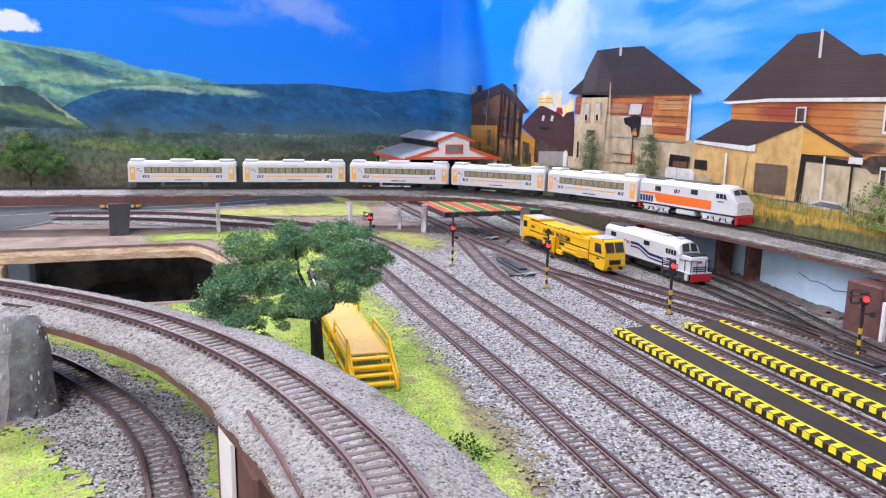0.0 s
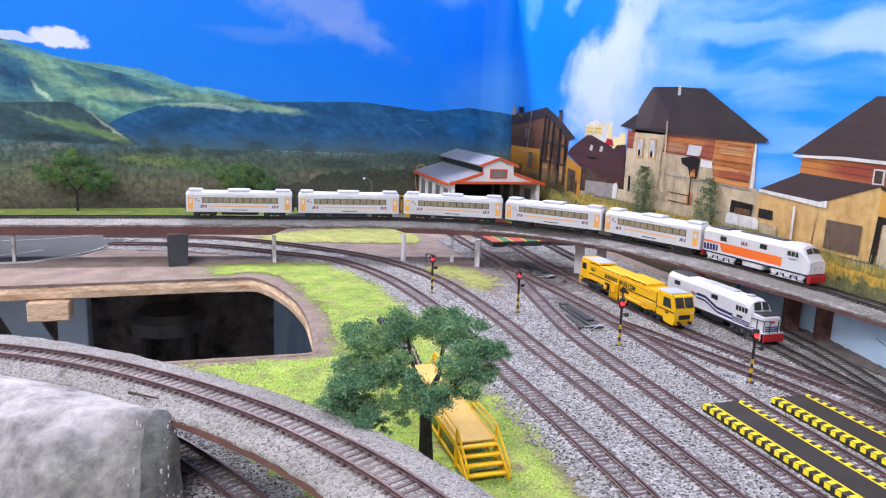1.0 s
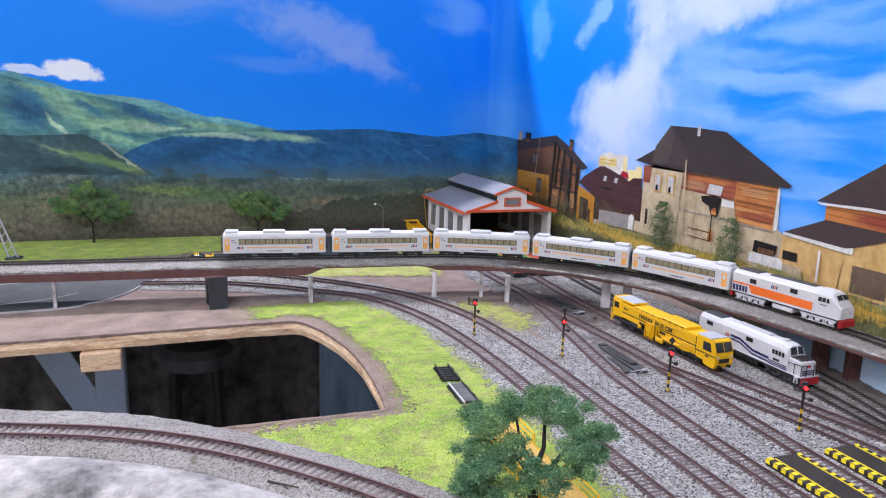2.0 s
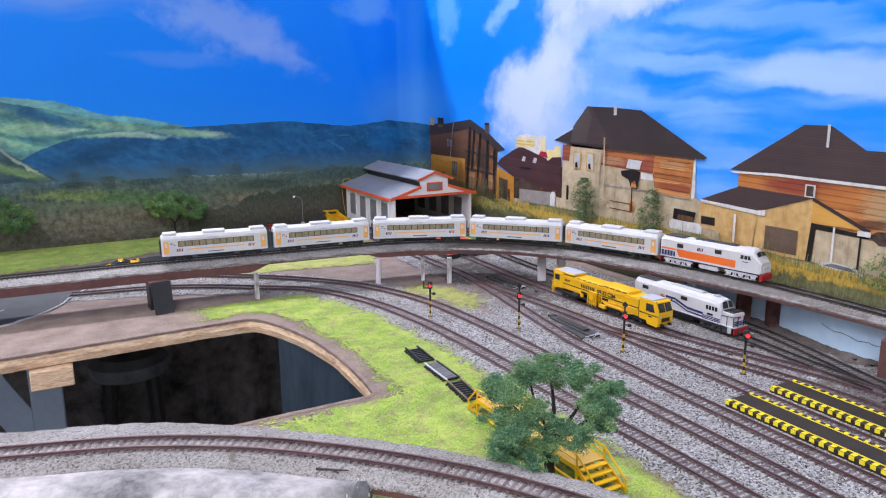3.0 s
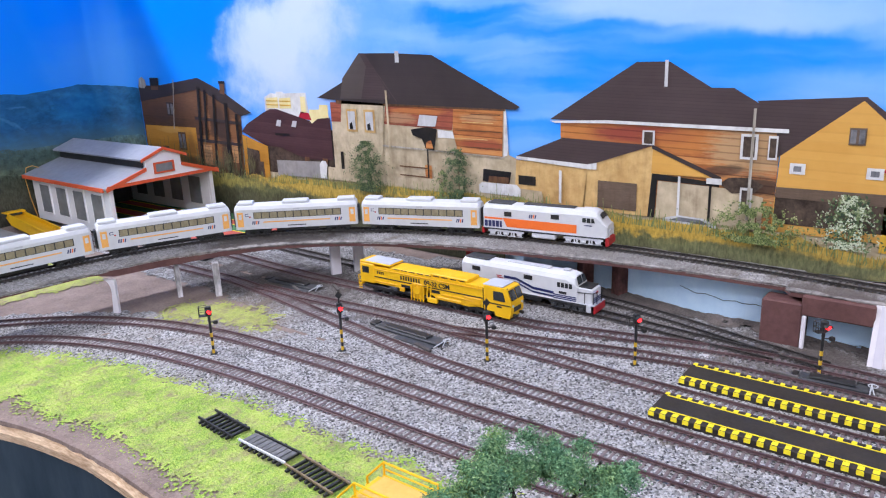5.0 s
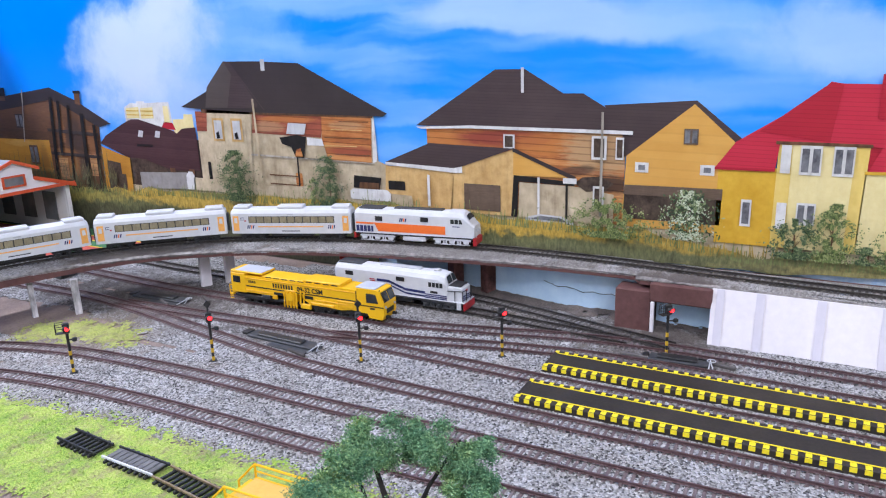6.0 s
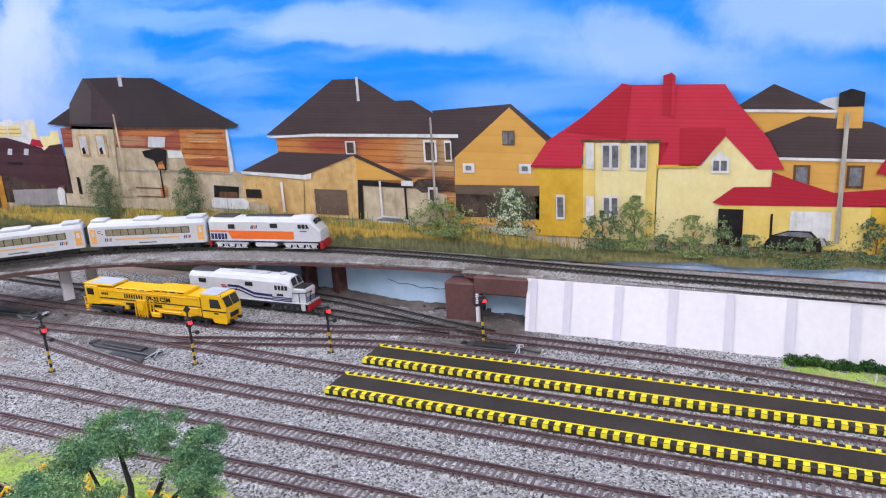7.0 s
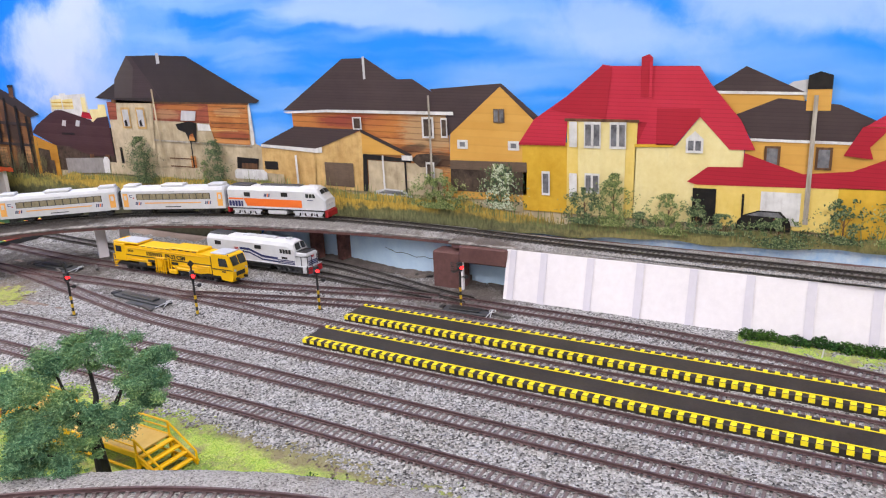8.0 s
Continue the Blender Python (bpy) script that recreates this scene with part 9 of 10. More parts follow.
loading_ramp().matrix_world = pose(0.3985, 1.184, 0.002, 0, 0, 0.5)

# ---- spare track panels and point covers ----
BRASS = surface("dull_brass_rail", (0.2, 0.14, 0.08), (0.42, 0.32, 0.2), 0.4, 0.6, fine=300, coarse=60, bump=0.1)
PLANK_GREY = surface("grey_plank", (0.06, 0.06, 0.062), (0.2, 0.2, 0.205), 0.7, fine=300, coarse=50, bump=0.4, stretch=(0.3, 1, 1))


def spare_track(n, rails, label, planked=False):
    """A loose length of track: n sleepers, the materials of its two rails, and closed planks between them if planked."""
    t = thing("spare_track", label, "track", "spare tracks")
    rnd = random.Random(n)
    for k in range(n):
        half = 0.0125 + rnd.uniform(-0.0006, 0.0006)
        part("sleeper", Geo().bbox(-half, half, k * 0.0062 - 0.0013, k * 0.0062 + 0.0013, 0.0, 0.0024, 0.0004), BLACK, t)
        for s in (-1, 1):
            part("chair", Geo().bbox(s * 0.0085 - 0.0018, s * 0.0085 + 0.0018, k * 0.0062 - 0.001, k * 0.0062 + 0.001, 0.0022, 0.0032, 0.0002), BLACK, t)
        if planked:
            part("plank", Geo().bbox(-0.0068, 0.0068, k * 0.0062 - 0.0027, k * 0.0062 + 0.0027, 0.0026 + rnd.uniform(0, 0.0005), 0.0042, 0.0004), PLANK_GREY, t, "grey weathered plank")
    for s, mat in zip((-1, 1), rails):
        part("rail", Geo().bbox(s * 0.0085 - 0.0008, s * 0.0085 + 0.0008, -0.006, n * 0.0062, 0.0024, 0.0048, 0.0003), mat, t)
    return t


spare_track(8, (BLACK, BLACK), "short black plastic track panel lying on the grass").matrix_world = pose(0.4085, 1.436, 0.001, 0, 0, -4)
spare_track(9, (LIGHT_GREY, BLACK), "track panel with grey planks and one bright rail", True).matrix_world = pose(0.4065, 1.366, 0.0015, 0, 0, -1.5)
spare_track(9, (BRASS, BRASS), "black track panel with dull brass rails").matrix_world = pose(0.4, 1.304, 0.001, 0, 0, -6)


def point_cover(x, y, yaw, length, label):
    c = thing("point_machine", label, "point machine", "point machines", at=pose(x, y, 0.0, 0, 0, yaw))
    part("cover", Geo().bbox(-0.0085, 0.0085, -length / 2, length / 2, 0.0, 0.0035, 0.0008), CHARCOAL, c)
    part("lid", Geo().bbox(-0.0055, 0.0055, -length * 0.3, length * 0.36, 0.0033, 0.0058, 0.0008), BLACK, c)
    part("plate", Geo().bbox(-0.0185, -0.0098, -length * 0.46, length * 0.1, -0.0005, 0.0016, 0.0004), CHARCOAL, c)
    part("rod", Geo().rod((-0.018, -length * 0.5, 0.003), (0.006, -length * 0.5, 0.0045), 0.0007, n=6), SILVER, c)
    ring_bar = Geo()
    for k in range(10):
        a, b = k / 10 * math.tau, (k + 1) / 10 * math.tau
        ring_bar.rod((0.003 + 0.004 * math.cos(a), -length * 0.52 + 0.004 * math.sin(a), 0.005), (0.003 + 0.004 * math.cos(b), -length * 0.52 + 0.004 * math.sin(b), 0.005), 0.0005, n=5)
    part("spring", ring_bar, SILVER, c)
    part("lever", Geo().rod((0.004, -length * 0.5, 0.005), (-0.01, -length * 0.56, 0.002), 0.0006, n=6), SILVER, c)
    part("box", Geo().bbox(-0.004, 0.008, length * 0.52, length * 0.62, 0.0, 0.0035, 0.0006), BLACK, c)
    return c


point_cover(0.6625, 1.452, -2, 0.1, "long dark point machine cover in the gravel")
point_cover(0.713, 1.71, 4, 0.09, "dark point machine cover near the shed tracks")
point_cover(0.787, 1.035, 3, 0.06, "dark point machine cover beside the portal")
for x, y, a, n in ((0.792, 1.0, 80, 0.02), (0.735, 1.65, 60, 0.018), (0.782, 1.08, 88, 0.015), (0.7, 1.69, 70, 0.012), (0.64, 1.415, 75, 0.014), (0.77, 1.26, 10, 0.008)):
    o = solid("timber_offcut", Geo().bbox(-n, n, -0.002, 0.002, 0.0, 0.003, 0.0005), SLEEPER_DARK, "small dark timber offcut lying in the gravel", "offcut", "timber offcuts")
    o.matrix_world = pose(x, y, 0.0005, 0, 0, a)

# ---- street lamp, cars and steps behind the raised line ----
lamp = thing("street_lamp", "slim grey street lamp with a lit head", "street lamp", at=pose(0.577, 2.455, 0.0))
part("base", Geo().bbox(-0.004, 0.004, -0.004, 0.004, 0.0, 0.012, 0.0008), PALE_PANEL, lamp)
g = Geo().rod((0, 0, 0.01), (0, 0, 0.066), 0.0011, 0.0009)
arc = [(0, 0, 0.066), (-0.004, 0, 0.074), (-0.011, 0, 0.079), (-0.019, 0, 0.081)]
for a, b in zip(arc, arc[1:]):
    g.rod(a, b, 0.0009, n=6)
part("pole", g, surface("weathered_grey_pole", (0.16, 0.165, 0.17), (0.3, 0.305, 0.31), 0.5), lamp)
part("lamp_head", Geo().bbox(-0.0245, -0.017, -0.002, 0.002, 0.0795, 0.0825, 0.0006), SILVER, lamp)
part("bulb", Geo().ball((-0.021, 0, 0.0787), 0.0013), glow("warm_bulb", (1.0, 0.93, 0.75), 6.0), lamp, "glowing bulb")


def sports_car(mat, label):
    c = thing("sports_car", label, "car", "toy cars")
    body = shell("body", [(-0.025, 0.0098, 0.0025, 0.0088, 0.0098), (-0.016, 0.0112, 0.002, 0.0096, 0.0112), (0.0, 0.0112, 0.002, 0.0095, 0.011), (0.012, 0.011, 0.002, 0.0078, 0.0092), (0.022, 0.0104, 0.0022, 0.0058, 0.0066), (0.0265, 0.0085, 0.0025, 0.0045, 0.0049)], mat, c)
    cabin = shell("cabin", [(-0.014, 0.0075, 0.0105, 0.0112, 0.0118), (-0.006, 0.0085, 0.0102, 0.0136, 0.0148), (0.001, 0.0085, 0.01, 0.0134, 0.0146), (0.0105, 0.0085, 0.0085, 0.0088, 0.0093)], GLASS, c)
    part("roof", Geo().bbox(-0.0055, 0.0012, -0.0062, 0.0062, 0.0144, 0.0151, 0.0003), mat, c)
    for x in (-0.0155, 0.0155):
        for s in (-1, 1):
            w = part("wheel", Geo().rod((x, s * 0.0086, 0.0042), (x, s * 0.0115, 0.0042), 0.0042, n=14), BLACK, c)
            part("rim", Geo().rod((x, s * 0.0114, 0.0042), (x, s * 0.0118, 0.0042), 0.0026, n=10), SILVER, w)
    for s in (-1, 1):
        part("headlight", Geo().bbox(0.0205, 0.0245, s * 0.0065 - 0.0018, s * 0.0065 + 0.0018, 0.0048, 0.0064, 0.0003), PALE_PANEL, c)
        part("air_intake", Geo().bbox(-0.012, -0.006, s * 0.0109 - 0.0006, s * 0.0109 + 0.0006, 0.005, 0.008, 0.0003), BLACK, c)
    part("spoiler", Geo().bbox(-0.0255, -0.0225, -0.0095, 0.0095, 0.0118, 0.0126, 0.0003).box(-0.0245, -0.0235, -0.007, -0.006, 0.009, 0.012).box(-0.0245, -0.0235, 0.006, 0.007, 0.009, 0.012), mat, c)
    return c


sports_car(RED_PAINT, "low red toy sports car parked on the asphalt").matrix_world = pose(0.497, 2.397, 0.0007, 0, 0, -80) @ Matrix.Scale(1.4, 4)
sports_car(YELLOW, "low yellow toy sports car on the road").matrix_world = pose(0.112, 2.178, 0.0007, 0, 0, 178) @ Matrix.Scale(1.45, 4)

stairs = thing("access_stairs", "yellow sloping access stairs beside the engine shed", "stairs", at=pose(0.653, 2.36, 0.0, 0, 0, -3))
SLOPE = [(0, 0.11, 0.022), (0, 0.1, 0.03), (0, -0.03, 0.0195), (0, -0.112, 0.0165), (0, -0.116, 0.003), (0, -0.03, 0.002), (0, 0.09, 0.01)]
for x in (-0.0155, 0.0135):
    part("slope", Geo().prism(SLOPE, (x, 0, 0), (x + 0.002, 0, 0)), YELLOW, stairs)
    part("curb", Geo().prism([(0, 0.1, 0.03), (0, 0.1, 0.0318), (0, -0.112, 0.0183), (0, -0.112, 0.0165)], (x - 0.0008, 0, 0), (x + 0.0028, 0, 0)), YELLOW, stairs)
part("deck", Geo().prism([(0, 0.108, 0.022), (0, 0.108, 0.0245), (0, -0.1, 0.0125), (0, -0.1, 0.01)], (-0.0134, 0, 0), (0.0134, 0, 0)), YELLOW_DEEP, stairs)
part("lip", Geo().bbox(-0.02, 0.0185, 0.096, 0.116, 0.0318, 0.0338, 0.0005), YELLOW, stairs)
part("end_rail", Geo().bbox(-0.0163, 0.0163, -0.1195, -0.1162, 0.0155, 0.0185, 0.0005), YELLOW, stairs)
for k in range(6):
    part("slat", Geo().bbox(-0.016 + k * 0.0059, -0.0134 + k * 0.0059, -0.1192, -0.1166, 0.0006, 0.0154, 0.0004), YELLOW, stairs)
SLAB = surface("grey_slab", (0.24, 0.25, 0.265), (0.36, 0.37, 0.385), 0.8, fine=200, coarse=30, bump=0.3)
for a, b, c, d in ((0.674, 0.703, 2.18, 2.47), (0.557, 0.634, 2.388, 2.485), (0.602, 0.638, 2.2, 2.374)):
    solid("pavement", Geo().bbox(a, b, c, d, -0.002, 0.0018, 0.0005), SLAB, "pale grey paved slab beside the shed", "pavement", kind="structure")
# road edge and faded markings
edge_line = [(-0.75, 1.851), (-0.15, 1.878), (-0.05, 1.908), (0.0, 1.962), (0.03, 2.032), (0.1, 2.112), (0.25, 2.142), (0.4, 2.202)]
solid("kerb", Geo().sweep(framed(spline(edge_line, 0.01), 0.0), [(-0.0012, -0.002), (0.0012, -0.002), (0.0012, 0.0018), (-0.0012, 0.0018)]), surface("pale_kerb", (0.35, 0.35, 0.36), (0.55, 0.55, 0.56), 0.7), "thin pale edge strip along the road", "kerb", kind="structure")
for pts in ([(-0.3, 1.9), (-0.158, 1.935), (-0.11, 1.955), (-0.075, 1.985)], [(-0.3, 2.06), (-0.1, 2.09), (0.05, 2.16), (0.25, 2.21), (0.42, 2.3)]):
    solid("road_line", Geo().sweep(framed(spline(pts, 0.01), 0.0), [(-0.0009, 0.0004), (0.0009, 0.0004), (0.0009, 0.0011), (-0.0009, 0.0011)]), surface("faded_white_line", (0.3, 0.3, 0.3), (0.5, 0.5, 0.5), 0.8), "faded white road line", "road marking", kind="structure")
mast = thing("loading_crane", "grey lattice boom leaning beside the road", "crane", at=pose(-0.22, 2.3, 0.0))
g = Geo()
for s in (-1, 1):
    g.rod((s * 0.008 - 0.02, 0, 0.0), (s * 0.003 - 0.055, 0, 0.12), 0.0018, n=6)
part("boom", g, SILVER, mast)
for k in range(8):
    t = k / 8
    part("brace", Geo().rod((-0.028 - 0.035 * t + 0.005 * t, 0, 0.12 * t), (-0.012 - 0.035 * t - 0.005 * t - 0.004, 0, 0.12 * (t + 0.1)), 0.0009, n=5), SILVER, mast)
part("foot", Geo().bbox(-0.035, -0.005, -0.012, 0.012, -0.001, 0.004, 0.001), CHARCOAL, mast)


# ---- trees and hedge ----
BARK = surface("dark_bark", (0.012, 0.012, 0.012), (0.04, 0.036, 0.032), 0.9, fine=300, coarse=60, bump=0.8, stretch=(1, 1, 0.4))


def leaf_material(name, dark, mid, light):
    m, n, l, b = nodes_of(name)
    g = n.new("ShaderNodeNewGeometry")
    r = ramp_node(n, [(0.0, dark), (0.55, mid), (1.0, light)])
    l.new(g.outputs["Random Per Island"], r.inputs[0])
    c = n.new("ShaderNodeTexCoord")
    t = noise_node(n, l, c.outputs["Object"], 38, 3)
    q = ramp_node(n, [(0.32, (0.68, 0.8, 0.9)), (0.5, (1.0, 1.0, 1.0)), (0.68, (1.6, 1.32, 0.95))])
    l.new(t.outputs[0], q.inputs[0])
    l.new(mix_node(n, l, 1.0, r.outputs[0], q.outputs[0], "MULTIPLY"), b.inputs["Base Color"])
    b.inputs["Roughness"].default_value = 0.85
    b.inputs["Specular IOR Level"].default_value = 0.2
    return m


LEAF_PINE = leaf_material("blue_green_flock", (0.06, 0.145, 0.075), (0.135, 0.27, 0.135), (0.27, 0.42, 0.21))
LEAF_BRIGHT = leaf_material("mid_green_flock", (0.05, 0.125, 0.05), (0.145, 0.29, 0.115), (0.32, 0.48, 0.21))
LEAF_HEDGE = leaf_material("hedge_green", (0.02, 0.03, 0.012), (0.025, 0.085, 0.018), (0.06, 0.15, 0.03))


def foliage(clumps, per, size, seed, slim=0.55):
    rnd = random.Random(seed)
    g = Geo()
    for cx, cy, cz, r in clumps:
        for k in range(int(per * (r / 0.02) ** 2)):
            a, u = rnd.random() * math.tau, rnd.uniform(-1, 1)
            q = (1 - u * u) ** 0.5
            d = r * (min(1.75, abs(rnd.gauss(0.72, 0.36))) if slim < 0.4 else 1.12 * (0.25 + 0.75 * rnd.random() ** 0.5)) * (1 + 0.4 * noise.noise((cx * 99 + q * math.cos(a) * 2, cy * 99 + q * math.sin(a) * 2, u * 2)))
            p = Vector((cx + d * q * math.cos(a), cy + d * q * math.sin(a), cz + d * u * 0.68))
            e = Vector((rnd.gauss(0, 1), rnd.gauss(0, 1), rnd.gauss(0, 1))).normalized()
            f = e.orthogonal().normalized() if rnd.random() < 0.5 else e.cross(Vector((rnd.random(), 1, rnd.random()))).normalized()
            s = size * (0.6 + 0.9 * rnd.random())
            g.add([p - e * s, p + f * s * slim, p + e * s, p - f * s * slim], [(0, 1, 2, 3)])
    return g


def tree(at, limbs, clumps, leaf, per, size, seed, label, trunk_r, group=""):
    t = thing("tree", label, "tree", group, at=at)
    h = limbs[0][0]
    part("trunk", Geo().rod((0, 0, -0.002), (h[0] * 0.4, h[1] * 0.4, h[2] * 0.5), trunk_r, trunk_r * 0.8, 10).rod((h[0] * 0.4, h[1] * 0.4, h[2] * 0.5), h, trunk_r * 0.8, trunk_r * 0.72, 10), BARK, t)
    for chain in limbs:
        g = Geo()
        r = trunk_r * 0.55
        for a, b in zip(chain, chain[1:]):
            g.rod(a, b, r, r * 0.62, 7)
            r *= 0.62
        part("limb", g, BARK, t)
    crown = part("crown", foliage(clumps, per, size, seed, 0.3 if trunk_r > 0.004 else 0.55), leaf, t, "uneven flocked green crown")
    return t


def ragged_clumps(clumps, seed, many=6):
    """Breaks each clump up into small uneven tufts."""
    rnd = random.Random(seed)
    res = []
    for x, y, z, r in clumps:
        for k in range(many):
            res.append((x + rnd.gauss(0, r * 0.55), y + rnd.gauss(0, r * 0.55), z + rnd.gauss(0, r * 0.36), r * rnd.uniform(0.28, 0.72)))
    return res


fork = (-0.001, 0.003, 0.046)
tree(pose(0.3645, 1.1145, 0.001), [
    [fork, (-0.004, 0.002, 0.058), (-0.012, 0.008, 0.078), (-0.014, 0.014, 0.1)],
    [fork, (-0.012, 0.004, 0.06), (-0.03, 0.004, 0.074), (-0.044, 0.012, 0.094)],
    [fork, (0.01, -0.006, 0.056), (0.02, -0.012, 0.076), (0.034, -0.026, 0.102)],
    [fork, (0.008, -0.016, 0.056), (0.01, -0.034, 0.074), (0.012, -0.044, 0.09)],
    [fork, (-0.024, -0.018, 0.054), (-0.046, -0.03, 0.06), (-0.066, -0.036, 0.07)],
    [fork, (0.012, 0.012, 0.064), (0.018, 0.024, 0.084), (0.02, 0.03, 0.096)]],
    ragged_clumps([(x + 0.0025, y + 0.0105, z, r) for x, y, z, r in (
        (-0.05, -0.03, 0.08, 0.012), (-0.04, -0.034, 0.075, 0.012), (-0.062, -0.044, 0.08, 0.01), (-0.026, -0.04, 0.075, 0.01), (-0.055, -0.05, 0.06, 0.01),
        (-0.072, -0.046, 0.072, 0.012), (-0.062, -0.04, 0.066, 0.013), (-0.05, -0.044, 0.063, 0.012), (-0.036, -0.048, 0.061, 0.01), (-0.046, -0.006, 0.095, 0.016), (-0.056, -0.022, 0.086, 0.014), (-0.06, -0.03, 0.077, 0.011), (-0.04, 0.01, 0.09, 0.013),
        (-0.03, -0.014, 0.084, 0.012), (-0.02, 0.002, 0.102, 0.014), (0.002, 0.012, 0.106, 0.009), (0.016, -0.03, 0.106, 0.015), (0.022, -0.012, 0.103, 0.012), (0.033, -0.044, 0.099, 0.01), (0.04, -0.048, 0.094, 0.006), (-0.054, -0.012, 0.078, 0.011), (-0.034, 0.004, 0.09, 0.011),
        (0.006, -0.054, 0.094, 0.013), (0.022, -0.05, 0.098, 0.012), (0.008, -0.064, 0.083, 0.012), (-0.004, -0.06, 0.073, 0.01), (-0.02, -0.055, 0.067, 0.011), (-0.032, -0.042, 0.066, 0.011), (0.02, -0.056, 0.086, 0.011), (0.014, -0.056, 0.073, 0.009),
        (0.014, 0.022, 0.097, 0.013), (-0.018, 0.022, 0.094, 0.012), (-0.046, -0.05, 0.05, 0.005), (-0.03, -0.05, 0.052, 0.0045), (0.0, -0.03, 0.064, 0.007), (-0.068, -0.03, 0.062, 0.009), (0.026, -0.034, 0.09, 0.009),
        (0.024, -0.004, 0.088, 0.01), (-0.022, -0.03, 0.083, 0.009), (0.018, -0.04, 0.082, 0.009), (-0.03, 0.014, 0.08, 0.008))], 5),
    LEAF_PINE, 8200, 0.00092, 5, "spreading dark green model tree with a black forked trunk", 0.0058)
for x, y, z, w, seed in ((-0.108, 2.455, 0.0, 1.12, 8), (0.262, 2.46, 0.0, 0.93, 9)):
    k = w
    tree(pose(x, y, z), [[(0, 0, 0.04 * k), (-0.02 * k, -0.003, 0.07 * k), (-0.04 * k, 0, 0.085 * k)], [(0, 0, 0.04 * k), (0.02 * k, -0.004, 0.065 * k), (0.045 * k, 0, 0.075 * k)]],
         ragged_clumps([(-0.045 * k, -0.004, 0.09 * k, 0.02 * k), (-0.02 * k, -0.002, 0.105 * k, 0.021 * k), (0.008 * k, 0, 0.108 * k, 0.02 * k), (0.032 * k, -0.004, 0.095 * k, 0.02 * k), (0.055 * k, 0, 0.078 * k, 0.018 * k), (-0.03 * k, -0.006, 0.078 * k, 0.016 * k), (0.02 * k, -0.005, 0.08 * k, 0.018 * k), (-0.062 * k, 0, 0.083 * k, 0.015 * k), (0.05 * k, -0.002, 0.06 * k, 0.014 * k), (0.0, -0.008, 0.088 * k, 0.024 * k), (-0.045 * k, -0.005, 0.068 * k, 0.014 * k), (0.03 * k, -0.006, 0.064 * k, 0.018 * k), (0.066 * k, -0.002, 0.066 * k, 0.013 * k), (-0.012 * k, -0.008, 0.065 * k, 0.016 * k)], seed, 5),
         LEAF_BRIGHT, 5600, 0.0011, seed, "low rounded green model tree before the backdrop", 0.003, "background trees")
hedge_clumps = []
rnd = random.Random(21)
for k in range(48):
    y = 0.735 - k * 0.0112
    hedge_clumps.append((0.836 + rnd.uniform(-0.003, 0.003), y, 0.0035 + rnd.uniform(0, 0.002), 0.005 + rnd.uniform(0, 0.0035)))
hedge = thing("hedge", "low dark green hedge along the white wall", "hedge")
part("leaves", foliage(hedge_clumps, 5000, 0.001, 22), LEAF_HEDGE, hedge)
stake = solid("stake", Geo().rod((0.812, 0.665, -0.001), (0.813, 0.664, 0.009), 0.0007, n=6), INK_WHITE, "thin pale stake in the grass", "stake")
bush_small = thing("low_bush", "small dark green tuft beside the raised curve", "bush")
part("leaves", foliage([(0.43, 0.975, 0.004, 0.008), (0.437, 0.962, 0.003, 0.006)], 800, 0.0011, 23), LEAF_HEDGE, bush_small)

# ---- loose gravel and turf fibres ----
def island_colours(name, stops, rough=0.85):
    m, n, l, b = nodes_of(name)
    g = n.new("ShaderNodeNewGeometry")
    r = ramp_node(n, stops)
    l.new(g.outputs["Random Per Island"], r.inputs[0])
    c = n.new("ShaderNodeTexCoord")
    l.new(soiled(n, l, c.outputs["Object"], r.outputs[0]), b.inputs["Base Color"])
    b.inputs["Roughness"].default_value = rough
    b.inputs["Specular IOR Level"].default_value = 0.25
    return m


STONE = island_colours("loose_stone", [(0.0, (0.018, 0.018, 0.02)), (0.19, (0.08, 0.079, 0.08)), (0.26, (0.225, 0.222, 0.218)), (0.75, (0.355, 0.35, 0.342)), (1.0, (0.56, 0.55, 0.54))])
STONE_WARM = island_colours("pale_loose_stone", [(0.0, (0.04, 0.038, 0.037)), (0.07, (0.15, 0.143, 0.14)), (0.16, (0.25, 0.24, 0.236)), (0.8, (0.345, 0.333, 0.327)), (1.0, (0.46, 0.446, 0.44))])
ALL_LINES = np.array([(q.x, q.y) for line in YARD + [LOW] for q in line])


def sample(ob, count, seed, clear):
    """Random points on a ground cover, clear of the tracks."""
    rng = np.random.default_rng(seed)
    me = ob.data
    co = np.empty(len(me.vertices) * 3)
    me.vertices.foreach_get("co", co)
    co = co.reshape(-1, 3)
    quads = np.empty(len(me.polygons) * 4, dtype=np.int64)
    me.polygons.foreach_get("vertices", quads)
    quads = quads.reshape(-1, 4)
    pick = quads[rng.integers(0, len(quads), count)]
    u, v = rng.random((count, 1)), rng.random((count, 1))
    p = (co[pick[:, 0]] * (1 - u) + co[pick[:, 1]] * u) * (1 - v) + (co[pick[:, 3]] * (1 - u) + co[pick[:, 2]] * u) * v
    if clear:
        keep = np.ones(len(p), bool)
        for k in range(0, len(p), 4000):
            d = np.hypot(p[k:k + 4000, None, 0] - ALL_LINES[None, :, 0], p[k:k + 4000, None, 1] - ALL_LINES[None, :, 1]).min(axis=1)
            keep[k:k + 4000] = (d > clear) | (rng.random(len(d)) < 0.03)
        p = p[keep]
    return p, rng


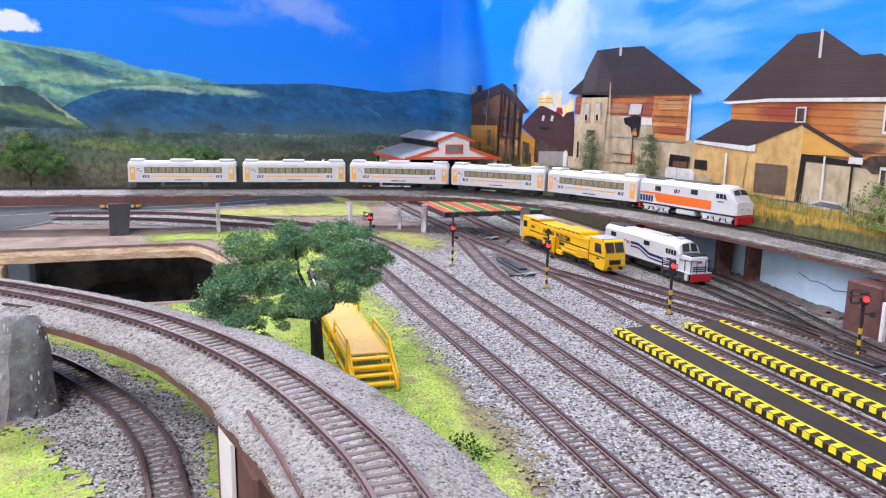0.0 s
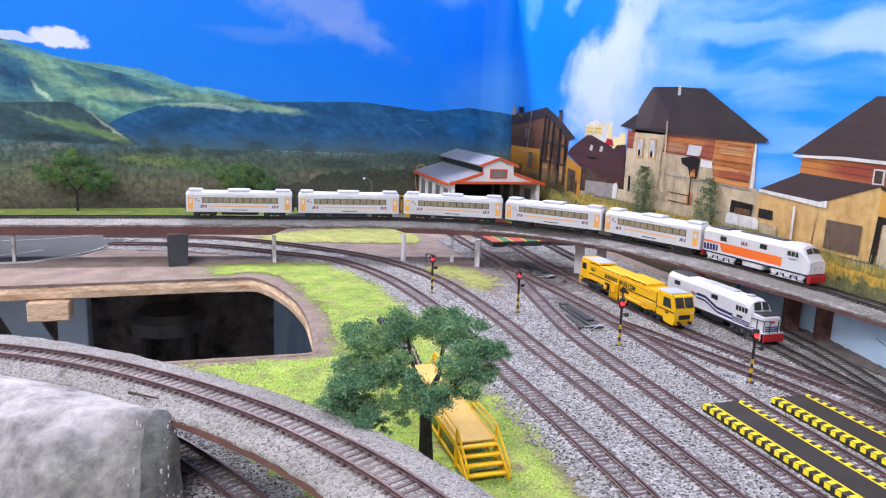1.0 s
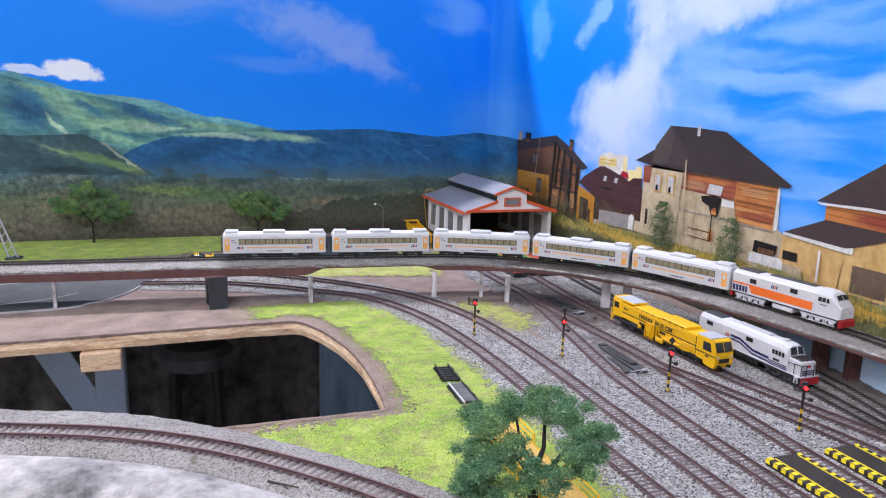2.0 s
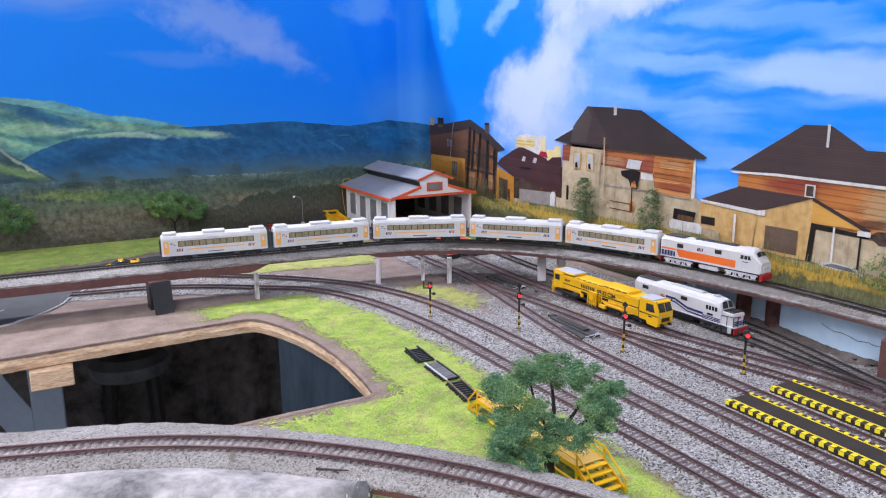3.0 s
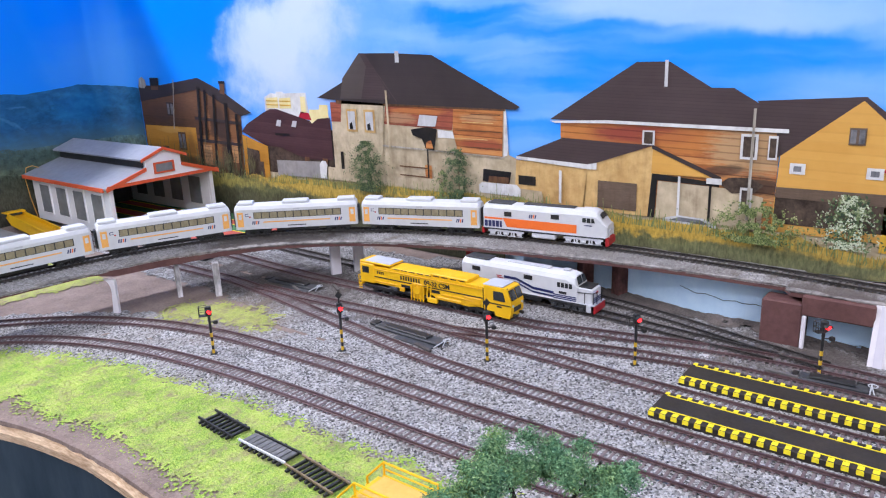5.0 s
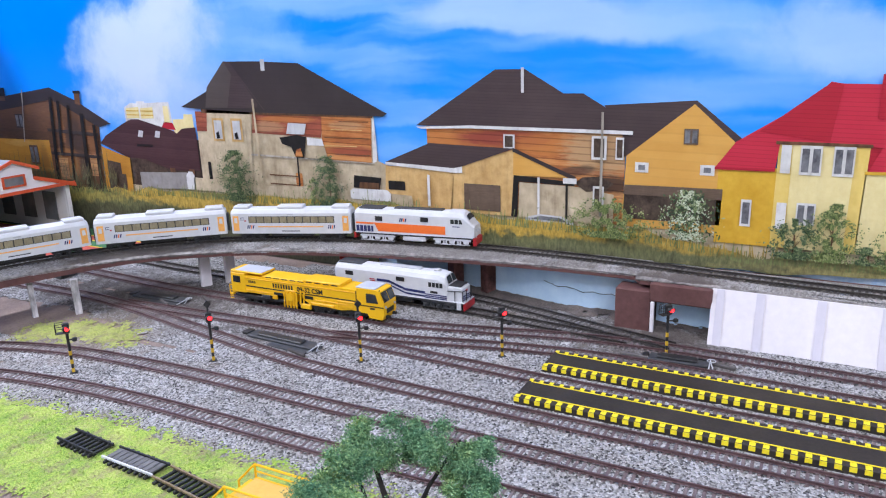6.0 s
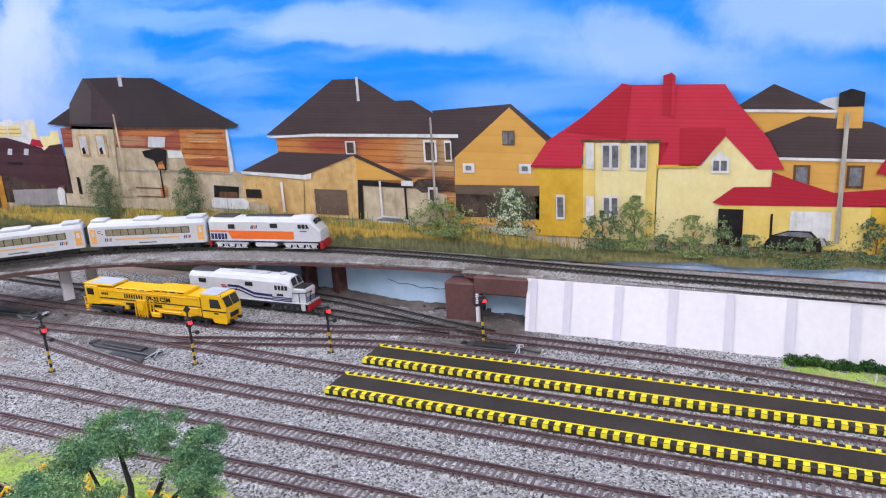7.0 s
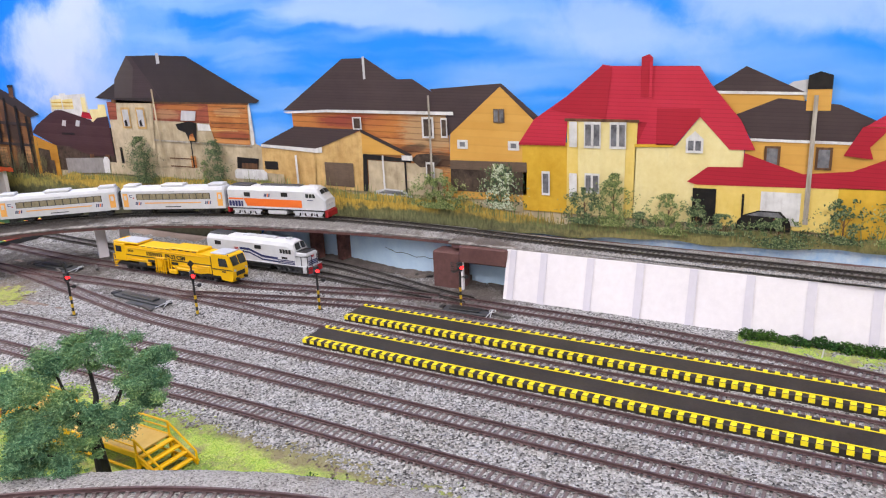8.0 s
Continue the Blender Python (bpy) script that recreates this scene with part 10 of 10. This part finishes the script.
def scatter(name, p, rng, low, high, mat, label, category, flat=0.7, parent=None):
    """Small eight-sided grains, one object of stuff."""
    n = len(p)
    r = rng.uniform(low, high, (n, 1, 1))
    base = np.array([(1, 0, 0), (0, 1, 0), (-1, 0, 0), (0, -1, 0), (0, 0, flat), (0, 0, -flat)], float)
    jit = base[None] * r * rng.uniform(0.6, 1.35, (n, 6, 1))
    a = rng.uniform(0, math.tau, n)
    c, s = np.cos(a)[:, None], np.sin(a)[:, None]
    x, y = jit[:, :, 0] * c - jit[:, :, 1] * s, jit[:, :, 0] * s + jit[:, :, 1] * c
    v = np.stack([x, y, jit[:, :, 2]], axis=2) + p[:, None, :]
    f = np.array([(0, 1, 4), (1, 2, 4), (2, 3, 4), (3, 0, 4), (1, 0, 5), (2, 1, 5), (3, 2, 5), (0, 3, 5)])
    faces = (f[None] + (np.arange(n) * 6)[:, None, None]).reshape(-1, 3)
    me = bpy.data.meshes.new(name)
    me.from_pydata(v.reshape(-1, 3).tolist(), [], faces.tolist())
    me.materials.append(mat)
    ob = new(name, me)
    if parent is not None:
        ob.parent = parent
        ob["kind"] = "stuff"
        return tagged(ob, label)
    return tagged(ob, label, category, kind="stuff")


for ob in [o for o in scene.objects if o.name.startswith("gravel_bed") and o.parent is None]:
    big = ob.dimensions.x > 0.6
    p, rng = sample(ob, 92000 if big else 16000, 3 if big else 4, 0.0)
    scatter("loose_gravel", p, rng, 0.0004, 0.0013, STONE, "loose grey and black gravel stones", "gravel")
for ob in [o for o in scene.objects if o.name.startswith("gravel_bed") and o.parent is not None]:
    p, rng = sample(ob, 34000, 6, 0)
    line = np.array([(q.x, q.y) for q in spline(LINE_FRONT if ob.parent == front_line else LINE_BACK, 0.004)])
    gap = np.array([np.hypot(line[:, 0] - a[0], line[:, 1] - a[1]).min() for a in p])
    keep = (gap > 0.0115) | (gap < 0.0074)
    scatter("loose_gravel", p[keep], rng, 0.00025, 0.00075, STONE_WARM, "loose grey gravel stones", "gravel", parent=ob.parent)
for ob in [o for o in scene.objects if o.name.startswith("grass_") and o.parent is None]:
    n = int(min(60000, len(ob.data.polygons) * 1.9))
    p, rng = sample(ob, n, 9, 0)
    p[:, 2] += 0.0003
    stray = rng.random(len(p)) < 0.45
    p[stray, :2] += rng.normal(0, 0.009, (int(stray.sum()), 2))
    p = p[[not inside(a[0], a[1], PIT) for a in p]]
    # a thin fringe of flock beyond the edge
    cells = {(round(c.center.x / 0.004), round(c.center.y / 0.004)) for c in ob.data.polygons}
    q, rng = sample(ob, n, 12, 0)
    q[:, :2] += rng.normal(0, 0.011, (len(q), 2))
    q = q[[(round(a[0] / 0.004), round(a[1] / 0.004)) not in cells and not inside(a[0], a[1], PIT) for a in q]]
    q[:, 2] = -0.0004
    if len(q):
        scatter("turf", q, rng, 0.0002, 0.0008, ob.data.materials[0], "sparse lime green turf fringe", "grass", 0.8)
    scatter("turf", p, rng, 0.0002, 0.00055, ob.data.materials[0], "lime green turf fibres", "grass", 1.1)
